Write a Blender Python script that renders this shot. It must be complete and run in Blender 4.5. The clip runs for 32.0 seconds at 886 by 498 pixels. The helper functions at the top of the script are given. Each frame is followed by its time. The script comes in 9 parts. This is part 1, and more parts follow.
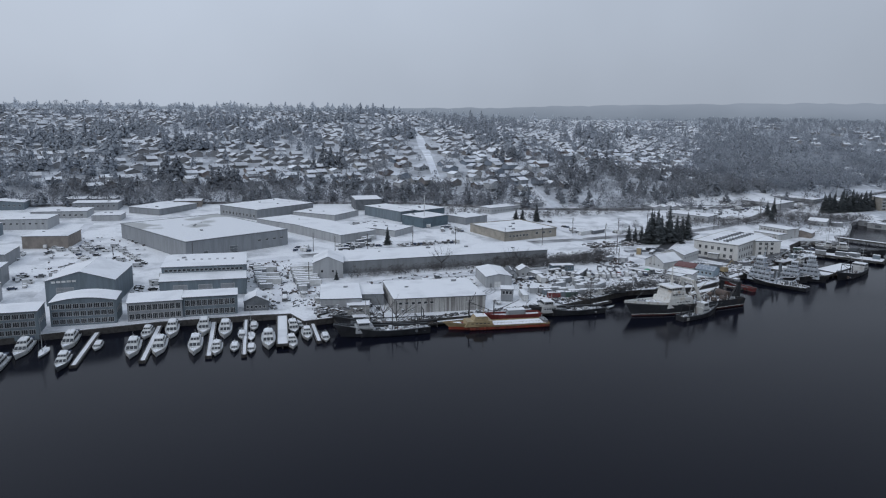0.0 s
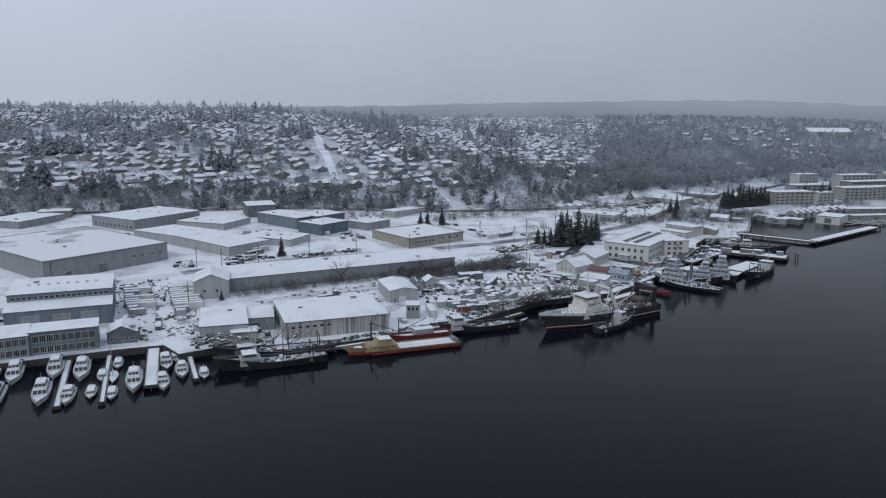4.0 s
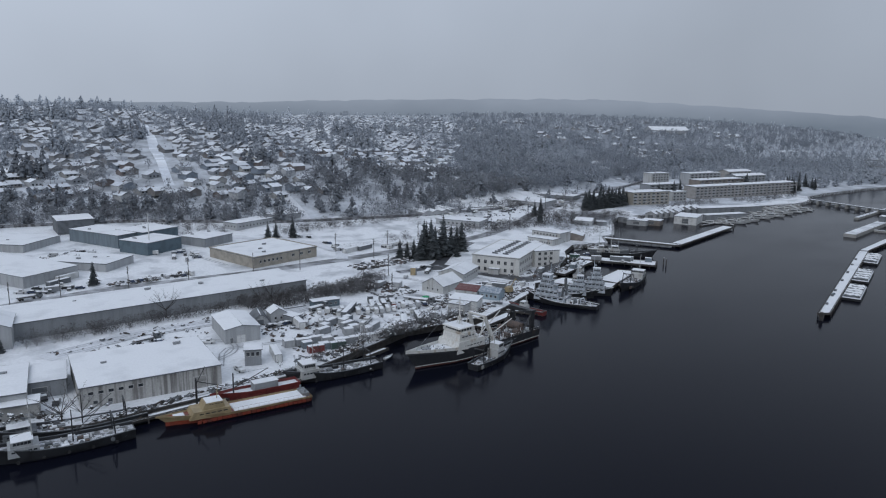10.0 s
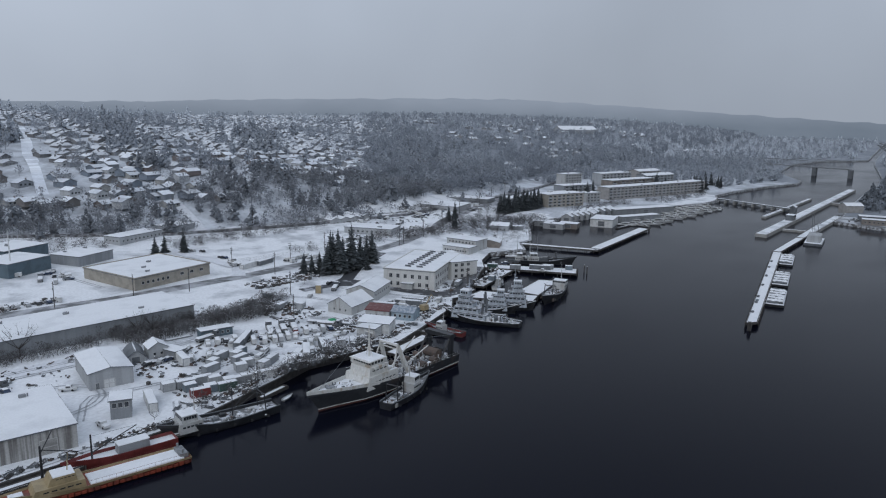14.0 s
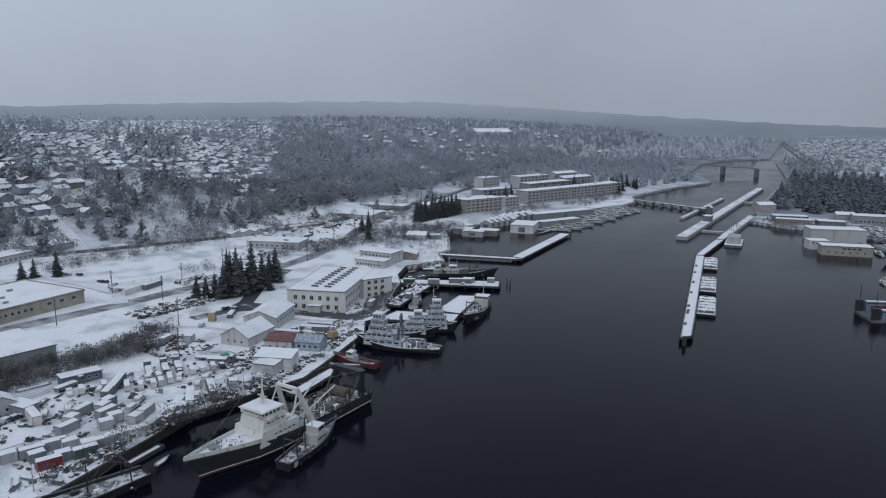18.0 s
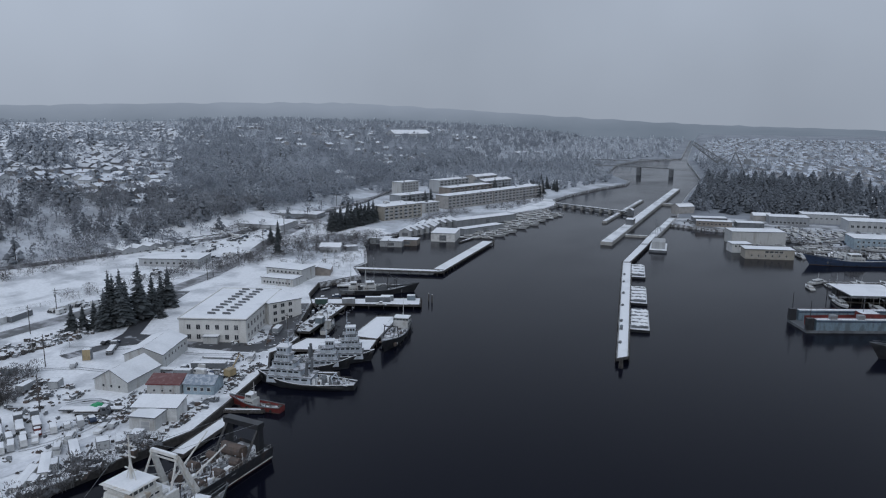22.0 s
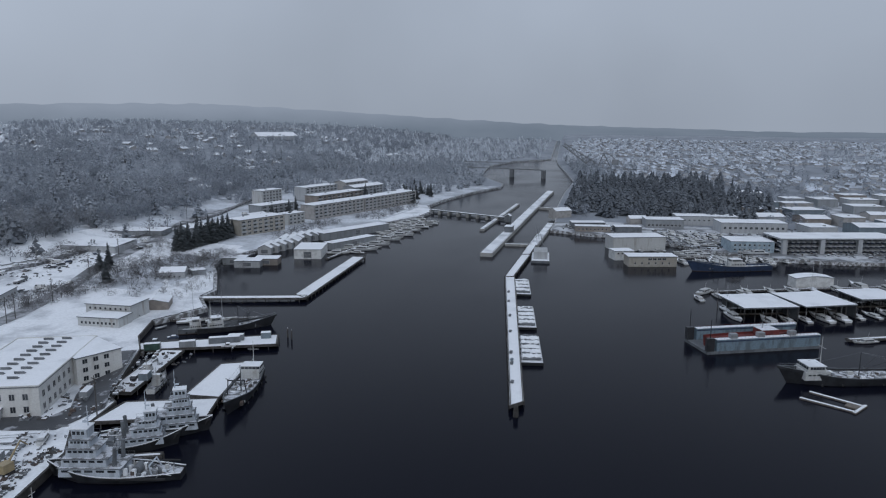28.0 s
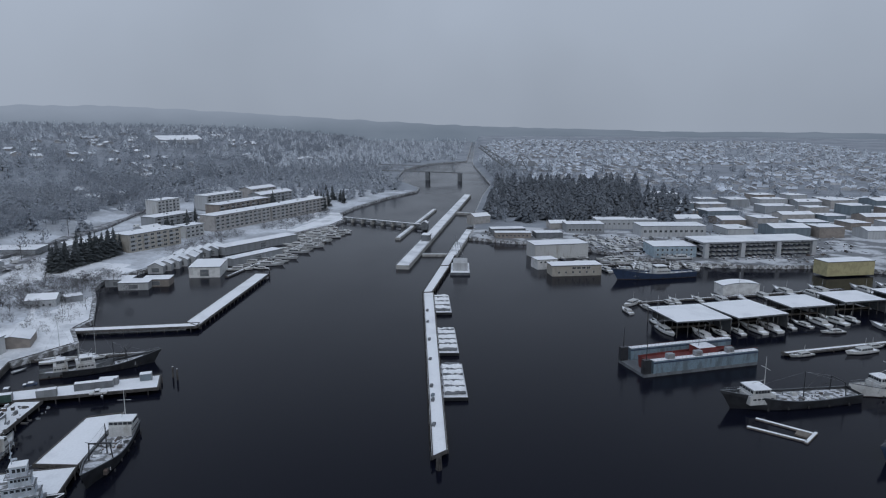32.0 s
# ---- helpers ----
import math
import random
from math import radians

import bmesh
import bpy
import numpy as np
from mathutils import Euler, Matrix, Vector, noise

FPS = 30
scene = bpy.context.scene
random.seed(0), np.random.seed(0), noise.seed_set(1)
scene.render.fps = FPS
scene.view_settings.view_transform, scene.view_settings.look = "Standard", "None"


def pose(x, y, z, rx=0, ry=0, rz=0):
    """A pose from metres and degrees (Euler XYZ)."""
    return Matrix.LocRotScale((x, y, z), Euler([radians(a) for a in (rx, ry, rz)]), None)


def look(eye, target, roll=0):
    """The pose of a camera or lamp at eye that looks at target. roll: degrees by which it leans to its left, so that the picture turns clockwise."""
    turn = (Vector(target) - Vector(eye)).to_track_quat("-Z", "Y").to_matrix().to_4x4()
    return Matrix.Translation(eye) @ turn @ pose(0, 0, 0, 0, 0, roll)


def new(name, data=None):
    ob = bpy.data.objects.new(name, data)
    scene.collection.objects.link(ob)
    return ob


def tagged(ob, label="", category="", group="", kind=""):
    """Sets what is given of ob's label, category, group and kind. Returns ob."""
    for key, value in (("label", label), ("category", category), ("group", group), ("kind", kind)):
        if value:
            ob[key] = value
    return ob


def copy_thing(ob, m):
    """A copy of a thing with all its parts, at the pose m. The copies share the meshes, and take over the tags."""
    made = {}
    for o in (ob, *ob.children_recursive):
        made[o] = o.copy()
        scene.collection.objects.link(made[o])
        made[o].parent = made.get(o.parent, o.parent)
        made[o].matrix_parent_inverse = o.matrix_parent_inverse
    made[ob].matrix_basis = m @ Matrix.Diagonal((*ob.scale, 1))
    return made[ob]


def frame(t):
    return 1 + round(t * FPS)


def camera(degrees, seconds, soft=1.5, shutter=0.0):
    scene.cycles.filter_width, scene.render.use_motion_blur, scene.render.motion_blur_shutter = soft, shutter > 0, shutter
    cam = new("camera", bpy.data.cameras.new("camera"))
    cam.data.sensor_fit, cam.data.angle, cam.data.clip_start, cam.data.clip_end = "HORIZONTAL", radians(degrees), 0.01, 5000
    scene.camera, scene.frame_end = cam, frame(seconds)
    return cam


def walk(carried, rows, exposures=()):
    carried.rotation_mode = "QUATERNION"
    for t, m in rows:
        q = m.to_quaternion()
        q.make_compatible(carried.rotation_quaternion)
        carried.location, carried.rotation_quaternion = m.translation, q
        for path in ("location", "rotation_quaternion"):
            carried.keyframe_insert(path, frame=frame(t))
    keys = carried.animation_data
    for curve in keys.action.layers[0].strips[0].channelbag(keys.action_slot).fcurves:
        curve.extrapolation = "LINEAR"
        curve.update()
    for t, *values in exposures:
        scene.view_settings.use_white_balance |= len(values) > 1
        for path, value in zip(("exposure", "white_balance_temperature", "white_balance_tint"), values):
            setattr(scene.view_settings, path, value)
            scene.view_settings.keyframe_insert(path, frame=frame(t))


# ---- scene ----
cam = camera(63.7, 32.0, soft=1.15)
PATH = [
    (0, (17.496, -12.993, 88.384), (18.258, -11.183, 88.005), 0.8),
    (1, (21.03, -6.363, 88.422), (21.853, -4.58, 88.042), 0.7),
    (2, (24.757, 0.448, 88.573), (25.638, 2.203, 88.193), 0.7),
    (3, (28.697, 7.302, 88.634), (29.635, 9.027, 88.254), 0.7),
    (3.5, (30.759, 10.682, 88.688), (31.726, 12.391, 88.307), 0.6),
    (5.5, (38.984, 24.232, 88.858), (40.065, 25.87, 88.476), 0.6),
    (6, (41.2, 27.474, 88.889), (42.308, 29.094, 88.507), 0.6),
    (7, (46.238, 34.148, 88.916), (47.399, 35.731, 88.535), 0.6),
    (8, (51.143, 40.476, 89.183), (52.356, 42.02, 88.802), 0.7),
    (9, (56.402, 46.693, 89.75), (57.664, 48.197, 89.367), 0.8),
    (10, (61.324, 52.2, 90.495), (62.633, 53.662, 90.11), 0.9),
    (11, (66.323, 57.44, 91.062), (67.676, 58.861, 90.676), 0.9),
    (12, (71.946, 62.893, 91.29), (73.342, 64.272, 90.904), 0.9),
    (13, (78.29, 68.439, 91.362), (79.728, 69.774, 90.977), 1.0),
    (14, (84.696, 74.2, 91.244), (86.175, 75.491, 90.861), 0.9),
    (14.5, (87.984, 76.837, 91.097), (89.482, 78.105, 90.715), 0.8),
    (16.5, (101.616, 86.106, 90.953), (103.184, 87.288, 90.575), 0.7),
    (17, (105.105, 88.346, 90.897), (106.69, 89.506, 90.521), 0.6),
    (18, (112.262, 92.872, 90.755), (113.881, 93.986, 90.383), 0.5),
    (19, (119.285, 97.288, 90.768), (120.93, 98.365, 90.398), 0.4),
    (20, (125.71, 101.045, 91.186), (127.386, 102.071, 90.818), 0.4),
    (21, (132.354, 104.543, 91.56), (134.061, 105.519, 91.191), 0.4),
    (22, (139.634, 108.241, 91.879), (141.368, 109.166, 91.511), 0.4),
    (23, (146.97, 111.472, 92.206), (148.731, 112.345, 91.838), 0.3),
    (24, (154.655, 114.577, 92.173), (156.441, 115.397, 91.806), 0.3),
    (25, (162.488, 117.732, 92.297), (164.298, 118.499, 91.93), 0.3),
    (25.5, (166.508, 119.264, 92.339), (168.33, 120.004, 91.972), 0.3),
    (27.5, (182.23, 124.621, 92.495), (184.092, 125.253, 92.131), 0.3),
    (28, (185.977, 125.561, 92.492), (187.848, 126.167, 92.129), 0.3),
    (29, (193.659, 127.731, 92.826), (195.547, 128.281, 92.463), 0.3),
    (30, (201.778, 129.433, 92.803), (203.681, 129.93, 92.442), 0.3),
    (31, (210.416, 131.156, 92.86), (212.333, 131.597, 92.5), 0.2),
    (32, (218.574, 132.685, 93.342), (220.504, 133.069, 92.983), 0.1),
]


def key_path():
    rows = [(t, look(eye, target, roll)) for t, eye, target, roll in PATH]
    walk(cam, rows, [(0.0, 0.19, 6330, 10), (12.0, 0.16, 6330, 10), (22.0, 0.13, 6260, 10), (32.0, 0.13, 6220, 10)])


key_path()

# ---- sky and light: overcast, snow falling somewhere, brighter overhead than at the horizon ----
world = bpy.data.worlds.new("overcast")
scene.world = world
world.use_nodes = True
wn, wl = world.node_tree.nodes, world.node_tree.links
wn.clear()
w_out = wn.new("ShaderNodeOutputWorld")
w_bg = wn.new("ShaderNodeBackground")
w_sky = wn.new("ShaderNodeTexSky")
w_sky.sky_type = "NISHITA"
w_sky.sun_disc = False
w_sky.sun_elevation = radians(38)
w_sky.sun_rotation = radians(300)
w_sky.air_density, w_sky.dust_density, w_sky.ozone_density = 1.0, 6.0, 1.0
w_co = wn.new("ShaderNodeTexCoord")
w_sep = wn.new("ShaderNodeSeparateXYZ")
w_ramp = wn.new("ShaderNodeValToRGB")
w_ramp.color_ramp.elements[0].position, w_ramp.color_ramp.elements[0].color = 0.0, (0.372, 0.415, 0.483, 1)
w_ramp.color_ramp.elements[1].position, w_ramp.color_ramp.elements[1].color = 1.0, (0.56, 0.635, 0.76, 1)
e = w_ramp.color_ramp.elements.new(0.22)
e.color = (0.450, 0.502, 0.585, 1)
w_noise = wn.new("ShaderNodeTexNoise")
w_noise.inputs["Scale"].default_value = 1.6
w_noise.inputs["Detail"].default_value = 4
w_map = wn.new("ShaderNodeMapRange")
w_map.inputs[1].default_value, w_map.inputs[2].default_value = 0.3, 0.7
w_map.inputs[3].default_value, w_map.inputs[4].default_value = 0.86, 1.12
w_mul = wn.new("ShaderNodeMixRGB")
w_mul.blend_type = "MULTIPLY"
w_mul.inputs[0].default_value = 1
w_scale = wn.new("ShaderNodeMixRGB")
w_scale.blend_type = "MULTIPLY"
w_scale.inputs[0].default_value = 1
w_scale.inputs[2].default_value = (0.06, 0.06, 0.06, 1)
w_mix = wn.new("ShaderNodeMixRGB")
w_mix.inputs[0].default_value = 0.92
wl.new(w_co.outputs["Generated"], w_sep.inputs[0])
wl.new(w_sep.outputs["Z"], w_ramp.inputs[0])
wl.new(w_co.outputs["Generated"], w_noise.inputs["Vector"])
wl.new(w_noise.outputs["Fac"], w_map.inputs[0])
wl.new(w_ramp.outputs[0], w_mul.inputs[1])
wl.new(w_map.outputs[0], w_mul.inputs[2])
wl.new(w_sky.outputs[0], w_scale.inputs[1])
wl.new(w_scale.outputs[0], w_mix.inputs[1])
wl.new(w_mul.outputs[0], w_mix.inputs[2])
# sky brightened to the south-west, above the hill, to fit the view's darker right
w_dot = wn.new("ShaderNodeVectorMath")
w_dot.operation = "DOT_PRODUCT"
w_dot.inputs[1].default_value = (-0.55, 0.83, 0.0)
w_side = wn.new("ShaderNodeMapRange")
w_side.inputs[1].default_value, w_side.inputs[2].default_value = -0.5, 1.0
w_side.inputs[3].default_value, w_side.inputs[4].default_value = 0.77, 1.17
w_lit = wn.new("ShaderNodeMixRGB")
w_lit.blend_type = "MULTIPLY"
w_lit.inputs[0].default_value = 1
wl.new(w_co.outputs["Generated"], w_dot.inputs[0])
wl.new(w_dot.outputs["Value"], w_side.inputs[0])
wl.new(w_mix.outputs[0], w_lit.inputs[1])
wl.new(w_side.outputs[0], w_lit.inputs[2])
wl.new(w_lit.outputs[0], w_bg.inputs["Color"])
w_bg.inputs["Strength"].default_value = 1.0
wl.new(w_bg.outputs[0], w_out.inputs["Surface"])

sun = new("sun", bpy.data.lights.new("sun", "SUN"))
sun.data.energy = 0.5
sun.data.angle = radians(40)
sun.data.color = (1.0, 0.98, 0.95)
sun.matrix_world = pose(0, 0, 400, 52, 0, -60)

# ---- materials ----
MATS = {}


def mat(name, color, rough=0.8, metal=0.0, vary=0.25, scale=0.4, fine=6.0, bump=0.0, spread=0.0, second=None, spec=0.5, cut=(0.45, 0.6), streak=1.0, lofty=False):
    """A surface with two scales of variation; second: a colour that shows in patches; spread: variation from piece to piece; lofty: fine twigs and sprays, through which light passes."""
    if name in MATS:
        return MATS[name]
    m = bpy.data.materials.new(name)
    m.use_nodes = True
    n, l = m.node_tree.nodes, m.node_tree.links
    b = n["Principled BSDF"]
    b.inputs["Roughness"].default_value = rough
    b.inputs["Metallic"].default_value = metal
    b.inputs["Specular IOR Level"].default_value = spec
    co = n.new("ShaderNodeTexCoord")
    geo = n.new("ShaderNodeNewGeometry")
    big, small = n.new("ShaderNodeTexNoise"), n.new("ShaderNodeTexNoise")
    big.inputs["Scale"].default_value, small.inputs["Scale"].default_value = scale, fine
    big.inputs["Detail"].default_value = 3
    small.inputs["Detail"].default_value = 2
    if streak != 1.0:
        mp = n.new("ShaderNodeMapping")
        mp.inputs["Scale"].default_value = (1, 1, streak)
        l.new(geo.outputs["Position"], mp.inputs[0])
        l.new(mp.outputs[0], big.inputs["Vector"])
    else:
        l.new(geo.outputs["Position"], big.inputs["Vector"])
    l.new(geo.outputs["Position"], small.inputs["Vector"])
    base = n.new("ShaderNodeMixRGB")
    base.inputs[1].default_value = (*color, 1)
    base.inputs[2].default_value = (*(second or [c * (1 - vary) for c in color]), 1)
    ramp = n.new("ShaderNodeMapRange")
    ramp.inputs[1].default_value, ramp.inputs[2].default_value = cut
    l.new(big.outputs["Fac"], ramp.inputs[0])
    l.new(ramp.outputs[0], base.inputs[0])
    gr = n.new("ShaderNodeMapRange")
    gr.inputs[1].default_value, gr.inputs[2].default_value = 0.25, 0.75
    gr.inputs[3].default_value, gr.inputs[4].default_value = 1 - vary * 0.5, 1 + vary * 0.5
    l.new(small.outputs["Fac"], gr.inputs[0])
    mul = n.new("ShaderNodeMixRGB")
    mul.blend_type = "MULTIPLY"
    mul.inputs[0].default_value = 1
    l.new(base.outputs[0], mul.inputs[1])
    l.new(gr.outputs[0], mul.inputs[2])
    last = mul
    if spread:
        info = n.new("ShaderNodeObjectInfo")
        pr = n.new("ShaderNodeMapRange")
        pr.inputs[3].default_value, pr.inputs[4].default_value = 1 - spread, 1 + spread
        l.new(info.outputs["Random"], pr.inputs[0])
        ri = n.new("ShaderNodeMapRange")
        ri.inputs[3].default_value, ri.inputs[4].default_value = 1 - spread, 1 + spread
        l.new(geo.outputs["Random Per Island"], ri.inputs[0])
        both = n.new("ShaderNodeMath")
        both.operation = "MULTIPLY"
        l.new(pr.outputs[0], both.inputs[0])
        l.new(ri.outputs[0], both.inputs[1])
        m2 = n.new("ShaderNodeMixRGB")
        m2.blend_type = "MULTIPLY"
        m2.inputs[0].default_value = 1
        l.new(last.outputs[0], m2.inputs[1])
        l.new(both.outputs[0], m2.inputs[2])
        last = m2
    l.new(last.outputs[0], b.inputs["Base Color"])
    if bump:
        bp = n.new("ShaderNodeBump")
        bp.inputs["Strength"].default_value = bump
        bp.inputs["Distance"].default_value = 0.3
        l.new(small.outputs["Fac"], bp.inputs["Height"])
        l.new(bp.outputs[0], b.inputs["Normal"])
    if lofty:
        thin, mix = n.new("ShaderNodeBsdfTranslucent"), n.new("ShaderNodeMixShader")
        mix.inputs[0].default_value = 0.5
        l.new(last.outputs[0], thin.inputs["Color"])
        l.new(b.outputs[0], mix.inputs[1])
        l.new(thin.outputs[0], mix.inputs[2])
        l.new(mix.outputs[0], n["Material Output"].inputs["Surface"])
    MATS[name] = m
    return m


SNOW = mat("snow", (0.80, 0.82, 0.85), 0.7, vary=0.2, scale=0.07, fine=0.9, bump=0.4, second=(0.47, 0.49, 0.52), cut=(0.48, 0.70))
SNOW_ROOF = mat("roof_snow", (0.80, 0.82, 0.85), 0.7, vary=0.10, scale=0.10, fine=1.6, bump=0.15, second=(0.68, 0.70, 0.73), cut=(0.5, 0.72))
SNOW_DIRTY = mat("trodden_snow", (0.70, 0.72, 0.76), 0.75, vary=0.25, scale=0.05, fine=0.8, second=(0.50, 0.52, 0.55), bump=0.3, cut=(0.5, 0.75))
ROCK = mat("bank_rock", (0.16, 0.16, 0.16), 0.9, vary=0.4, scale=0.5, fine=2.0, bump=0.6, second=(0.55, 0.57, 0.6))
CONCRETE = mat("concrete", (0.36, 0.36, 0.35), 0.85, vary=0.3, scale=0.25, fine=3.0, bump=0.1)
CONC_STAIN = mat("stained_concrete", (0.44, 0.44, 0.43), 0.85, vary=0.3, scale=0.9, fine=2.0, bump=0.1, second=(0.19, 0.185, 0.18), cut=(0.46, 0.62), streak=0.04)
ASPHALT = mat("slushy_asphalt", (0.10, 0.105, 0.11), 0.55, vary=0.3, scale=0.12, fine=1.2, second=(0.42, 0.43, 0.46), cut=(0.42, 0.62))
# dark colours (TIMBER, BLACK, GLASS, RUST, NEEDLE, DGREY) are raised to imitate haze
TIMBER = mat("wet_timber", (0.080, 0.075, 0.072), 0.8, vary=0.4, scale=0.8, fine=5.0, bump=0.3, spread=0.2)
PLANK = mat("dock_plank", (0.16, 0.14, 0.12), 0.85, vary=0.3, scale=0.5, fine=4.0, bump=0.2)
BLACK = mat("black_paint", (0.030, 0.032, 0.037), 0.45, vary=0.4, scale=0.4, fine=3.0)
GLASS = mat("dark_window_glass", (0.036, 0.042, 0.05), 0.08, vary=0.2, scale=0.3, fine=1.0, spec=0.8)
FRAME = mat("window_frame", (0.5, 0.5, 0.5), 0.6, vary=0.1)
STEEL = mat("dull_steel", (0.27, 0.285, 0.30), 0.55, 0.3, vary=0.3, scale=1.0, fine=5.0)
RUST = mat("rusty_steel", (0.125, 0.095, 0.082), 0.8, 0.1, vary=0.4, scale=0.5, fine=3.0, second=(0.09, 0.078, 0.073))
BARK = mat("bark", (0.06, 0.05, 0.045), 0.95, vary=0.3, scale=1.0, fine=6.0, bump=0.5)
NEEDLE = mat("snow_dusted_needles", (0.050, 0.060, 0.064), 0.9, vary=0.35, scale=0.3, fine=1.5, spread=0.25, second=(0.080, 0.090, 0.098))
# haze is put into the needle colours MID, FAR, MIST and WHITE, palest last
NEEDLE_FAR = mat("far_hazed_needles", (0.265, 0.292, 0.330), 0.9, vary=0.2, scale=0.012, fine=0.4, spread=0.18, second=(0.315, 0.343, 0.380))
NEEDLE_MID = mat("thinly_hazed_needles", (0.165, 0.182, 0.206), 0.9, vary=0.25, scale=0.02, fine=0.6, spread=0.2, second=(0.21, 0.23, 0.257))
# dark park needles, raised so that the colour carries some haze
NEEDLE_PARK = mat("hazed_park_needles", (0.105, 0.119, 0.138), 0.9, vary=0.25, scale=0.05, fine=0.6, spread=0.15, second=(0.140, 0.156, 0.176))
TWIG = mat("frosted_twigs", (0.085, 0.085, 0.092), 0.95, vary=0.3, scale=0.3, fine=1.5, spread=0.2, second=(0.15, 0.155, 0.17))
NEEDLE_MIST = mat("heavily_hazed_needles", (0.320, 0.352, 0.395), 0.9, vary=0.2, scale=0.006, fine=0.3, spread=0.2, second=(0.365, 0.398, 0.440))
NEEDLE_WHITE = mat("palest_hazed_needles", (0.45, 0.485, 0.53), 0.9, vary=0.15, scale=0.006, fine=0.3, spread=0.12, second=(0.50, 0.535, 0.58))
# far twigs: distance haze put into the colour
TWIG_MIST = mat("heavily_hazed_twigs", (0.35, 0.378, 0.418), 0.95, vary=0.2, scale=0.008, fine=0.4, spread=0.2, second=(0.40, 0.43, 0.47), lofty=True)
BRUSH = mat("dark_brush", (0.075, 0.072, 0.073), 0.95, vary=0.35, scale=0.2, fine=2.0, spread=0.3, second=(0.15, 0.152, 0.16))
# twigs of the middle zone, paled for haze
TWIG_FAR = mat("far_hazed_twigs", (0.30, 0.322, 0.355), 0.95, vary=0.25, scale=0.015, fine=0.5, spread=0.2, second=(0.365, 0.39, 0.425), lofty=True)
# snow of the hill: greyed, with distance haze put into the colour
HAZED_SNOW = mat("hazed_hill_snow", (0.74, 0.77, 0.81), 0.7, vary=0.25, scale=0.02, fine=0.5, spread=0.14, second=(0.56, 0.59, 0.64), cut=(0.4, 0.62))
# roof snow of the northern streets, greyed further for haze
HAZED_ROOF = mat("hazed_north_roof_snow", (0.44, 0.475, 0.53), 0.7, vary=0.25, scale=0.03, fine=0.4, spread=0.2, second=(0.30, 0.33, 0.375), cut=(0.4, 0.62))
# scrub in snow, the snow toned down to stand in for haze
SCRUB = mat("scrub_and_haze_toned_snow", (0.58, 0.61, 0.655), 0.85, vary=0.3, scale=0.035, fine=0.35, second=(0.36, 0.38, 0.41), bump=0.3, cut=(0.42, 0.60))
# woodland floor near the far trees' tone, so contrast drops as in haze
WOODFLOOR = mat("haze_toned_woodland_floor", (0.28, 0.303, 0.337), 0.9, vary=0.25, scale=0.02, fine=0.3, second=(0.20, 0.218, 0.245), bump=0.3, cut=(0.38, 0.62))
GREY_SNOW = mat("thin_grey_roof_snow", (0.74, 0.76, 0.79), 0.7, vary=0.2, scale=0.022, fine=1.2, second=(0.40, 0.41, 0.41), cut=(0.53, 0.57))
YARD_SLUSH = mat("churned_yard_slush", (0.50, 0.52, 0.55), 0.75, vary=0.35, scale=0.06, fine=0.7, second=(0.17, 0.178, 0.19), bump=0.3, cut=(0.44, 0.54))
# twigs of the nearest zone, a little haze put into the colour
TWIG_FOOT = mat("thinly_hazed_twigs", (0.20, 0.208, 0.224), 0.95, vary=0.3, scale=0.02, fine=0.6, spread=0.2, second=(0.27, 0.282, 0.302), lofty=True)
RED = mat("red_paint", (0.175, 0.034, 0.032), 0.5, vary=0.3, scale=0.4, fine=3.0)
ORANGE = mat("orange_red_hull_paint", (0.27, 0.055, 0.030), 0.5, vary=0.35, scale=0.35, fine=2.0, second=(0.15, 0.045, 0.032))
SAND = mat("sand_yellow_paint", (0.36, 0.285, 0.165), 0.5, vary=0.2, scale=0.4, fine=3.0)
WHITE = mat("white_paint", (0.62, 0.63, 0.63), 0.5, vary=0.2, scale=0.4, fine=3.0, spread=0.06)
OFFWHITE = mat("weathered_white_paint", (0.46, 0.47, 0.47), 0.6, vary=0.25, scale=0.5, fine=2.0, second=(0.30, 0.285, 0.265), cut=(0.52, 0.72), streak=0.15)
# wall greys are lifted for haze as well
GREY = mat("grey_paint", (0.265, 0.282, 0.30), 0.65, vary=0.16, scale=0.5, fine=2.5, streak=0.12)
LGREY = mat("light_grey_paint", (0.39, 0.405, 0.42), 0.65, vary=0.15, scale=0.5, fine=2.5, streak=0.12)
DGREY = mat("dark_grey_siding", (0.145, 0.158, 0.172), 0.7, vary=0.3, scale=0.3, fine=3.0)
BLUEGREY = mat("blue_grey_siding", (0.165, 0.205, 0.235), 0.7, vary=0.18, scale=0.5, fine=3.0, streak=0.12)
TEAL = mat("teal_blue_cladding", (0.105, 0.15, 0.18), 0.6, vary=0.2, scale=0.3, fine=3.0)
BEIGE = mat("beige_block_wall", (0.35, 0.325, 0.28), 0.8, vary=0.2, scale=0.3, fine=3.0)
TAN = mat("tan_brown_wall", (0.25, 0.222, 0.20), 0.8, vary=0.2, scale=0.3, fine=3.0)
GREEN = mat("green_paint", (0.06, 0.115, 0.10), 0.6, vary=0.3, scale=0.4, fine=3.0)
PALEBLUE = mat("pale_blue_paint", (0.30, 0.38, 0.44), 0.55, vary=0.25, scale=0.4, fine=2.0)
NAVY = mat("navy_hull_paint", (0.03, 0.05, 0.10), 0.5, vary=0.3, scale=0.4, fine=3.0)
RUBBER = mat("rubber", (0.03, 0.03, 0.032), 0.9, vary=0.3)

# ---- mesh kit ----


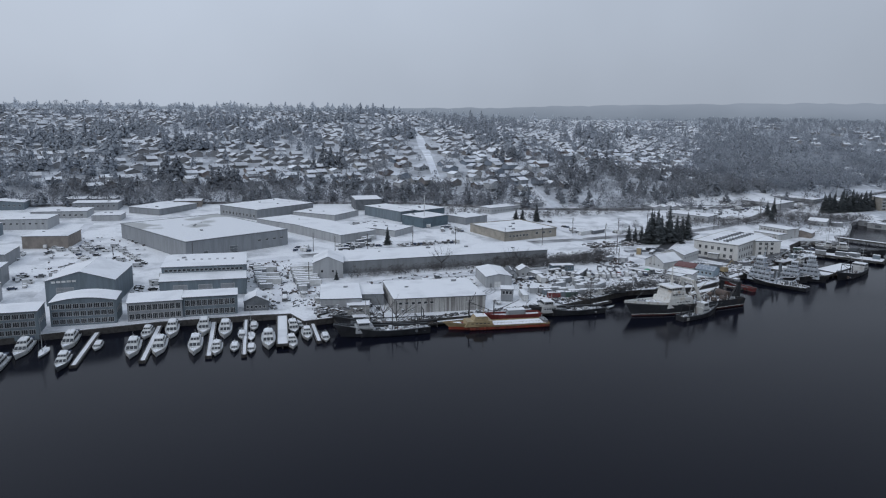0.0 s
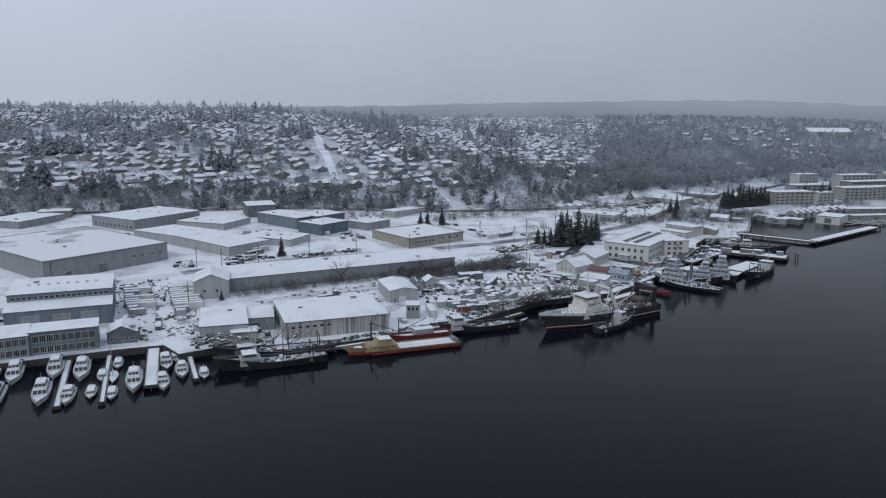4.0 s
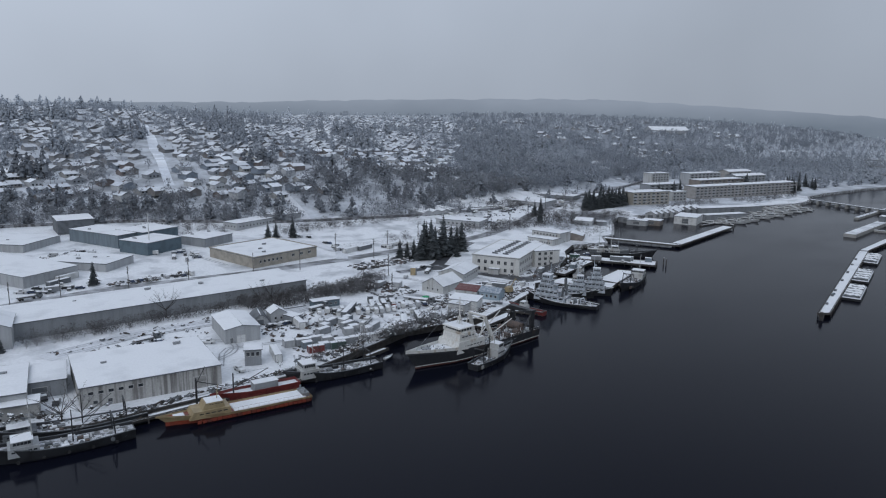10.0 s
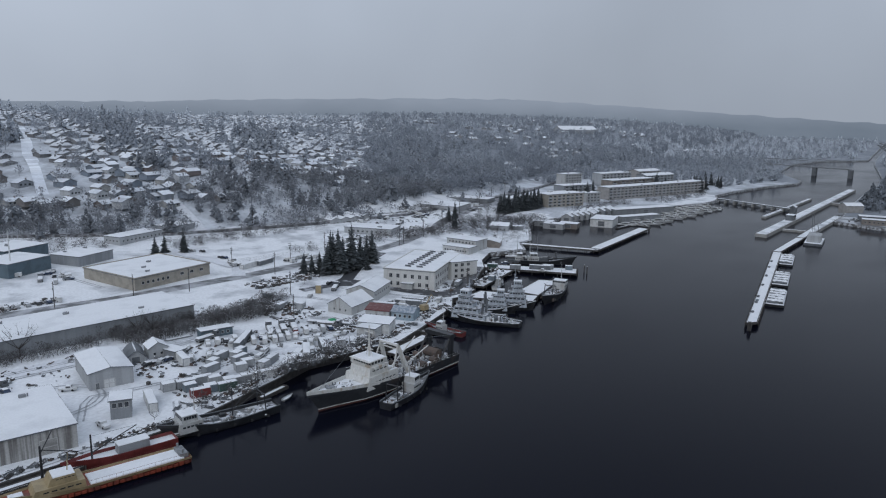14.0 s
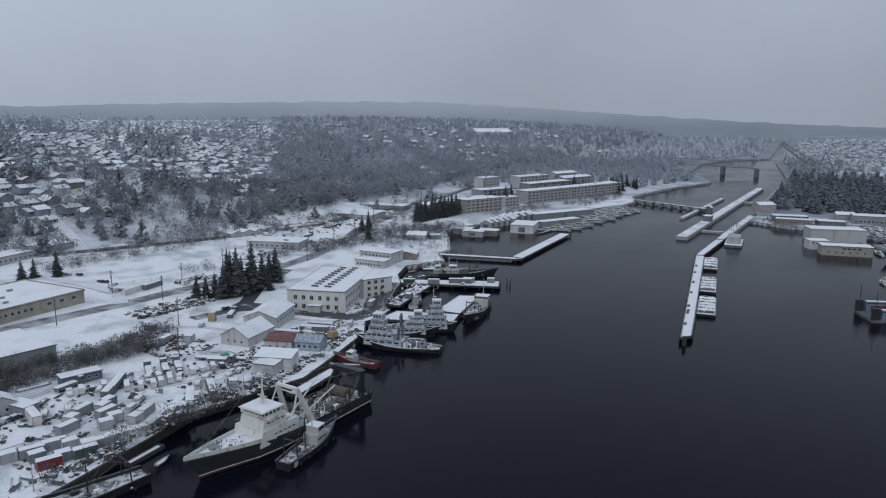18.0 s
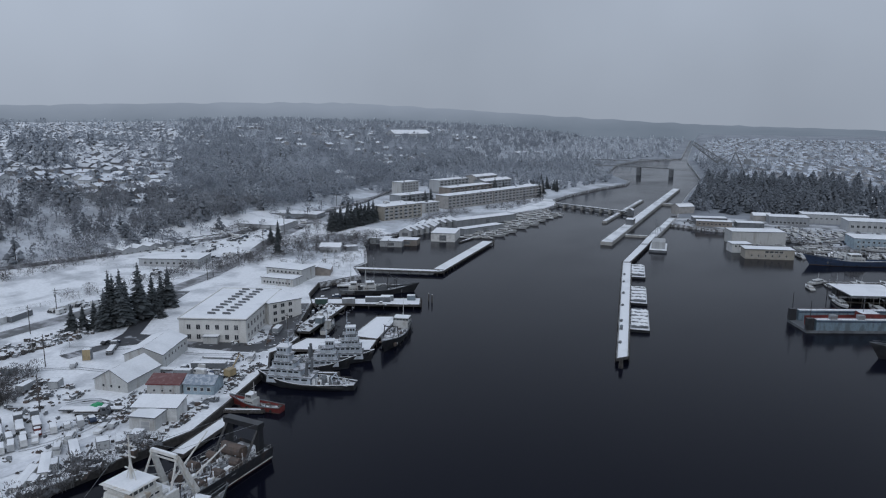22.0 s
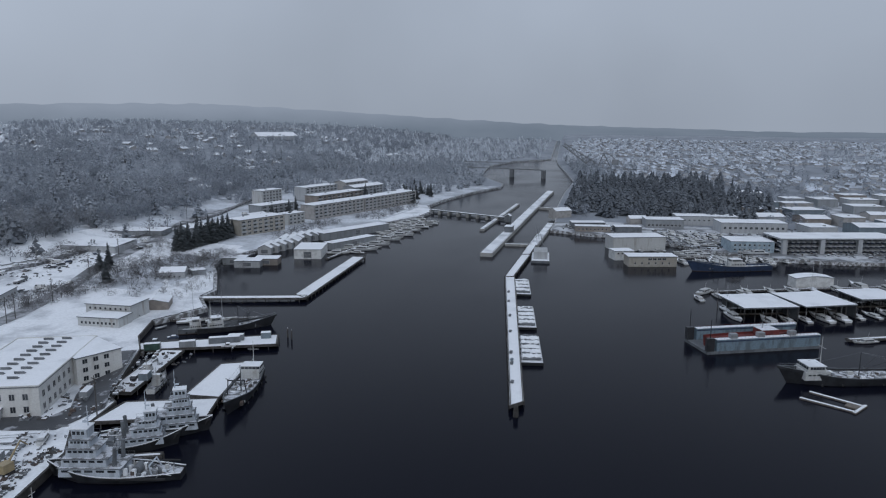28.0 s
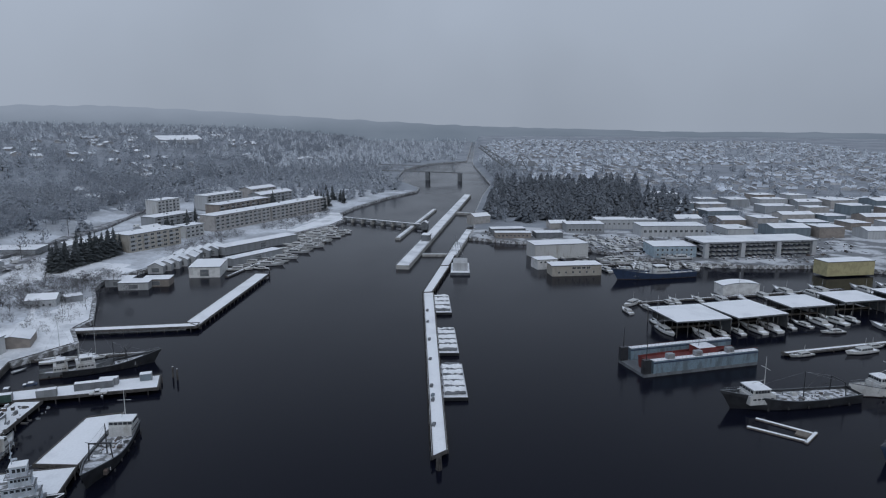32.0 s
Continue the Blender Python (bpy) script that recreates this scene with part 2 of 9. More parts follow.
class Kit:
    """Collects faces of one part, with several materials if need be."""

    def __init__(self):
        self.v, self.f, self.m, self.k = [], [], [], 0

    def use(self, k):
        self.k = k
        return self

    def poly(self, pts):
        a = len(self.v)
        self.v += [tuple(p) for p in pts]
        self.f.append(tuple(range(a, a + len(pts))))
        self.m.append(self.k)
        return self

    def faces(self, pts, faces):
        a = len(self.v)
        self.v += [tuple(p) for p in pts]
        for f in faces:
            self.f.append(tuple(a + i for i in f))
            self.m.append(self.k)
        return self

    def box(self, x0, y0, z0, x1, y1, z1):
        p = [(x0, y0, z0), (x1, y0, z0), (x1, y1, z0), (x0, y1, z0), (x0, y0, z1), (x1, y0, z1), (x1, y1, z1), (x0, y1, z1)]
        return self.faces(p, [(0, 3, 2, 1), (4, 5, 6, 7), (0, 1, 5, 4), (1, 2, 6, 5), (2, 3, 7, 6), (3, 0, 4, 7)])

    def slab(self, x0, y0, z0, x1, y1, z1, e=0.1):
        """A box whose upper edges are rounded off by e."""
        p = [(x0, y0, z0), (x1, y0, z0), (x1, y1, z0), (x0, y1, z0)]
        p += [(x0, y0, z1 - e), (x1, y0, z1 - e), (x1, y1, z1 - e), (x0, y1, z1 - e)]
        p += [(x0 + e, y0 + e, z1), (x1 - e, y0 + e, z1), (x1 - e, y1 - e, z1), (x0 + e, y1 - e, z1)]
        f = [(0, 3, 2, 1), (8, 9, 10, 11)]
        for a, b in ((0, 4), (4, 8)):
            f += [(a + i, a + (i + 1) % 4, b + (i + 1) % 4, b + i) for i in range(4)]
        return self.faces(p, f)

    def prism(self, pts, z0, z1):
        n = len(pts)
        p = [(x, y, z0) for x, y in pts] + [(x, y, z1) for x, y in pts]
        return self.faces(p, [tuple(range(n))[::-1], tuple(range(n, 2 * n))] + [(i, (i + 1) % n, n + (i + 1) % n, n + i) for i in range(n)])

    def extrude_y(self, pts, y0, y1):
        """A profile in x and z, drawn out along y."""
        n = len(pts)
        p = [(x, y0, z) for x, z in pts] + [(x, y1, z) for x, z in pts]
        return self.faces(p, [tuple(range(n)), tuple(range(n, 2 * n))[::-1]] + [(i, n + i, n + (i + 1) % n, (i + 1) % n) for i in range(n)])

    def rod(self, a, b, r, r2=None, n=6):
        a, b = Vector(a), Vector(b)
        d = (b - a).normalized()
        s = d.orthogonal().normalized()
        c = d.cross(s)
        r2 = r if r2 is None else r2
        p = [a + (s * math.cos(2 * math.pi * i / n) + c * math.sin(2 * math.pi * i / n)) * r for i in range(n)]
        p += [b + (s * math.cos(2 * math.pi * i / n) + c * math.sin(2 * math.pi * i / n)) * r2 for i in range(n)]
        return self.faces(p, [tuple(range(n))[::-1], tuple(range(n, 2 * n))] + [(i, (i + 1) % n, n + (i + 1) % n, n + i) for i in range(n)])

    def loft(self, rings, caps=True):
        n = len(rings[0])
        p = [q for r in rings for q in r]
        f = []
        for k in range(len(rings) - 1):
            f += [(k * n + i, k * n + (i + 1) % n, (k + 1) * n + (i + 1) % n, (k + 1) * n + i) for i in range(n)]
        if caps:
            f += [tuple(range(n))[::-1], tuple(range((len(rings) - 1) * n, len(rings) * n))]
        return self.faces(p, f)

    def mesh(self, name, mats):
        me = bpy.data.meshes.new(name)
        me.from_pydata(self.v, [], self.f)
        for m in mats if isinstance(mats, (list, tuple)) else [mats]:
            me.materials.append(m)
        if self.k or any(self.m):
            me.polygons.foreach_set("material_index", self.m)
        me.update()
        return me


def part(name, kit, mats, parent, label="", at=None):
    me = kit if isinstance(kit, bpy.types.Mesh) else kit.mesh(name, mats)
    ob = new(name, me)
    ob.parent = parent
    if at is not None:
        ob.matrix_basis = at
    if label:
        ob["label"] = label
    return ob


def thing(name, m, label, category, group="", kind=""):
    ob = new(name)
    ob.empty_display_size = 0.5
    ob.matrix_basis = m
    return tagged(ob, label, category, group, kind)


def solid(name, kit, mats, label, category="", kind="structure", m=None):
    ob = new(name, kit.mesh(name, mats))
    if m is not None:
        ob.matrix_basis = m
    return tagged(ob, label, category, "", kind)


def scatter(name, models, spots, mats, label, category, kind="stuff"):
    """One object out of many copies of small meshes: models are (verts, faces, material numbers), spots (model, x, y, z, turn, size, height)."""
    V, Fc, Mi, base = [], [], [], 0
    for k, x, y, z, a, s, hs in spots:
        v, f, mi = models[k]
        v = np.asarray(v)
        c, d = math.cos(a) * s, math.sin(a) * s
        w = np.empty_like(v)
        w[:, 0] = x + v[:, 0] * c - v[:, 1] * d
        w[:, 1] = y + v[:, 0] * d + v[:, 1] * c
        w[:, 2] = z + v[:, 2] * hs
        V.append(w)
        Fc += [tuple(base + i for i in q) for q in f]
        Mi += mi
        base += len(v)
    me = bpy.data.meshes.new(name)
    me.from_pydata(np.concatenate(V).tolist(), [], Fc)
    for m in mats:
        me.materials.append(m)
    me.polygons.foreach_set("material_index", Mi)
    me.update()
    return tagged(new(name, me), label, category, "", kind)


# ---- lie of the land ----
SLOPE_FOOT = [(-900, 760), (-200, 690), (80, 645), (230, 600), (320, 535), (410, 508), (500, 495), (610, 510), (720, 525), (860, 570), (1000, 610), (1300, 650), (3600, 1100)]
RISE = [(-50, 0), (0, 2), (50, 14), (200, 38), (500, 61), (800, 74), (1020, 79), (1500, 58), (6000, 30)]


def foot_y(x):
    return float(np.interp(x, [p[0] for p in SLOPE_FOOT], [p[1] for p in SLOPE_FOOT]))


def south_z(x, y):
    """Height of the southern shore and the hill behind it."""
    d = (y - foot_y(x)) * 0.88
    low = 2.4 + min(max((y - 330) / 250, 0), 1) * 3.2
    k = 1.0 if x < 450 else max(0.8, 1 - (x - 450) / 1400)
    r = float(np.interp(d, [p[0] for p in RISE], [p[1] for p in RISE])) * k
    bumps = 3.0 * noise.noise(Vector((x / 160, y / 160, 0))) * min(max(d / 150, 0), 1)
    return low + r + bumps


def north_z(x, y):
    d = math.hypot(x - 700, y - 40) - 150
    return 2.6 + max(0, min(d, 2600)) * 0.009 + 1.5 * noise.noise(Vector((x / 200, y / 200, 3))) * min(max(d / 300, 0), 1)

SHORE_S = [(-900, 290), (-36, 287), (20, 290), (55, 287), (72, 284), (75, 271), (88, 272), (100, 262), (112, 257), (140, 255), (180, 254), (217, 263), (235, 268), (254, 265),
           (275, 262), (294, 268), (326, 279), (338, 289), (345, 288), (359, 292), (362, 297), (395, 316), (405, 322), (418, 334), (440, 345), (466, 337), (482, 352), (497, 354), (513, 365),
           (534, 380), (551, 394), (570, 402), (600, 398), (650, 388), (700, 380), (760, 362), (800, 350), (840, 350), (880, 368), (930, 370), (1029, 362), (1110, 346), (1150, 352), (1280, 420), (1500, 462), (1660, 452), (1780, 392), (3600, 662)]
SHORE_N = [(3600, 646), (1790, 378), (1640, 352), (1400, 300), (1220, 262), (1063, 252), (900, 236), (806, 222), (762, 219), (757, 198), (748, 160), (728, 122), (706, 96), (692, 62), (694, 20), (702, -20), (690, -60), (720, -200), (760, -1500)]


def inside(px, py, poly):
    """Which of the points px, py lie in a polygon."""
    hit = np.zeros(px.shape, bool)
    n = len(poly)
    for i in range(n):
        (x0, y0), (x1, y1) = poly[i], poly[(i + 1) % n]
        if y0 == y1:
            continue
        cross = ((y0 > py) != (y1 > py)) & (px < (x1 - x0) * (py - y0) / (y1 - y0) + x0)
        hit ^= cross
    return hit


def shifted(line, d):
    """A line moved to its left by d."""
    out = []
    for i, p in enumerate(line):
        a, b = Vector(line[max(i - 1, 0)]), Vector(line[min(i + 1, len(line) - 1)])
        t = (b - a).normalized()
        out.append((p[0] - t.y * d, p[1] + t.x * d))
    return out


LAND_S = SHORE_S + [(3600, 4200), (-900, 4200)]
LAND_N = SHORE_N + [(3600, -1500)]


def land_z(x, y):
    return south_z(x, y) if y > foot_y(x) - 400 and bool(inside(np.array([x]), np.array([y]), LAND_S)[0]) else north_z(x, y)


def ground():
    xs = np.concatenate([np.arange(-900, -240, 60), np.arange(-240, 1000, 10), np.arange(1000, 1800, 25), np.arange(1800, 3601, 100)])
    ys = np.concatenate([np.arange(-1500, -200, 50), np.arange(-200, 700, 10), np.arange(700, 1500, 25), np.arange(1500, 4201, 100)])
    X, Y = np.meshgrid(xs, ys)
    south = inside(X, Y, shifted(SHORE_S, 9) + [(3600, 4200), (-900, 4200)])
    north = inside(X, Y, shifted(SHORE_N, 9) + [(3600, -1500)])
    Z = np.full(X.shape, -4.0)
    for j in range(len(ys)):
        for i in range(len(xs)):
            if south[j, i]:
                Z[j, i] = south_z(X[j, i], Y[j, i])
            elif north[j, i]:
                Z[j, i] = north_z(X[j, i], Y[j, i])
    k = Kit()
    nx = len(xs)
    pts = np.stack([X, Y, Z], -1).reshape(-1, 3).tolist()
    k.faces(pts, [(j * nx + i, j * nx + i + 1, (j + 1) * nx + i + 1, (j + 1) * nx + i) for j in range(len(ys) - 1) for i in range(nx - 1)])
    for line in (SHORE_S, SHORE_N):
        back = shifted(line, 26)
        for i in range(len(line) - 1):
            a, b, c, d = line[i], line[i + 1], back[i + 1], back[i]
            zc = max(2.47, land_z(*c) + 0.04) if max(abs(c[0]), abs(c[1])) < 3000 else 2.5
            zd = max(2.47, land_z(*d) + 0.04) if max(abs(d[0]), abs(d[1])) < 3000 else 2.5
            k.poly([(*a, 2.45), (*b, 2.45), (*c, zc), (*d, zd)])
    g = solid("ground", k, [SNOW, SCRUB, WOODFLOOR, YARD_SLUSH], "snow-covered ground of the harbour shore and the hill", "ground")
    for p in g.data.polygons:
        p.use_smooth = True
        c = p.center
        bank = float(np.interp(c.x, [q[0] for q in SHORE_N[::-1][2:]], [q[1] for q in SHORE_N[::-1][2:]]))
        if (c.x > 78 + 0.93 * (c.y - 68) and c.y > foot_y(c.x) + (34 if c.x < 800 else 12) and c.x < 3700) or (820 < c.x < 3700 and (c.y > -20 or c.x > 1060) and c.y < bank + 45) or (c.x > 1110 and 340 < c.y < foot_y(c.x) + 20):
            p.material_index = 2
        elif c.x > 690 and c.y < min(bank, 225) + 5 and c.y < 0.5 * (c.x - 690) + 225 and c.x < 1100:
            p.material_index = 3
        elif (c.y > foot_y(c.x) + (26 if 480 < c.x < 800 else -6) and c.y > 420) or (c.x > 860 and c.y > 340) or (c.x > 610 and c.y > 372) or (c.x > 480 and c.y > 384 and c.x < 575 and c.y < 432) or (c.x > 830 and c.y < 300):
            p.material_index = 1
    return g


def bulkhead(name, line, top, m, label, thick=0.6):
    k = Kit()
    out = shifted(line, -thick)
    for i in range(len(line) - 1):
        a, b, c, d = line[i], line[i + 1], out[i + 1], out[i]
        k.prism([a, d, c, b], -3, top)
    return solid(name, k, m, label, "sea wall")


ground()
bulkhead("quay_wall", SHORE_S[:25], 2.40, TIMBER, "dark wet timber bulkhead along the shore")
bulkhead("bank", SHORE_S[24:], 2.2, ROCK, "snow-dusted rock bank of the channel", 2.0)
bulkhead("north_bank", SHORE_N, 2.3, ROCK, "dark rock bank of the northern shore", 1.5)


def water():
    m = bpy.data.materials.new("dark_water")
    m.use_nodes = True
    n, l = m.node_tree.nodes, m.node_tree.links
    b = n["Principled BSDF"]
    b.inputs["Base Color"].default_value = (0.0042, 0.0050, 0.0106, 1)
    b.inputs["Roughness"].default_value = 0.12
    b.inputs["IOR"].default_value = 1.15
    b.inputs["Specular IOR Level"].default_value = 0.5
    geo = n.new("ShaderNodeNewGeometry")
    mp = n.new("ShaderNodeMapping")
    mp.inputs["Scale"].default_value = (0.5, 1.0, 1)
    mp.inputs["Rotation"].default_value = (0, 0, 0.5)
    l.new(geo.outputs["Position"], mp.inputs[0])
    w1, w2 = n.new("ShaderNodeTexNoise"), n.new("ShaderNodeTexNoise")
    w1.inputs["Scale"].default_value, w2.inputs["Scale"].default_value = 0.9, 0.02
    w1.inputs["Detail"].default_value = 4
    l.new(mp.outputs[0], w1.inputs["Vector"])
    l.new(mp.outputs[0], w2.inputs["Vector"])
    r = n.new("ShaderNodeMapRange")
    r.inputs[1].default_value, r.inputs[2].default_value, r.inputs[3].default_value, r.inputs[4].default_value = 0.35, 0.65, 0.10, 0.20
    l.new(w2.outputs["Fac"], r.inputs[0])
    l.new(r.outputs[0], b.inputs["Roughness"])
    bp = n.new("ShaderNodeBump")
    bp.inputs["Strength"].default_value = 0.12
    bp.inputs["Distance"].default_value = 0.10
    l.new(w1.outputs["Fac"], bp.inputs["Height"])
    l.new(bp.outputs[0], b.inputs["Normal"])
    k = Kit()
    k.poly([(-1500, -1600, 0), (3700, -1600, 0), (3700, 1000, 0), (-1500, 1000, 0)])
    solid("water", k, m, "dark calm water of the ship canal", "water")


water()


def ridge():
    """The far wooded ridge as a glowing backdrop, its snow haze painted into the emission."""
    prof = [(-40, 0.3), (-10, 0.1), (10, 0.05), (25, 0.32), (36, 0.72), (46, 0.95), (53.5, 1.03), (60, 0.72), (66, 0.35), (71, 0.02), (80, -0.5), (95, -0.9), (120, -0.9)]
    k = Kit()
    pts = []
    for i in range(321):
        az = -40 + 0.5 * i
        el = float(np.interp(az, [p[0] for p in prof], [p[1] for p in prof]))
        R = 3000
        h = 90 + R * math.tan(radians(el)) + 6 * noise.noise(Vector((az * 0.7, 0, 0))) + 3 * noise.noise(Vector((az * 3.1, 5, 0)))
        x, y = 130 + R * math.sin(radians(az)), 100 + R * math.cos(radians(az))
        dx, dy = math.sin(radians(az)) * 260, math.cos(radians(az)) * 260
        pts += [(x, y, -5), (x + dx * 0.5, y + dy * 0.5, h * 0.6), (x + dx, y + dy, h)]
    k.faces(pts, [(3 * i + j, 3 * i + 3 + j, 3 * i + 4 + j, 3 * i + 1 + j) for i in range(320) for j in range(2)])
    m = bpy.data.materials.new("glowing_hazed_woods")
    m.use_nodes = True
    n, l = m.node_tree.nodes, m.node_tree.links
    n.clear()
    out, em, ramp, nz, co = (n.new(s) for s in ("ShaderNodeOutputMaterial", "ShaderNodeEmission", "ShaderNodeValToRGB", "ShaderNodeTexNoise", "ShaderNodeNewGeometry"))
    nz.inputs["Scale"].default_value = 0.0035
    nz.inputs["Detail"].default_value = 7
    # haze colours of the glow: paler with height, in soft patches
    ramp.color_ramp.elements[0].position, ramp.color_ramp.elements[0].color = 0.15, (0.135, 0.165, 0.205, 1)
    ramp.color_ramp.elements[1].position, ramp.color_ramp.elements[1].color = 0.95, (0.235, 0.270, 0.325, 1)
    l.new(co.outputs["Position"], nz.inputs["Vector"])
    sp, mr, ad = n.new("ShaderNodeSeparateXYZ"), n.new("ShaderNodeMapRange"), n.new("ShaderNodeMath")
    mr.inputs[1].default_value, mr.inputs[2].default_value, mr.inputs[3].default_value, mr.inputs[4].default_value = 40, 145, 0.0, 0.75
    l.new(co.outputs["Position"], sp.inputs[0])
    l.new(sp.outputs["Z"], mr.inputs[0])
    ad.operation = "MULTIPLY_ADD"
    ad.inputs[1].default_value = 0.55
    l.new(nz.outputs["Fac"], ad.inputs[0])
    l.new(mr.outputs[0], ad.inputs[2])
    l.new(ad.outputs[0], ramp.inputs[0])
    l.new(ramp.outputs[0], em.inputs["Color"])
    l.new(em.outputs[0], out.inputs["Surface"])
    r = solid("backdrop", k, m, "far wooded ridge, a glowing backdrop with haze painted in", "backdrop")
    for p in r.data.polygons:
        p.use_smooth = True


ridge()

# ---- buildings ----
WINDOWS = {}


def framed(xs, zs, pane, out=-0.09, deep=-0.02, back=0.03, mats=()):
    """A frame with recessed panes as one closed skin; xs, zs: its lines, every second field between them is a pane."""
    k = Kit()
    nx = len(xs)
    pts = [(x, out, z) for z in zs for x in xs]
    faces, holes = [], []
    for j in range(len(zs) - 1):
        for i in range(nx - 1):
            q = (j * nx + i, j * nx + i + 1, (j + 1) * nx + i + 1, (j + 1) * nx + i)
            if i % 2 and j % 2:
                holes.append((q, (xs[i], xs[i + 1], zs[j], zs[j + 1])))
            else:
                faces.append(q)
    glass = []
    for q, (x0, x1, z0, z1) in holes:
        n = len(pts)
        pts += [(x0, deep, z0), (x1, deep, z0), (x1, deep, z1), (x0, deep, z1)]
        faces += [(q[i], q[(i + 1) % 4], n + (i + 1) % 4, n + i) for i in range(4)]
        glass.append((n, n + 1, n + 2, n + 3))
    top = (len(zs) - 1) * nx
    n = len(pts)
    pts += [(xs[0], back, zs[0]), (xs[-1], back, zs[0]), (xs[-1], back, zs[-1]), (xs[0], back, zs[-1])]
    rim = ([i for i in range(nx)], [j * nx + nx - 1 for j in range(len(zs))], [top + i for i in range(nx)][::-1], [j * nx for j in range(len(zs))][::-1])
    for e, line in enumerate(rim):
        faces.append(tuple(line[::-1]) + (n + e, n + (e + 1) % 4))
    k.faces(pts, faces + glass)
    k.m = [0] * len(faces) + [1] * len(glass)
    return k.mesh(pane, mats)


def window_mesh(w, h, frame_mat=None, bars=1):
    key = (round(w, 2), round(h, 2), frame_mat.name if frame_mat else "", bars)
    if key not in WINDOWS:
        xs = [-w / 2, -w / 2 + 0.1]
        for i in range(bars):
            x = -w / 2 + w * (i + 1) / (bars + 1)
            xs += [x - 0.04, x + 0.04]
        WINDOWS[key] = framed(xs + [w / 2 - 0.1, w / 2], [-0.04, 0.1, h - 0.1, h], "window", mats=[frame_mat or FRAME, GLASS])
    return WINDOWS[key]


def door_mesh(w, h, m):
    zs = [0.0]
    n = max(1, int(h / 1.4))
    for i in range(n):
        zs += [h * i / n + 0.06, h * (i + 1) / n - 0.06]
    return framed([-w / 2 - 0.12, -w / 2, w / 2, w / 2 + 0.12], zs + [h + 0.1], "door", mats=[FRAME, m])


def on_face(face, u, z, w, d):
    """A pose on the front, right, back or left wall, u metres along it."""
    return {"f": pose(u, 0, z), "r": pose(w, u, z, rz=90), "b": pose(w - u, d, z, rz=180), "l": pose(0, d - u, z, rz=-90)}[face]


def snow_sheet(w, d, z, t, rough=0.12, seed=0, x0=0.0, y0=0.0, slope=None):
    """A sheet of snow with soft, uneven edges."""
    nx, ny = max(2, min(14, int(w / 3))), max(2, min(14, int(d / 3)))
    k = Kit()
    pts = []
    for j in range(ny + 1):
        for i in range(nx + 1):
            x, y = w * i / nx, d * j / ny
            edge = i in (0, nx) or j in (0, ny)
            n1 = noise.noise(Vector((x * 0.35 + seed, y * 0.35, seed)))
            h = 0.02 if edge else t * (1 + rough * 3 * n1)
            if edge:
                x = min(max(x + 0.25 * n1, 0.02), w - 0.02)
                y = min(max(y + 0.25 * n1, 0.02), d - 0.02)
            s = slope(x + x0, y + y0) if slope else 0
            pts.append((x + x0, y + y0, z + s + h))
    k.faces(pts, [(j * (nx + 1) + i, j * (nx + 1) + i + 1, (j + 1) * (nx + 1) + i + 1, (j + 1) * (nx + 1) + i) for j in range(ny) for i in range(nx)])
    return k


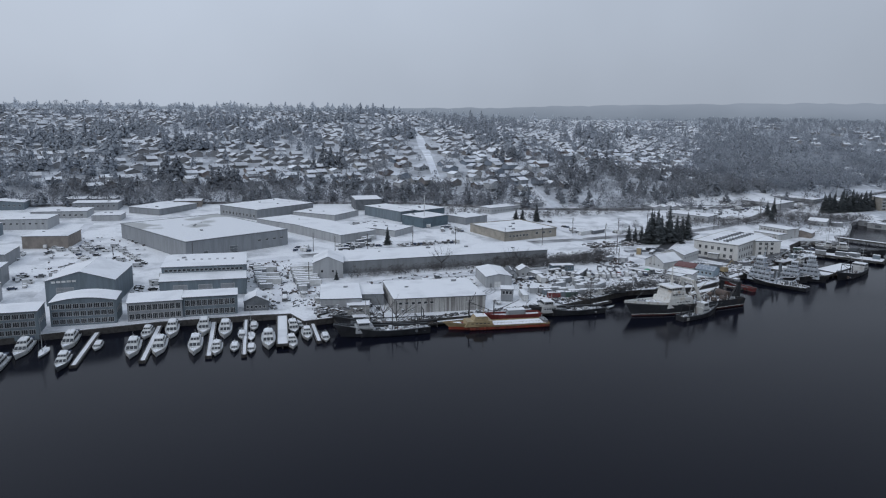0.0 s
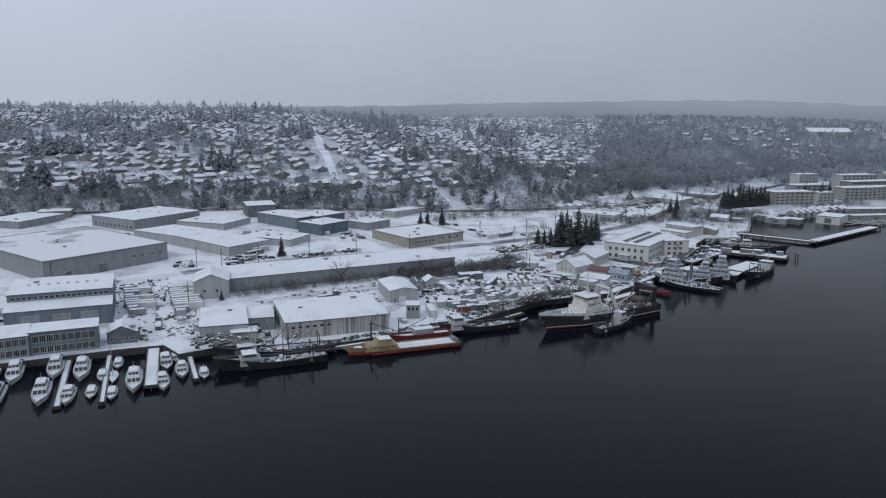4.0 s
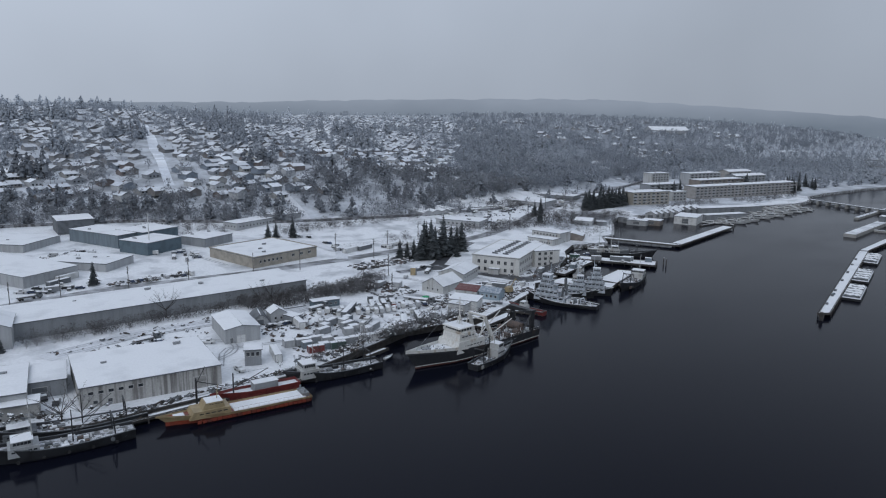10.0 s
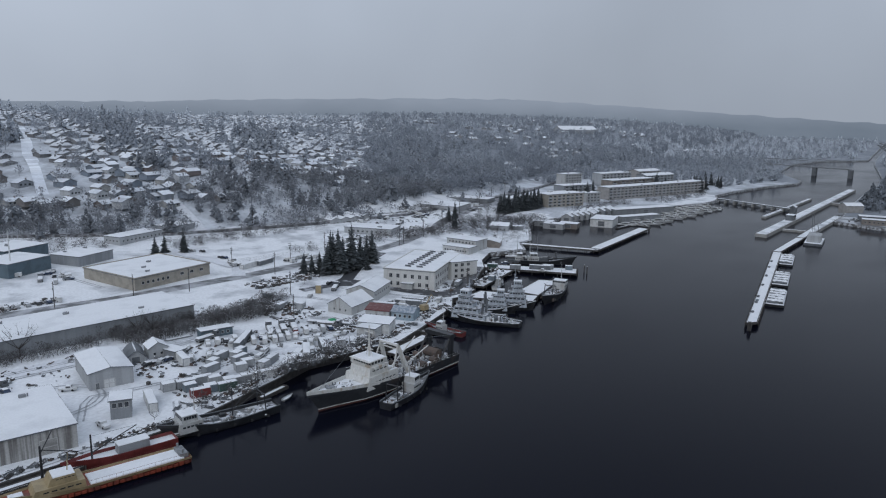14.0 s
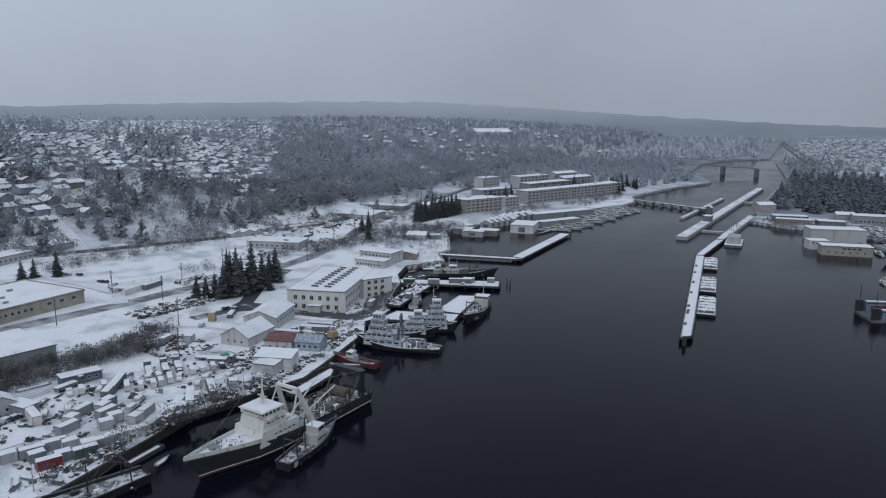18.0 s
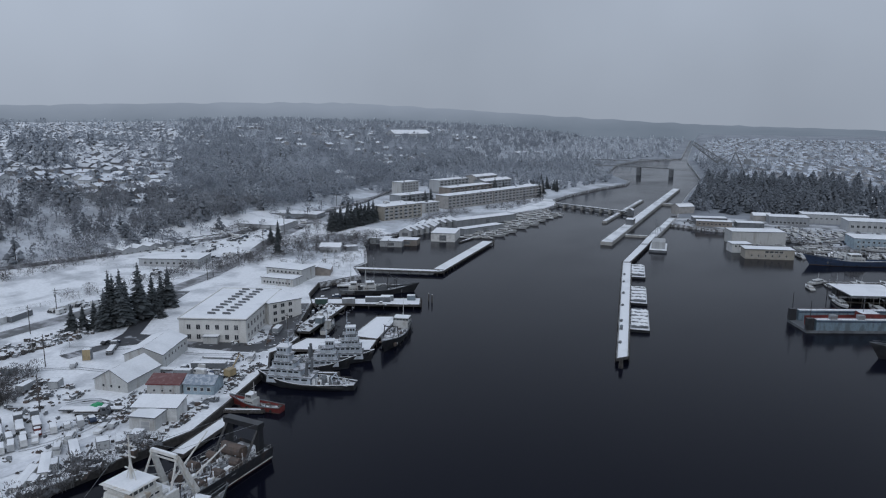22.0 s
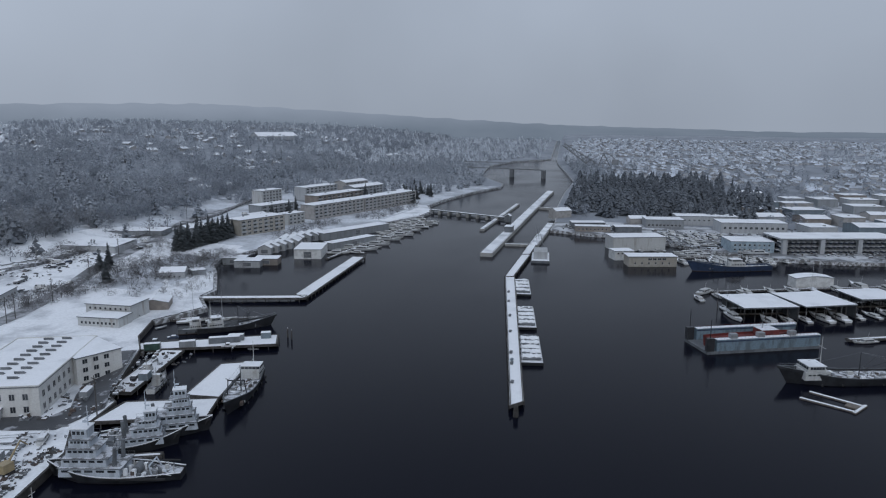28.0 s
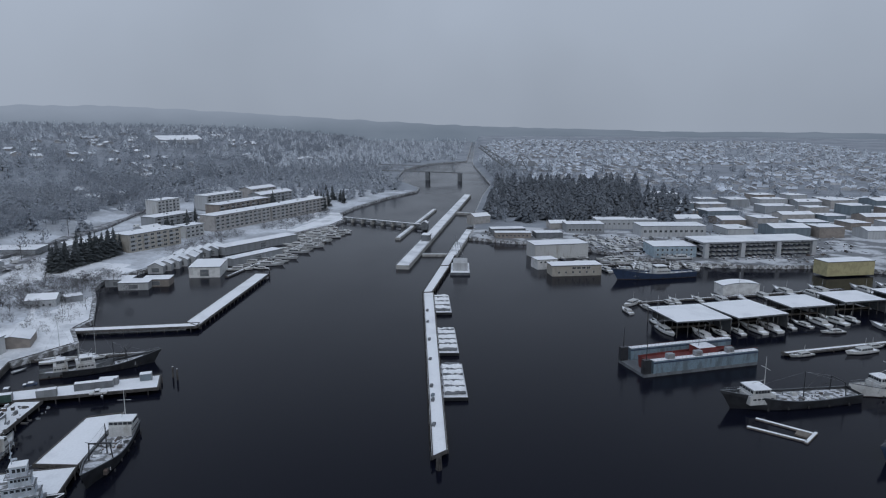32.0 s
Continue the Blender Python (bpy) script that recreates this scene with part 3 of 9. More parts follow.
def building(name, label, category, a, b, depth, height, wall, roof="flat", z=2.45, rise=1.6, rows=(), doors=(), vents=0, parapet=0.0, group="", over=0.35, roof_mat=None, skylights=0, ribs=0.0, seed=0, snow_mat=None):
    """a, b: the ends of the front wall on the ground; depth goes inland, to the left of a to b. rows: (face, sill, width, height, count, start, end, bars)."""
    w = math.hypot(b[0] - a[0], b[1] - a[1])
    d = depth
    T = thing(name, pose(a[0], a[1], z, rz=math.degrees(math.atan2(b[1] - a[1], b[0] - a[0]))), label, category, group)
    rm = roof_mat or DGREY
    sm = snow_mat or SNOW_ROOF
    k = Kit()
    if roof in ("flat", "shed", "arch"):
        k.box(0, 0, -1.5, w, d, height)
    elif roof == "gable":
        k.box(0, 0, -1.5, w, d, height)
        k.extrude_y([(0, height), (w, height), (w / 2, height + rise)], 0.0, d)
    else:
        k.box(0, 0, -1.5, w, d, height)
        k.faces([(0, 0, height), (w, 0, height), (w, d, height), (0, d, height), (0, d / 2, height + rise), (w, d / 2, height + rise)], [(0, 1, 5, 4), (2, 3, 4, 5), (0, 4, 3), (1, 2, 5)])
    if ribs:
        n = int(w / ribs)
        for i in range(n):
            k.box((i + 0.5) * w / n - 0.06, -0.05, -1.0, (i + 0.5) * w / n + 0.06, 0, height)
        n = int(d / ribs)
        for i in range(n):
            k.box(w, (i + 0.5) * d / n - 0.06, -1.0, w + 0.05, (i + 0.5) * d / n + 0.06, height)
            k.box(-0.05, (i + 0.5) * d / n - 0.06, -1.0, 0, (i + 0.5) * d / n + 0.06, height)
    part("wall", k, wall, T)
    o = over
    if roof == "flat":
        k = Kit().box(-o, -o, height, w + o, d + o, height + 0.3)
        R = part("roof", k, rm, T)
        if parapet:
            k = Kit()
            for q in ((-o, -o, w + o, -o + 0.3), (-o, d + o - 0.3, w + o, d + o), (-o, -o + 0.3, -o + 0.3, d + o - 0.3), (w + o - 0.3, -o + 0.3, w + o, d + o - 0.3)):
                k.box(q[0], q[1], height + 0.3, q[2], q[3], height + 0.3 + parapet)
            part("parapet", k, wall, T)
        part("snow", snow_sheet(w + 2 * o - 0.1, d + 2 * o - 0.1, height + 0.3, 0.22, seed=seed, x0=-o + 0.05, y0=-o + 0.05), sm, T, "even layer of fresh snow")
        top = lambda x, y: height + 0.3  # noqa: E731
    elif roof == "shed":
        k = Kit().faces([(-o, -o, height), (w + o, -o, height), (w + o, d + o, height + rise), (-o, d + o, height + rise), (-o, -o, height + 0.25), (w + o, -o, height + 0.25), (w + o, d + o, height + rise + 0.25), (-o, d + o, height + rise + 0.25)],
                        [(0, 3, 2, 1), (4, 5, 6, 7), (0, 1, 5, 4), (1, 2, 6, 5), (2, 3, 7, 6), (3, 0, 4, 7)])
        R = part("roof", k, rm, T)
        top = lambda x, y: height + 0.25 + rise * (y + o) / (d + 2 * o)  # noqa: E731
        part("snow", snow_sheet(w + 2 * o, d + 2 * o, 0, 0.2, seed=seed, x0=-o, y0=-o, slope=top), sm, T, "even layer of fresh snow")
    elif roof == "arch":
        prof = [(-o + (w + 2 * o) * i / 10, height + rise * math.sin(math.pi * i / 10)) for i in range(11)]
        R = part("roof", Kit().extrude_y(prof + [(x, z2 + 0.25) for x, z2 in prof[::-1]], -o, d + o), rm, T)
        part("gable_wall", Kit().extrude_y(prof, 0, d), wall, T)
        top = lambda x, y: height + 0.25 + rise * math.sin(math.pi * min(max((x + o) / (w + 2 * o), 0), 1))  # noqa: E731
        part("snow", snow_sheet(w + 2 * o, d + 2 * o, 0, 0.18, seed=seed, x0=-o, y0=-o, slope=top), sm, T, "even layer of fresh snow")
    else:
        g = roof == "gable"
        half, run = (w / 2, d) if g else (d / 2, w)
        k = Kit()
        zz = lambda q: height + rise * (1 - abs(q - half) / half)  # noqa: E731
        prof = [(-o, zz(-o)), (half, height + rise), (2 * half + o, zz(2 * half + o)), (2 * half + o, zz(2 * half + o) + 0.22), (half, height + rise + 0.22), (-o, zz(-o) + 0.22)]
        if g:
            k.extrude_y(prof, -o, run + o)
        else:
            k.extrude_y(prof, -o, run + o)
            k.v = [(y, x, z2) for x, y, z2 in k.v]
            k.f = [f[::-1] for f in k.f]
        R = part("roof", k, rm, T)
        top = (lambda x, y: zz(x) + 0.22) if g else (lambda x, y: zz(y) + 0.22)
        both = Kit()
        for s in (0, 1):
            if g:
                k = snow_sheet(half + o, run + 2 * o, 0, 0.18, seed=seed + s, x0=-o + s * (half + o), y0=-o, slope=top)
            else:
                k = snow_sheet(run + 2 * o, half + o, 0, 0.18, seed=seed + s, x0=-o, y0=-o + s * (half + o), slope=top)
            both.faces(k.v, k.f)
        part("snow", both, sm, T, "even layer of fresh snow")
    for face, sill, ww, wh, count, u0, u1, bars in rows:
        me = window_mesh(ww, wh, None, bars)
        for i in range(count):
            u = u0 + (u1 - u0) * (i + 0.5) / count
            part("window", me, None, T, at=on_face(face, u, sill, w, d))
    for face, u, ww, wh, m in doors:
        part("door", door_mesh(ww, wh, m), None, T, at=on_face(face, u, 0, w, d))
    rng = random.Random(seed + 7)
    for i in range((vents + 2) // 3):
        x, y = rng.uniform(0.15, 0.85) * w, rng.uniform(0.15, 0.85) * d
        s = rng.uniform(0.4, 1.0)
        k = Kit()
        k.box(x - s, y - s * 0.7, top(x, y) - 0.1, x + s, y + s * 0.7, top(x, y) + s)
        k.rod((x + s * 1.4, y, top(x, y) - 0.1), (x + s * 1.4, y, top(x, y) + s * 1.2), 0.2)
        part("roof_vent", k, STEEL, T)
    for i in range(skylights):
        x, y = (0.12 + 0.76 * (i + 0.5) / skylights) * w, d * 0.5
        part("skylight", Kit().slab(x - 0.6, y - 1.2, top(x, y) - 0.1, x + 0.6, y + 1.2, top(x, y) + 0.35), LGREY, T)
    return T


def boxed(c, a, w, d):
    """Front ends of a building by the middle of its front, its turn in degrees and its width."""
    dx, dy = math.cos(radians(a)) * w / 2, math.sin(radians(a)) * w / 2
    return (c[0] - dx, c[1] - dy), (c[0] + dx, c[1] + dy)


def yard_buildings():
    B = building
    B("boat_hall", "large grey gabled boat hall with snow on its roof", "industrial building", (-25, 331), (3, 325), 32, 11, BLUEGREY, "gable", rise=4, doors=(("f", 8, 7, 8, GREY),), seed=1)
    S = thing("sign_board", pose(-24.4, 330.6, 12.6, rz=-12), "row of pale plain sign bars on the hall gable", "sign")
    for i in range(5):
        part("bar", Kit().box(2.0 + i * 2.1, -0.12, 0.1 * i, 3.6 + i * 2.1, 0.1, 0.9 + 0.1 * i), WHITE, S)
    B("office_building", "three-storey grey waterfront office with balconies and snow", "office building", (-20, 297), (4, 294), 14, 9.5, BLUEGREY, "arch", rise=1.6,
      rows=(("f", 0.7, 2.2, 2.0, 9, 0.6, 23.4, 2), ("f", 3.8, 2.2, 2.1, 9, 0.6, 23.4, 2), ("f", 6.9, 2.2, 2.0, 9, 0.6, 23.4, 2), ("r", 4.0, 1.5, 1.6, 4, 1, 13, 1)), seed=2)
    B("office_building", "three-storey grey waterfront office under snow beside the marina", "office building", (-48, 288), (-23, 286), 14, 9.5, BLUEGREY, "flat",
      rows=(("f", 0.7, 2.3, 2.0, 9, 0.6, 24.4, 2), ("f", 3.8, 2.3, 2.1, 9, 0.6, 24.4, 2), ("f", 6.9, 2.3, 2.0, 9, 0.6, 24.4, 2), ("r", 4.0, 1.5, 1.6, 4, 1, 13, 1)), seed=3)
    B("office_building", "long two-storey office with ribbon windows on the quay", "office building", (8, 294), (29, 292.5), 12, 7.6, GREY, "shed", rise=1.2,
      rows=(("f", 0.7, 2.0, 2.4, 9, 0.5, 20.5, 2), ("f", 4.3, 2.0, 2.5, 9, 0.5, 20.5, 2)), seed=4)
    B("office_building", "grey two-storey office with ribbon windows and flat roof", "office building", (29.2, 293.5), (51, 291), 12, 8.2, BLUEGREY, "flat",
      rows=(("f", 0.7, 2.0, 2.4, 9, 0.8, 21, 2), ("f", 4.5, 2.0, 2.6, 9, 0.8, 21, 2), ("r", 4.5, 1.5, 2.0, 3, 1, 11, 1)), seed=5)
    B("boat_shed", "blue-grey two-step boat shed with a row of high windows", "industrial building", (21, 329), (59, 324), 10, 7.5, BLUEGREY, "shed", rise=1.5, doors=(("f", 9, 6, 5.5, GREY), ("f", 20, 6, 5.5, GREY), ("f", 30, 6, 5.5, GREY)), seed=6)
    B("workshop_hall", "blue-grey hall with snow-covered roof behind the boat shed", "industrial building", (22.5, 339.3), (60.5, 334), 24, 12, BLUEGREY, "shed", rise=1.2, rows=(("f", 9.8, 1.6, 1.2, 18, 1, 37, 0),), vents=2, skylights=8, seed=7)
    B("gabled_hut", "dark gabled hut with small windows and snowy roof", "hut", (54, 294), (64, 292), 12, 4.2, DGREY, "gable", rise=2.4, rows=(("f", 1.2, 1.1, 1.2, 5, 0.6, 9.4, 0),), vents=2, seed=8)
    B("warehouse", "vast grey warehouse with a flat snow-covered roof", "warehouse", (2, 490), (37, 409), 68, 10.5, GREY, "flat", z=3, doors=(("r", 30, 5, 5, DGREY), ("r", 12, 3, 4, DGREY)), vents=14, parapet=0.3, rows=(("r", 5.5, 2.2, 1.2, 4, 45, 66, 1),), seed=9, snow_mat=GREY_SNOW)
    B("brick_depot", "tan-brown flat-roofed depot in the snow", "warehouse", (-52, 470), (-27, 464), 24, 8, TAN, "flat", z=3.5, vents=2, seed=11)
    B("shipyard_shed", "low white shipyard shed with a dull concrete wall", "industrial building", (84, 279), (101, 275), 27, 6.2, LGREY, "flat", doors=(("f", 4, 4, 4, GREY),), vents=3, seed=12)
    B("lean_to", "small concrete lean-to with a snowy roof", "shed", (94, 272.4), (103, 270), 7, 4.2, CONCRETE, "flat", seed=13)
    B("annex", "low grey annex between two workshops", "industrial building", (101.6, 286), (113.5, 283), 18, 5.0, GREY, "flat", doors=(("f", 5, 4, 3.4, DGREY),), seed=14)
    B("gabled_workshop", "pale gabled workshop at the head of the dock road", "industrial building", (95, 344), (110, 340), 20, 8, LGREY, "gable", z=2.6, rise=3.2, rows=(("f", 3, 1.2, 1.4, 2, 2, 13, 0),), seed=15)
    B("concrete_warehouse", "broad warehouse with rain-streaked concrete walls and deep snow", "warehouse", (113.3, 268), (153.5, 261), 33, 6.4, CONC_STAIN, "flat",
      rows=(("f", 3.9, 1.6, 1.1, 6, 1.5, 18, 0), ("f", 0.9, 1.4, 1.2, 2, 2, 10, 0)), doors=(("f", 34, 4, 4, CONCRETE),), vents=5, seed=16)
    B("long_warehouse", "very long low warehouse with a grey blind wall", "warehouse", (111, 349), (234, 343), 30, 6.5, GREY, "flat", z=2.6, vents=14, ribs=6.0, seed=17)
    B("steel_shed", "light steel shed with low-pitched snowy roof", "shed", (171.5, 297), (184.5, 294.2), 23, 5.4, LGREY, "gable", rise=1.2, doors=(("f", 6, 3.2, 2.8, WHITE), ("f", 2.4, 1, 2.1, DGREY)), ribs=1.5, seed=18)
    B("guard_hut", "two-storey grey cabin with dark upper windows", "cabin", (166.5, 271), (171.5, 268.5), 7, 5.6, GREY, "flat", rows=(("f", 3.4, 1.3, 1.6, 3, 0.3, 5.2, 0), ("r", 3.4, 1.5, 1.6, 3, 0.4, 6.6, 0)), over=0.5, seed=19)
    B("store_building", "wide beige block-walled store with whitened flat roof", "warehouse", (238, 404), (282, 411), 42, 5.7, BEIGE, "flat", z=3.4, rows=(("f", 2.4, 1.5, 1.5, 6, 3, 20, 0), ("f", 3.0, 2.2, 1.5, 3, 24, 42, 1)), vents=9, parapet=0.5, seed=20)
    B("teal_warehouse", "teal-clad warehouse with flat snowy roof", "warehouse", (195, 489), (204, 468), 26, 7.5, TEAL, "flat", z=4, vents=4, seed=21)
    B("teal_warehouse", "tall teal-clad warehouse with flat snowy roof", "warehouse", (203, 520), (212, 498), 28, 8.5, TEAL, "flat", z=4.2, vents=4, seed=22)


yard_buildings()

# ---- trees ----


def conifer_model(h, rad, tiers, blades, rng, flat=0.55, trunk_r=0.3, core=0.4):
    """A trunk and drooping, uneven branches in tiers."""
    t = Kit().rod((0, 0, -0.5), (0, 0, h * 0.97), trunk_r, 0.03, 5)
    c = Kit()
    c.rod((0, 0, h * 0.10), (0, 0, h * 0.9), rad * core, 0.06, 6)
    for i in range(tiers):
        u = i / (tiers - 1)
        z = h * (0.10 + 0.88 * u)
        r = rad * (1 - u) ** 0.85 * (0.8 + 0.4 * rng.random()) + 0.25
        n = max(4, int(blades * (1 - 0.55 * u)))
        a0 = rng.random() * 6.28
        for j in range(n):
            a = a0 + 6.283 * (j + 0.5 * rng.random()) / n
            q = r * rng.uniform(0.5, 1.25) * (1.0 if rng.random() < 0.85 else 0.45)
            dz = q * flat * rng.uniform(0.2, 1.2)
            wd = q * rng.uniform(0.28, 0.42)
            ca, sa = math.cos(a), math.sin(a)
            th = h / tiers * 0.55
            tip = (ca * q, sa * q, z - dz)
            lft = (ca * q * 0.5 - sa * wd, sa * q * 0.5 + ca * wd, z - dz * 0.55)
            rgt = (ca * q * 0.5 + sa * wd, sa * q * 0.5 - ca * wd, z - dz * 0.55)
            top, low = (0, 0, z + th), (ca * q * 0.4, sa * q * 0.4, z - dz * 0.5 - th)
            c.faces([top, lft, tip, rgt, low], [(0, 1, 2), (0, 2, 3), (1, 4, 2), (2, 4, 3)])
    return t, c


def clump_model(h, rad, n, rng, low=0.12, point=0.75):
    """A far conifer: a trunk and an uneven crown of many ragged boughs in clumps."""
    t = Kit().rod((0, 0, -0.5), (0, 0, h * 0.9), h * 0.018, 0.05, 4)
    c = Kit()
    for i in range(n):
        u = (i + rng.random()) / n
        z = h * (low + (0.97 - low) * u)
        r = rad * (1 - u ** 1.3) ** point * rng.uniform(0.35, 0.85)
        a = i * 2.4 + rng.uniform(-0.6, 0.6)
        q = rad * (0.5 - 0.32 * u) * rng.uniform(0.7, 1.15)
        x, y = r * math.cos(a), r * math.sin(a)
        hz = q * rng.uniform(0.7, 1.1)
        rim = [(x + q * e * math.cos(b + a), y + q * e * math.sin(b + a), z - hz * f) for b, e, f in ((0.2, rng.uniform(0.8, 1.3), 0.55), (1.3, rng.uniform(0.7, 1.1), 0.2), (2.5, rng.uniform(0.7, 1.2), 0.4), (3.8, rng.uniform(0.7, 1.1), 0.1), (5.0, rng.uniform(0.7, 1.2), 0.45))]
        pts = [(x + q * rng.uniform(-0.2, 0.2), y, z + hz * rng.uniform(0.7, 1.2))] + rim + [(x * 0.6, y * 0.6, z - hz)]
        c.faces(pts, [(0, 1 + k, 1 + (k + 1) % 5) for k in range(5)] + [(6, 1 + (k + 1) % 5, 1 + k) for k in range(5)])
    return t, c


def bare_model(h, spread, rng, limbs=7, subs=4, twigs=3):
    """A bare deciduous tree: trunk, limbs, branches and twigs."""
    k = Kit()
    fork = h * 0.28
    k.rod((0, 0, -0.5), (0, 0, fork), h * 0.022, h * 0.016, 5)
    tw = Kit()
    for i in range(limbs):
        a = 6.283 * (i + rng.random() * 0.6) / limbs
        r = spread * rng.uniform(0.35, 0.6)
        p = Vector((math.cos(a) * r, math.sin(a) * r, h * rng.uniform(0.55, 0.75)))
        s = Vector((0, 0, fork * rng.uniform(0.7, 1.0)))
        k.rod(s, p, h * 0.011, h * 0.006, 4)
        for j in range(subs):
            b = a + rng.uniform(-0.9, 0.9)
            q = p.lerp(s, rng.uniform(0, 0.45)) if j else p
            e2 = q + Vector((math.cos(b), math.sin(b), rng.uniform(0.5, 1.5))) * h * rng.uniform(0.12, 0.22)
            tw.rod(q, e2, h * 0.005, h * 0.002, 3)
            for _ in range(twigs):
                c = rng.uniform(0, 6.283)
                q2 = q.lerp(e2, rng.uniform(0.3, 1))
                tw.rod(q2, q2 + Vector((math.cos(c), math.sin(c), rng.uniform(0.2, 1.2))) * h * rng.uniform(0.06, 0.13), h * 0.0028, h * 0.001, 3)
    return k, tw


def twig_cloud(h, spread, n, rng, wide=0.018):
    """A far bare tree: trunk and a loose crown of thin twigs."""
    k = Kit()
    k.rod((0, 0, -0.5), (0, 0, h * 0.5), h * 0.02, h * 0.01, 3)
    for i in range(n):
        a, u = rng.uniform(0, 6.283), rng.random() ** 0.6
        z = h * rng.uniform(0.25, 0.95)
        r = spread * u * math.sin(math.pi * min(max((z / h - 0.12) / 0.9, 0.05), 0.97)) * 0.5
        p = Vector((math.cos(a) * r, math.sin(a) * r, z))
        d = Vector((math.cos(a) * 0.6 + rng.uniform(-0.4, 0.4), math.sin(a) * 0.6 + rng.uniform(-0.4, 0.4), rng.uniform(0.4, 1.2))) * h * 0.11
        s = Vector((-d.y, d.x, rng.uniform(-0.5, 0.5))).normalized() * h * wide
        k.faces([p - s, p + s, p + d], [(0, 1, 2)])
    return k


def model(*kits):
    """Meshes as plain lists, with one material number a kit."""
    v, f, m = [], [], []
    for i, k in enumerate(kits):
        a = len(v)
        v += k.v
        f += [tuple(a + j for j in q) for q in k.f]
        m += [i] * len(k.f)
    return v, f, m


RNG = random.Random(11)


def conifers():
    protos = []
    for h, r in ((20, 5.0), (15, 4.4), (11, 3.2)):
        t, c = conifer_model(h, r, 21, 11, RNG, 0.32, 0.3, 0.16)
        T = thing("conifer", pose(0, 0, -60), "tall dark conifer dusted with snow", "tree", "conifers of the shore")
        part("trunk", t, BARK, T)
        part("crown", c, NEEDLE, T)
        protos.append(T)
    spots = []
    for i in range(17):  # the clump beside the white office
        spots.append((325 + RNG.uniform(0, 42), 362 + RNG.uniform(0, 14), RNG.choice((0, 0, 1, 1, 2)), RNG.uniform(0.75, 1.32)))
    spots += [(318, 377, 1, 0.8), (321, 374, 1, 0.75), (300, 470, 1, 0.9), (284, 474, 1, 0.85), (292, 478, 2, 1.0), (488, 415, 1, 0.9), (160, 418, 2, 1.0), (106, 338, 2, 0.5), (510, 440, 1, 0.9), (514, 437, 0, 0.8)]
    for i in range(34):  # dark hedge of firs before the flats
        u = i / 33
        spots.append((576 + 62 * u + RNG.uniform(-2, 2), 438 + 4 * u + RNG.uniform(-4, 4), RNG.choice((1, 1, 2)), RNG.uniform(1.0, 1.4)))
    for i in range(26):  # between the flats
        spots.append((RNG.uniform(640, 900), RNG.uniform(425, 470), RNG.choice((0, 1, 2)), RNG.uniform(0.6, 1.0)))
    for i in range(14):
        spots.append((RNG.uniform(880, 1010), RNG.uniform(385, 440), RNG.choice((0, 1)), RNG.uniform(0.7, 1.0)))
    for i in range(150):  # the park beyond the locks
        x = RNG.uniform(850, 1130)
        spots.append((x, RNG.uniform(30, 205) + (x - 850) * 0.12, RNG.choice((0, 0, 1)), RNG.uniform(0.85, 1.35)))
    park_from = len(spots) - 150
    rest = spots[park_from + 40:]
    del spots[park_from + 40:]
    cm = [model(*clump_model(h, r, 30, RNG, 0.1, pt)) for h, r, pt in ((19, 5.4, 0.8), (16, 5.6, 0.65))]
    scatter("park_conifers", cm, [(k, x, y, land_z(x, y) - 0.2, RNG.uniform(0, 6.28), s, s) for x, y, k, s in rest], [BARK, NEEDLE_PARK], "dense stand of dark haze-greyed conifers in the park beyond the locks", "trees")
    wide = [model(*clump_model(h, r, 34, RNG, 0.1, pt)) for h, r, pt in ((19, 6.6, 0.7), (15, 6.6, 0.5), (22, 6.4, 0.8))]
    near_bank = []
    for i in range(190):
        x = RNG.uniform(838, 1190)
        top = float(np.interp(x, [q[0] for q in SHORE_N[::-1][2:]], [q[1] for q in SHORE_N[::-1][2:]])) - 12
        y = top - 150 * RNG.random() ** 1.4
        if not (822 < x < 862 and 200 < y < 240):
            near_bank.append((RNG.randrange(3), x, y, land_z(x, y) - 0.3, RNG.uniform(0, 6.28), RNG.uniform(0.75, 1.1), RNG.uniform(0.7, 1.05)))
    scatter("park_trees", wide, near_bank, [BARK, NEEDLE_PARK], "broad dark haze-greyed trees crowding the bank beside the locks", "trees")
    # park copies whose crowns take the haze-greyed needles
    greyed = []
    for p in protos:
        q = copy_thing(p, pose(900, 120, -60))
        for c in q.children:
            if c.name.startswith("crown"):
                c.data = c.data.copy()
                c.data.materials[0] = NEEDLE_PARK
        tagged(q, "tall haze-greyed conifer in the park beyond the locks", "tree", "conifers of the park")
        greyed.append(q)
    for i, q in enumerate(greyed):
        q.matrix_basis = pose(905 + 22 * i, 150 + 9 * i, land_z(905 + 22 * i, 150) - 0.2)
    for i, (x, y, k, s) in enumerate(spots):
        z = land_z(x, y) - 0.2
        m = pose(x, y, z, rz=RNG.uniform(0, 360))
        if i < 3:
            protos[i].matrix_basis = pose(336 + 9 * i, 366 + 2 * i, land_z(336 + 9 * i, 366) - 0.2)
        o = copy_thing(greyed[k] if i >= park_from else protos[k], m)
        o.scale = (s, s, s * RNG.uniform(0.9, 1.1))


conifers()


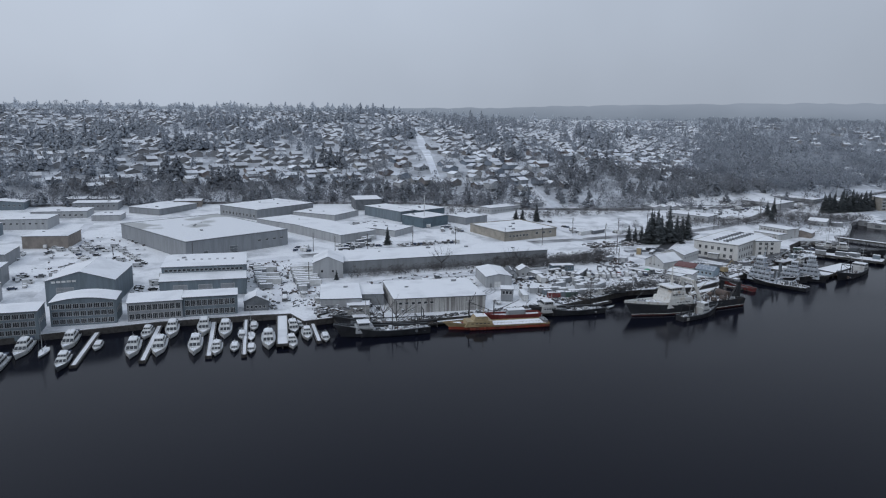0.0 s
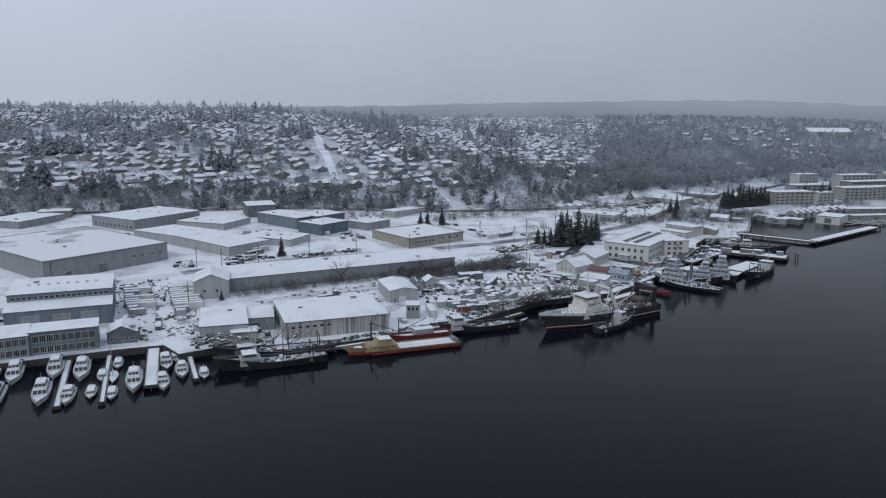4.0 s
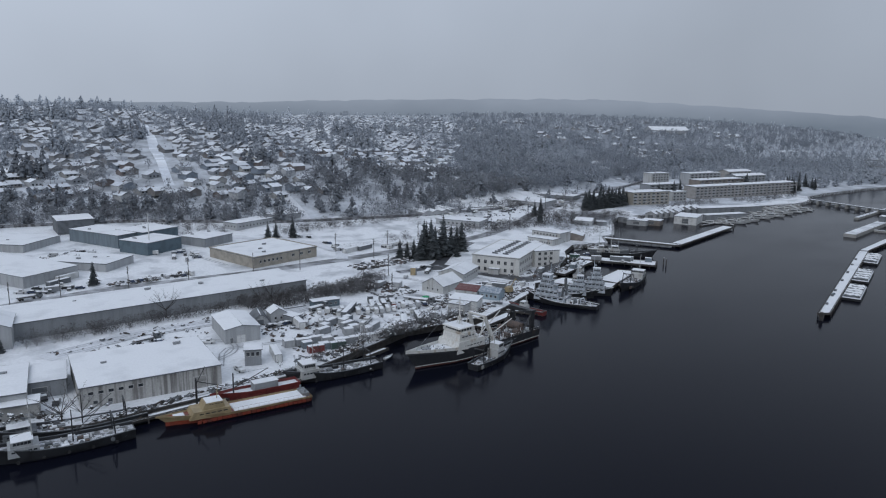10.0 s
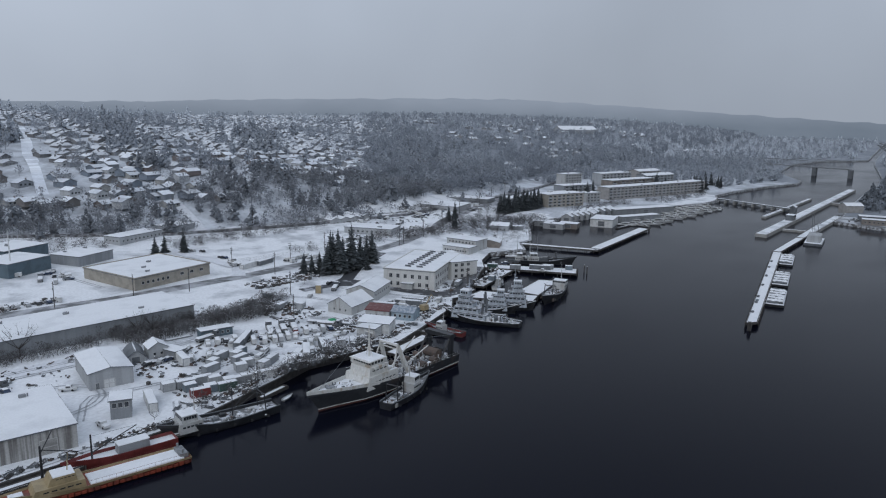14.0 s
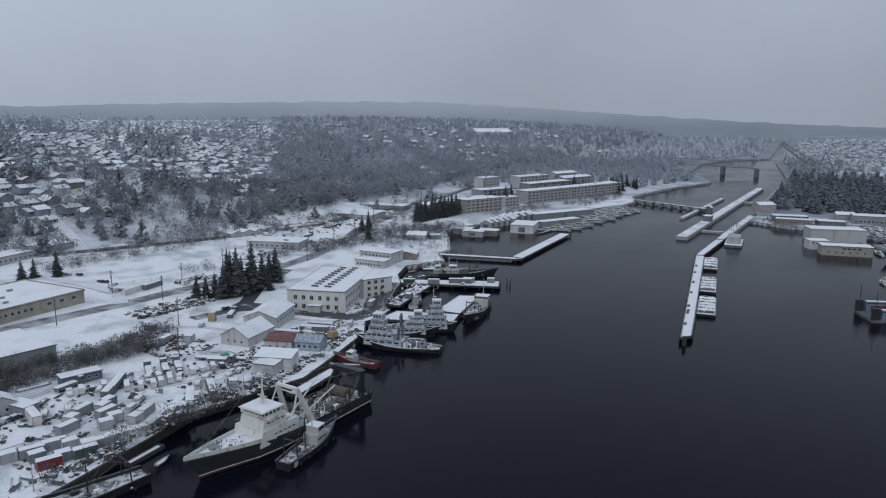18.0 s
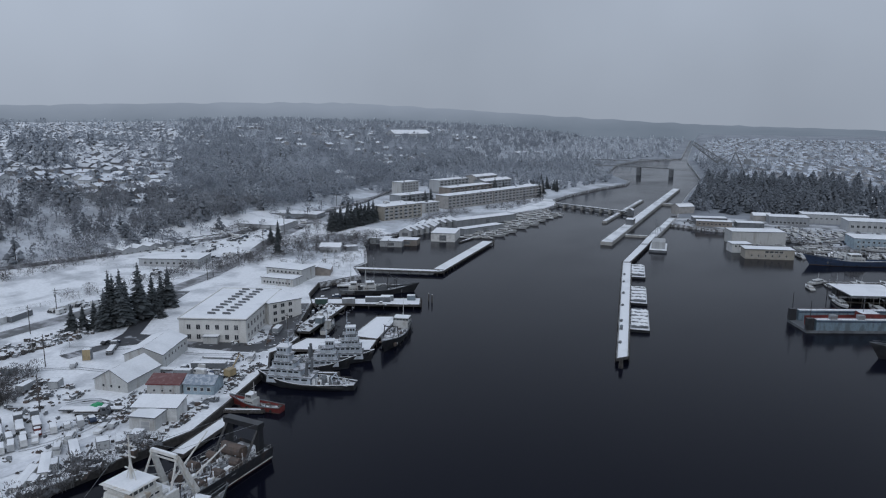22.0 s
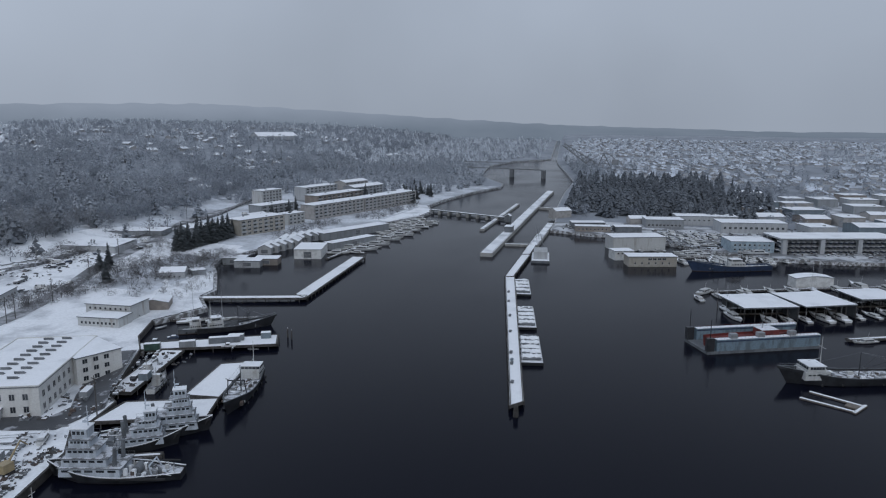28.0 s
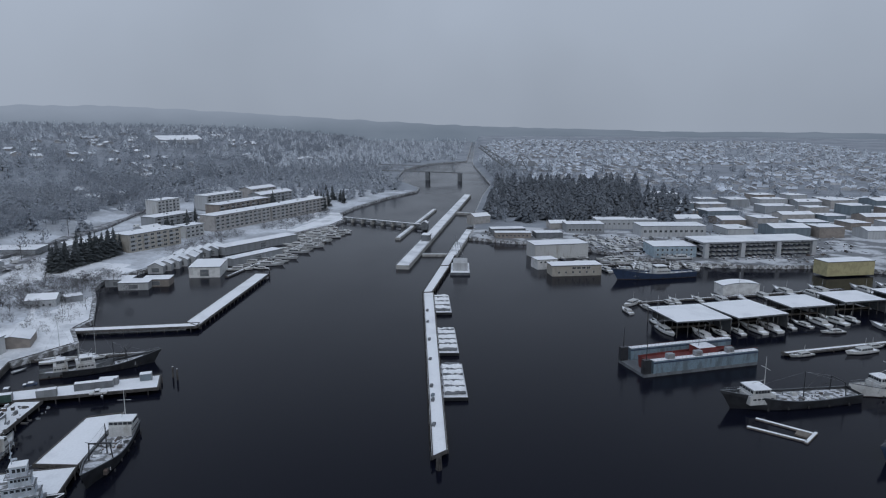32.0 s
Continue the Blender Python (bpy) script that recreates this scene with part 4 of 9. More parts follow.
def bare_trees():
    protos = []
    for h, sp in ((13, 10), (10, 9), (8, 6)):
        k, tw = bare_model(h, sp, RNG)
        T = thing("bare_tree", pose(0, 0, -60), "leafless tree with fine frosted twigs", "tree", "bare trees of the shore")
        part("trunk", k, BARK, T)
        part("branches", tw, TWIG, T)
        protos.append(T)
    spots = [(168, 346, 0, 1.0), (107, 263, 1, 1.1), (112, 262, 2, 1.0), (103, 264, 2, 0.9), (175, 262, 2, 0.45), (200, 262, 2, 0.5), (139, 343, 2, 0.8), (209, 341, 0, 0.8), (214, 340, 0, 0.8), (455, 412, 1, 0.7)]
    for i in range(14):  # thicket at the end of the long warehouse
        spots.append((RNG.uniform(205, 262), RNG.uniform(326, 342), RNG.choice((1, 2, 2)), RNG.uniform(0.4, 0.75)))
    for i in range(10):
        spots.append((RNG.uniform(115, 200), RNG.uniform(336, 344), 2, RNG.uniform(0.3, 0.7)))
    for i in range(26):  # scrub by the channel
        spots.append((RNG.uniform(500, 572), RNG.uniform(388, 425), RNG.choice((1, 2)), RNG.uniform(0.4, 0.9)))
    for i, (x, y, k, s) in enumerate(spots):
        if i < 3:
            protos[i].matrix_basis = pose(x, y, land_z(x, y) - 0.2)
            protos[i].scale = (s, s, s)
            continue
        o = copy_thing(protos[k], pose(x, y, land_z(x, y) - 0.2, rz=RNG.uniform(0, 360)))
        o.scale = (s, s, s)


bare_trees()


def thickets():
    """Low dark brush, twig by twig too fine to count."""
    tm = [model(twig_cloud(h, w, 90, RNG, 0.026)) for h, w in ((4.5, 6), (3.5, 5), (5.5, 7))]
    areas = ((200, 326, 264, 344, 520), (113, 337, 205, 346, 190), (502, 386, 570, 428, 260), (500, 425, 560, 446, 110), (428, 404, 470, 420, 60), (222, 256, 262, 262, 40), (345, 420, 430, 430, 60), (640, 392, 740, 415, 130), (760, 372, 880, 396, 130), (640, 440, 740, 470, 110), (560, 440, 640, 470, 120), (262, 340, 282, 352, 50), (300, 480, 420, 505, 220), (440, 415, 500, 428, 90), (455, 400, 505, 412, 60), (205, 256, 236, 263, 30), (225, 500, 275, 560, 140), (510, 480, 640, 505, 160), (150, 470, 170, 480, 30), (462, 352, 505, 396, 46), (505, 362, 545, 396, 46), (540, 396, 575, 412, 30), (395, 412, 440, 424, 30), (186, 259, 262, 264, 36), (505, 470, 540, 500, 40))
    spots = []
    for x0, y0, x1, y1, n in areas:
        for _ in range(n):
            x, y = RNG.uniform(x0, x1), RNG.uniform(y0, y1)
            s = RNG.uniform(0.4, 1.1)
            spots.append((RNG.randrange(3), x, y, land_z(x, y) - 0.2, RNG.uniform(0, 6.28), s * 1.2, s))
    scatter("thicket", tm, spots, [BRUSH], "dark leafless brush with snow between the stems", "bushes")


thickets()

# ---- houses on the hill and in the northern streets ----
STREET = [(288, 648), (312, 729), (326, 785), (356, 876), (402, 1030)]


def near_street(x, y):
    return 630 < y and abs(x - float(np.interp(y, [p[1] for p in STREET], [p[0] for p in STREET]))) < 11


def house_protos():
    out = []
    walls = [mat("house_siding_" + n, c, 0.8, vary=0.2, scale=0.3, fine=3.0) for n, c in
             (("cream", (0.39, 0.39, 0.375)), ("grey", (0.29, 0.31, 0.335)), ("brown", (0.205, 0.195, 0.19)), ("blue", (0.21, 0.245, 0.29)), ("white", (0.50, 0.515, 0.53)), ("brick", (0.225, 0.195, 0.185)))]
    for i, (w, d, h, rise, m) in enumerate(((11, 10, 2.6, 2.2, 0), (12, 10, 2.9, 2.4, 1), (10, 10, 2.5, 2.6, 2), (13, 11, 2.7, 2.1, 3), (10, 11, 3.6, 2.2, 4), (14, 10, 2.5, 2.2, 5))):
        T = building("house", "small %s house with snow on its pitched roof" % ("cream", "grey", "brown", "blue-grey", "white", "brick")[i], "house", (0, 0), (w, 0), d, h, walls[m], "gable" if i % 3 == 1 else "hip", z=-80, rise=rise, over=0.5,
                     group="houses of the hillside", snow_mat=HAZED_SNOW, seed=30 + i)
        k = Kit()
        for x in (0.14, 0.42, 0.7):
            k.box(w * x, -0.06, 0.9, w * x + 1.5, 0.02, 2.2)
        wall_ob = [c for c in T.children if c.name.startswith("wall")][0]
        both = Kit()
        both.faces([tuple(v.co) for v in wall_ob.data.vertices], [tuple(p.vertices) for p in wall_ob.data.polygons])
        both.use(1).faces(k.v, k.f)
        both.use(2).box(w * 0.7, d * 0.4, h, w * 0.7 + 0.8, d * 0.4 + 0.8, h + rise + 1.0)
        wall_ob.data = both.mesh("wall", [walls[m], GLASS, walls[5]])
        out.append(T)
    return out


def plain_house(w, d, h, rise):
    """For the farthest streets: walls, pitched roof with eaves, snow and chimney."""
    a, r, s = Kit(), Kit(), Kit()
    a.box(0, 0, -2, w, d, h).extrude_y([(0, h), (w, h), (w / 2, h + rise)], 0, d)
    a.box(w * 0.65, d * 0.4, h, w * 0.65 + 0.9, d * 0.4 + 0.9, h + rise + 1)
    for x in (0.2, 0.45, 0.7):
        r.box(w * x, -0.05, 1.2, w * x + 1.4, 0.0, 2.6)
    o = 0.5
    e = h - rise * o * 2 / w
    r.extrude_y([(-o, e), (w / 2, h + rise), (w + o, e), (w + o, e + 0.1), (w / 2, h + rise + 0.1), (-o, e + 0.1)], -o, d + o)
    s.extrude_y([(-o, e + 0.1), (w / 2, h + rise + 0.1), (w + o, e + 0.1), (w + o - 0.1, e + 0.3), (w / 2, h + rise + 0.32), (-o + 0.1, e + 0.3)], -o, d + o)
    return a, r, s


def housing():
    protos = house_protos()
    near, far = [], []
    tree_spots = []
    y = 572.0
    while y < 1640:
        step = 13.5 + (y - 560) * 0.006
        x = -340.0 - y * 0.15
        while x < 0.96 * y + 120:
            px, py = x + RNG.uniform(-2.5, 2.5), y + RNG.uniform(-3, 3)
            d = py - foot_y(px)
            edge = 78 + 0.93 * (py - 68)
            wood = noise.noise(Vector((px / 130, py / 130, 7))) + (0.9 if px > edge else 0.0) * (0.6 if py > 900 else 1)
            if d > 45 and not near_street(px, py):
                if wood < 0.34 and RNG.random() < 0.84:
                    (near if len(near) < 165 and d > 45 and -260 < px < 760 and py < 1000 else far).append((px, py))
                    if RNG.random() < 0.5:
                        tree_spots.append((px + RNG.uniform(6, 9), py + RNG.uniform(-9, 12), RNG.uniform(0.45, 1.0)))
                elif RNG.random() < 0.9:
                    for _ in range(2):
                        tree_spots.append((px + RNG.uniform(-7, 7), py + RNG.uniform(-12, 12), RNG.uniform(0.7, 1.3)))
            x += step
        y += 21 + (y - 560) * 0.012
    for i, (x, y) in enumerate(near):
        m = pose(x - 5, y - 4, south_z(x, y) + 0.1, rz=RNG.choice((0, 90, 180, 0)) + RNG.uniform(-4, 4) + 12)
        if i < len(protos):
            protos[i].matrix_basis = m
        else:
            copy_thing(protos[RNG.randrange(6)], m)
    # the northern streets and the far shore
    nspots = []
    y = -520.0
    while y < 420:
        x = 980.0
        while x < 2700:
            px, py = x + RNG.uniform(-3, 3), y + RNG.uniform(-3, 3)
            park = (830 < px < 1190 and py > -20) or (px < 1060 and py > -330)
            if bool(inside(np.array([px]), np.array([py]), shifted(SHORE_N, 40) + [(3600, -1500)])[0]) and not park and RNG.random() < 0.82:
                if noise.noise(Vector((px / 150, py / 150, 17))) < 0.3:
                    nspots.append((px, py))
                if RNG.random() < 0.3:
                    tree_spots.append((px + 8, py + 9, RNG.uniform(0.4, 0.9)))
            x += 17 + (x - 900) * 0.006
        y += 27
    sspots = []
    for i in range(420):  # scattered roofs in the woods beyond the flats
        x, y = RNG.uniform(700, 2300), RNG.uniform(560, 1500)
        if y > foot_y(x) + 20 and noise.noise(Vector((x / 170, y / 170, 27))) > 0.12:
            sspots.append((x, y))
    models = [model(*plain_house(*q)) for q in ((11, 10, 2.5, 2.3), (13, 10, 2.8, 2.2), (10, 11, 3.0, 2.3), (10, 12, 2.5, 2.6))]
    wall_m = mat("painted_house_walls", (0.34, 0.345, 0.355), 0.8, vary=0.3, scale=0.05, fine=0.5, spread=0.35, second=(0.24, 0.24, 0.245))
    roof_m = mat("dark_shingle", (0.17, 0.18, 0.195), 0.85, vary=0.3, scale=0.3, fine=3.0)
    spots = [(RNG.randrange(4), x, y, land_z(x, y), radians(RNG.choice((0, 90, 180)) + RNG.uniform(-5, 5) + 12), 1, 1) for x, y in far]
    scatter("hillside_houses", models, spots, [wall_m, roof_m, HAZED_SNOW], "rows of small snow-roofed houses high on the hill", "houses")
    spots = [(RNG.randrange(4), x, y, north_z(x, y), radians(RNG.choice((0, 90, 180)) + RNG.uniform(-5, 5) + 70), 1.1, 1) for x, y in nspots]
    scatter("northern_houses", models, spots, [wall_m, roof_m, HAZED_ROOF], "streets of snow-roofed houses on the northern shore", "houses")
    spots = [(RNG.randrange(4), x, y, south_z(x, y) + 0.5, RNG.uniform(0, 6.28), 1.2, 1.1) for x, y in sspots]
    scatter("houses_in_woods", models, spots, [wall_m, roof_m, HAZED_SNOW], "scattered snow-roofed houses among misty woods", "houses")
    return tree_spots, near + far + sspots


def woods():
    garden, homes = housing()
    cm = [model(*clump_model(h, r, 19, RNG, lo, pt)) for h, r, lo, pt in ((15, 5.0, 0.12, 0.8), (12, 5.2, 0.2, 0.55), (18, 5.2, 0.1, 0.9))]
    tm = [model(twig_cloud(h, s, 70, RNG, 0.046)) for h, s in ((12, 10), (10, 9), (14, 12))]
    con, dec = [[], [], [], []], [[], [], [], []]  # nearest to farthest from the camera's path, each with more haze painted in

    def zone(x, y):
        # distance from the middle of the camera's path picks the painted haze
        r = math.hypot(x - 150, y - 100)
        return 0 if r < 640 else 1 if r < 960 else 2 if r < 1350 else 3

    def put(to, x, y, s, wide=1.0):
        to[zone(x, y)].append((RNG.randrange(3), x, y, land_z(x, y) - 0.3, RNG.uniform(0, 6.28), s * wide, s * RNG.uniform(0.85, 1.1)))

    for x, y, s in garden:
        clump = noise.noise(Vector((x / 70, y / 70, 43))) > 0.05
        put(con if RNG.random() < (0.5 if clump else 0.08) else dec, x, y, s, 1.1)
    # tall firs in dark groves among the houses
    for gx, gy, n, r in ((-150, 735, 16, 26), (-95, 790, 14, 22), (-30, 760, 10, 18), (30, 720, 10, 16), (-210, 850, 22, 34), (-60, 900, 22, 32), (70, 840, 18, 24), (-330, 800, 20, 40), (150, 900, 16, 24), (0, 1010, 26, 40), (-180, 1030, 24, 40),
                         (220, 1010, 18, 26), (120, 1100, 20, 34), (330, 880, 10, 16), (430, 800, 12, 18), (300, 1120, 22, 36), (470, 930, 14, 22), (560, 760, 12, 20), (390, 690, 8, 12), (200, 730, 7, 11), (-270, 1150, 26, 50), (520, 1080, 20, 34), (640, 900, 18, 26), (90, 680, 7, 12), (250, 800, 7, 10), (-10, 840, 8, 12)):
        for _ in range(n):
            a, q = RNG.uniform(0, 6.28), r * math.sqrt(RNG.random())
            x, y = gx + q * math.cos(a) * 1.3, gy + q * math.sin(a)
            if not near_street(x, y):
                put(con, x, y, RNG.uniform(1.0, 1.65), 0.9)
    # dense band of bare trees at the foot of the slope
    x = -420.0
    while x < 1000:
        f = foot_y(x)
        for _ in range(9 if x < 330 else 8):
            y = f + (RNG.uniform(-22, 50 if x < 330 else 105) if x < 480 or x > 800 or RNG.random() < 0.12 else RNG.uniform(28, 110))
            px = x + RNG.uniform(-5, 5)
            if near_street(px, y) or abs(px - 350) < 8:
                continue
            put(dec if RNG.random() < 0.87 else con, px, y, RNG.uniform(0.45, 1.0), 1.15)
        x += 5.0
    taken = {(int(a // 14), int(b // 14)) for a, b in homes}
    for i in range(9300):
        x = 430 + 2500 * RNG.random() ** 1.6
        y = foot_y(x) + 20 + 1250 * RNG.random() ** 1.8
        edge = 78 + 0.93 * (y - 68)
        if x < edge + RNG.uniform(-60, 60) or (int(x // 14), int(y // 14)) in taken:
            continue
        if noise.noise(Vector((x / 90, y / 90, 33))) < -0.38:
            continue
        clump = noise.noise(Vector((x / 55, y / 55, 41))) > 0.2
        put(con if RNG.random() < (0.42 if clump else 0.06) else dec, x, y, RNG.uniform(0.6, 1.25), 1.1)
    for i in range(420):  # top of the hill
        x = RNG.uniform(-900, 900)
        put(con if i % 3 else dec, x, foot_y(x) + RNG.uniform(900, 1200), RNG.uniform(0.7, 1.4), 1.3)
    for i in range(420):  # trees along the northern bank below the locks
        x = RNG.uniform(1080, 1660)
        put(con if i % 2 else dec, x, float(np.interp(x, [q[0] for q in SHORE_N[::-1][2:]], [q[1] for q in SHORE_N[::-1][2:]])) - RNG.uniform(9, 50), RNG.uniform(0.6, 1.1), 1.2)
    for i in range(2000):  # woods between the flats and the bridge
        x = RNG.uniform(890, 1700) if i < 1250 else RNG.uniform(1650, 2900)
        lo = float(np.interp(x, [p[0] for p in SHORE_S], [p[1] for p in SHORE_S])) + 22
        y = RNG.uniform(lo, max(foot_y(x) + 30, lo + 60))
        if x < 975 and y < 500:
            continue
        put(dec if RNG.random() < 0.6 else con, x, y, RNG.uniform(0.6, 1.15), 1.15)
    for i in range(1000):  # garden trees of the northern streets
        x, y = RNG.uniform(1040, 2500), RNG.uniform(-520, 420)
        if bool(inside(np.array([x]), np.array([y]), shifted(SHORE_N, 30) + [(3600, -1500)])[0]):
            put(dec if RNG.random() < 0.55 else con, x, y, RNG.uniform(0.5, 1.1), 1.2)
    for i in range(750):  # low woods of the northern shore
        x, y = RNG.uniform(840, 1500), RNG.uniform(-20, 300)
        if bool(inside(np.array([x]), np.array([y]), shifted(SHORE_N, 14) + [(3600, -1500)])[0]) and not (x > 1190 and y < 200):
            put(dec, x, y, RNG.uniform(0.5, 0.95), 1.2)
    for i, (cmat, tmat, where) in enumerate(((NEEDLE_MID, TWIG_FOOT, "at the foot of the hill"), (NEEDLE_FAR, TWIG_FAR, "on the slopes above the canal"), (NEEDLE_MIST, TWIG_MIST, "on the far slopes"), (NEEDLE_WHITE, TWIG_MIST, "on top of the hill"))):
        # these words follow how much haze the tree colours hold
        look_of = ("dark", "misty", "heavily hazed", "whitened")[i]
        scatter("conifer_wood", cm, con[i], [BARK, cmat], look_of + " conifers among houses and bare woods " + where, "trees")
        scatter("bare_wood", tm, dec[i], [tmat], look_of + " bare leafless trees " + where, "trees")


woods()
k = Kit()
for a, b in zip(STREET, STREET[1:]):
    n = 10
    for i in range(n):
        p = [(a[0] + (b[0] - a[0]) * (i + e) / n, a[1] + (b[1] - a[1]) * (i + e) / n) for e in (0, 1)]
        k.poly([(p[0][0] - 5.2, p[0][1], south_z(*p[0]) + 0.35), (p[0][0] + 5.2, p[0][1], south_z(*p[0]) + 0.35), (p[1][0] + 5.2, p[1][1], south_z(*p[1]) + 0.35), (p[1][0] - 5.2, p[1][1], south_z(*p[1]) + 0.35)])
solid("hill_street", k, HAZED_SNOW, "steep straight street under trodden snow", "road")

# ---- piers ----


def pier(name, label, quads, top=2.0, pile_step=4.0, snow=True, lights=0):
    """A timber pier on piles: quads are ground plans of its deck, in order round each."""
    cx, cy = quads[0][0]
    P = thing(name, pose(cx, cy, 0), label, "pier")
    pile = Kit().rod((0, 0, -3.5), (0, 0, top + 0.15), 0.22, 0.2, 7).mesh("post", TIMBER)
    for q in quads:
        q = [(x - cx, y - cy) for x, y in q]
        part("deck", Kit().prism(q, top - 0.75, top), TIMBER, P)
        m = Vector((sum(p[0] for p in q) / 4, sum(p[1] for p in q) / 4))
        n = len(q)
        for i in range(n):
            a, b = Vector(q[i]), Vector(q[(i + 1) % n])
            ln = (b - a).length
            t = (b - a) / ln
            inn = (m - a - t * (m - a).dot(t)).normalized()
            steps = max(1, int(ln / (pile_step * 1.7)))
            for j in range(steps):
                p = a + t * (j + 0.5) * ln / steps + inn * 0.1
                part("post", pile, None, P, at=pose(p.x - inn.x * 0.3, p.y - inn.y * 0.3, 0))
            s = a + inn * 0.25
            e2 = b + inn * 0.25
            part("kerb_beam", Kit().prism([(s - inn * 0.15).to_tuple(), (e2 - inn * 0.15).to_tuple(), (e2 + inn * 0.15).to_tuple(), (s + inn * 0.15).to_tuple()] if inn.cross(t) < 0 else
                                          [(s + inn * 0.15).to_tuple(), (e2 + inn * 0.15).to_tuple(), (e2 - inn * 0.15).to_tuple(), (s - inn * 0.15).to_tuple()], top, top + 0.3), TIMBER, P)
        if snow:
            r = [Vector(p) + (m - Vector(p)).normalized() * 0.75 for p in q]
            k = Kit()
            if n == 4:
                g = 12
                pts = []
                for j in range(g + 1):
                    for i in range(5):
                        a = r[0].lerp(r[1], j / g)
                        b = r[3].lerp(r[2], j / g)
                        c = a.lerp(b, i / 4)
                        h = 0.02 if i in (0, 4) or j in (0, g) else 0.16 + 0.06 * noise.noise(Vector((c.x * 0.3, c.y * 0.3, 0)))
                        pts.append((c.x, c.y, top + h))
                k.faces(pts, [(j * 5 + i, j * 5 + i + 1, j * 5 + i + 6, j * 5 + i + 5) for j in range(g) for i in range(4)])
            else:
                k.prism([p.to_tuple() for p in r], top, top + 0.15)
            part("snow", k, SNOW_ROOF, P, "trodden snow on the deck")
    for i in range(lights):
        q = quads[0]
        u = (i + 0.5) / lights
        x, y = q[0][0] + (q[1][0] - q[0][0]) * u - cx, q[0][1] + (q[1][1] - q[0][1]) * u - cy
        part("lamp_post", Kit().rod((x, y, top), (x, y, top + 5), 0.08).rod((x, y, top + 5), (x + 0.8, y, top + 5.1), 0.06), STEEL, P)
    return P


def strip(a, b, w):
    """A quad of width w along a line."""
    d = (Vector(b) - Vector(a)).normalized()
    n = Vector((-d.y, d.x)) * w / 2
    return [(a[0] - n.x, a[1] - n.y), (b[0] - n.x, b[1] - n.y), (b[0] + n.x, b[1] + n.y), (a[0] + n.x, a[1] + n.y)]


def piers():
    for a, b, w in (((-2, 296), (-9, 250), 2.4), ((20, 291), (13, 247), 2.4), ((41, 289), (35, 244), 2.4), ((54, 288), (47, 241), 2.0), ((79, 275), (76, 247), 2.2)):
        pier("marina_dock", "narrow timber marina dock under snow", [strip(a, b, w)], top=0.8, pile_step=9)
    pier("dock_road", "broad timber dock running out from the yard road", [strip((69.5, 290), (61.8, 246), 4.6)], top=1.6)
    pier("office_pier", "broad working pier with deep untouched snow", [[(344, 288), (359, 257), (373, 262.5), (360.5, 289.5)], [(373, 262.5), (407, 272.5), (401.5, 282), (371, 275)]], lights=0)
    pier("cargo_pier", "long working pier loaded with boxes and vehicles", [[(402, 325), (428, 274), (440, 280.5), (409, 331)]])
    pier("finger_pier", "narrow snowy pier beside the white office", [strip((366, 297), (409, 309), 9)])
    pier("yard_float", "low snowy work float below the yard", [strip((207, 257.0), (219, 259.5), 2.4)], top=0.8, pile_step=8)
    pier("yard_float", "broad snowy work float behind the trawler", [strip((264, 256), (290, 261), 5)], top=1.2, pile_step=8)
    pier("tug_pier", "short timber jetty between two tugs", [strip((321.5, 281), (335, 254), 2.4)], top=1.6)
    pier("boat_jetty", "low snowy jetty beside the red boat", [strip((290, 273), (298.5, 256), 2.0)], top=1.0, pile_step=5)
    pier("elbow_pier", "long L-shaped pier on dark piles under snow", [[(478, 353), (498, 300), (504, 302), (484, 355)], [(498.2, 299.8), (608, 316), (607, 324.5), (503.5, 309)]], pile_step=3.2)
    G = pier("guide_pier", "long bent guide pier with snow on its deck", [[(396, 171), (401, 167.5), (581.5, 210.0), (579.2, 215.2)], [(579.2, 215.6), (581.6, 210.6), (652, 214.5), (650, 220.4)], [(650.2, 220.6), (652.2, 214.8), (742, 221.6), (741, 227.2)]], top=2.2, pile_step=3.4)
    for i, u in enumerate((0.1, 0.2, 0.22, 0.27, 0.42, 0.55, 0.7, 0.8)):
        x, y = 2.5 + 180 * u + (i % 3) * 0.5, -0.5 + 43 * u
        part("deck_box", Kit().slab(x - 0.8, y - 0.5, 2.2, x + 0.8, y + 0.5, 3.1 + 0.2 * (i % 2)), BLUEGREY if i == 2 else DGREY, G)
    D = thing("mooring_dolphin", pose(394, 168.6, 0), "cluster of mooring piles at the pier end", "mooring piles")
    for i in range(9):
        a = i * 0.7
        part("post", Kit().rod((0.9 * math.cos(a), 0.9 * math.sin(a), -3), (0.5 * math.cos(a), 0.5 * math.sin(a), 3.4 + 0.3 * (i % 3)), 0.22, 0.2, 7), TIMBER, D)
    for x, y in ((610, 317), (612, 322), (443, 278), (441, 275)):
        D2 = thing("mooring_post", pose(x, y, 0), "tarred mooring pile beside a pier", "mooring pile")
        part("post", Kit().rod((0, 0, -3), (0, 0, 4.2), 0.35, 0.3, 8), TIMBER, D2)
        part("snow_cap", Kit().rod((0, 0, 4.2), (0, 0, 4.4), 0.3, 0.1, 8), SNOW, D2)


piers()


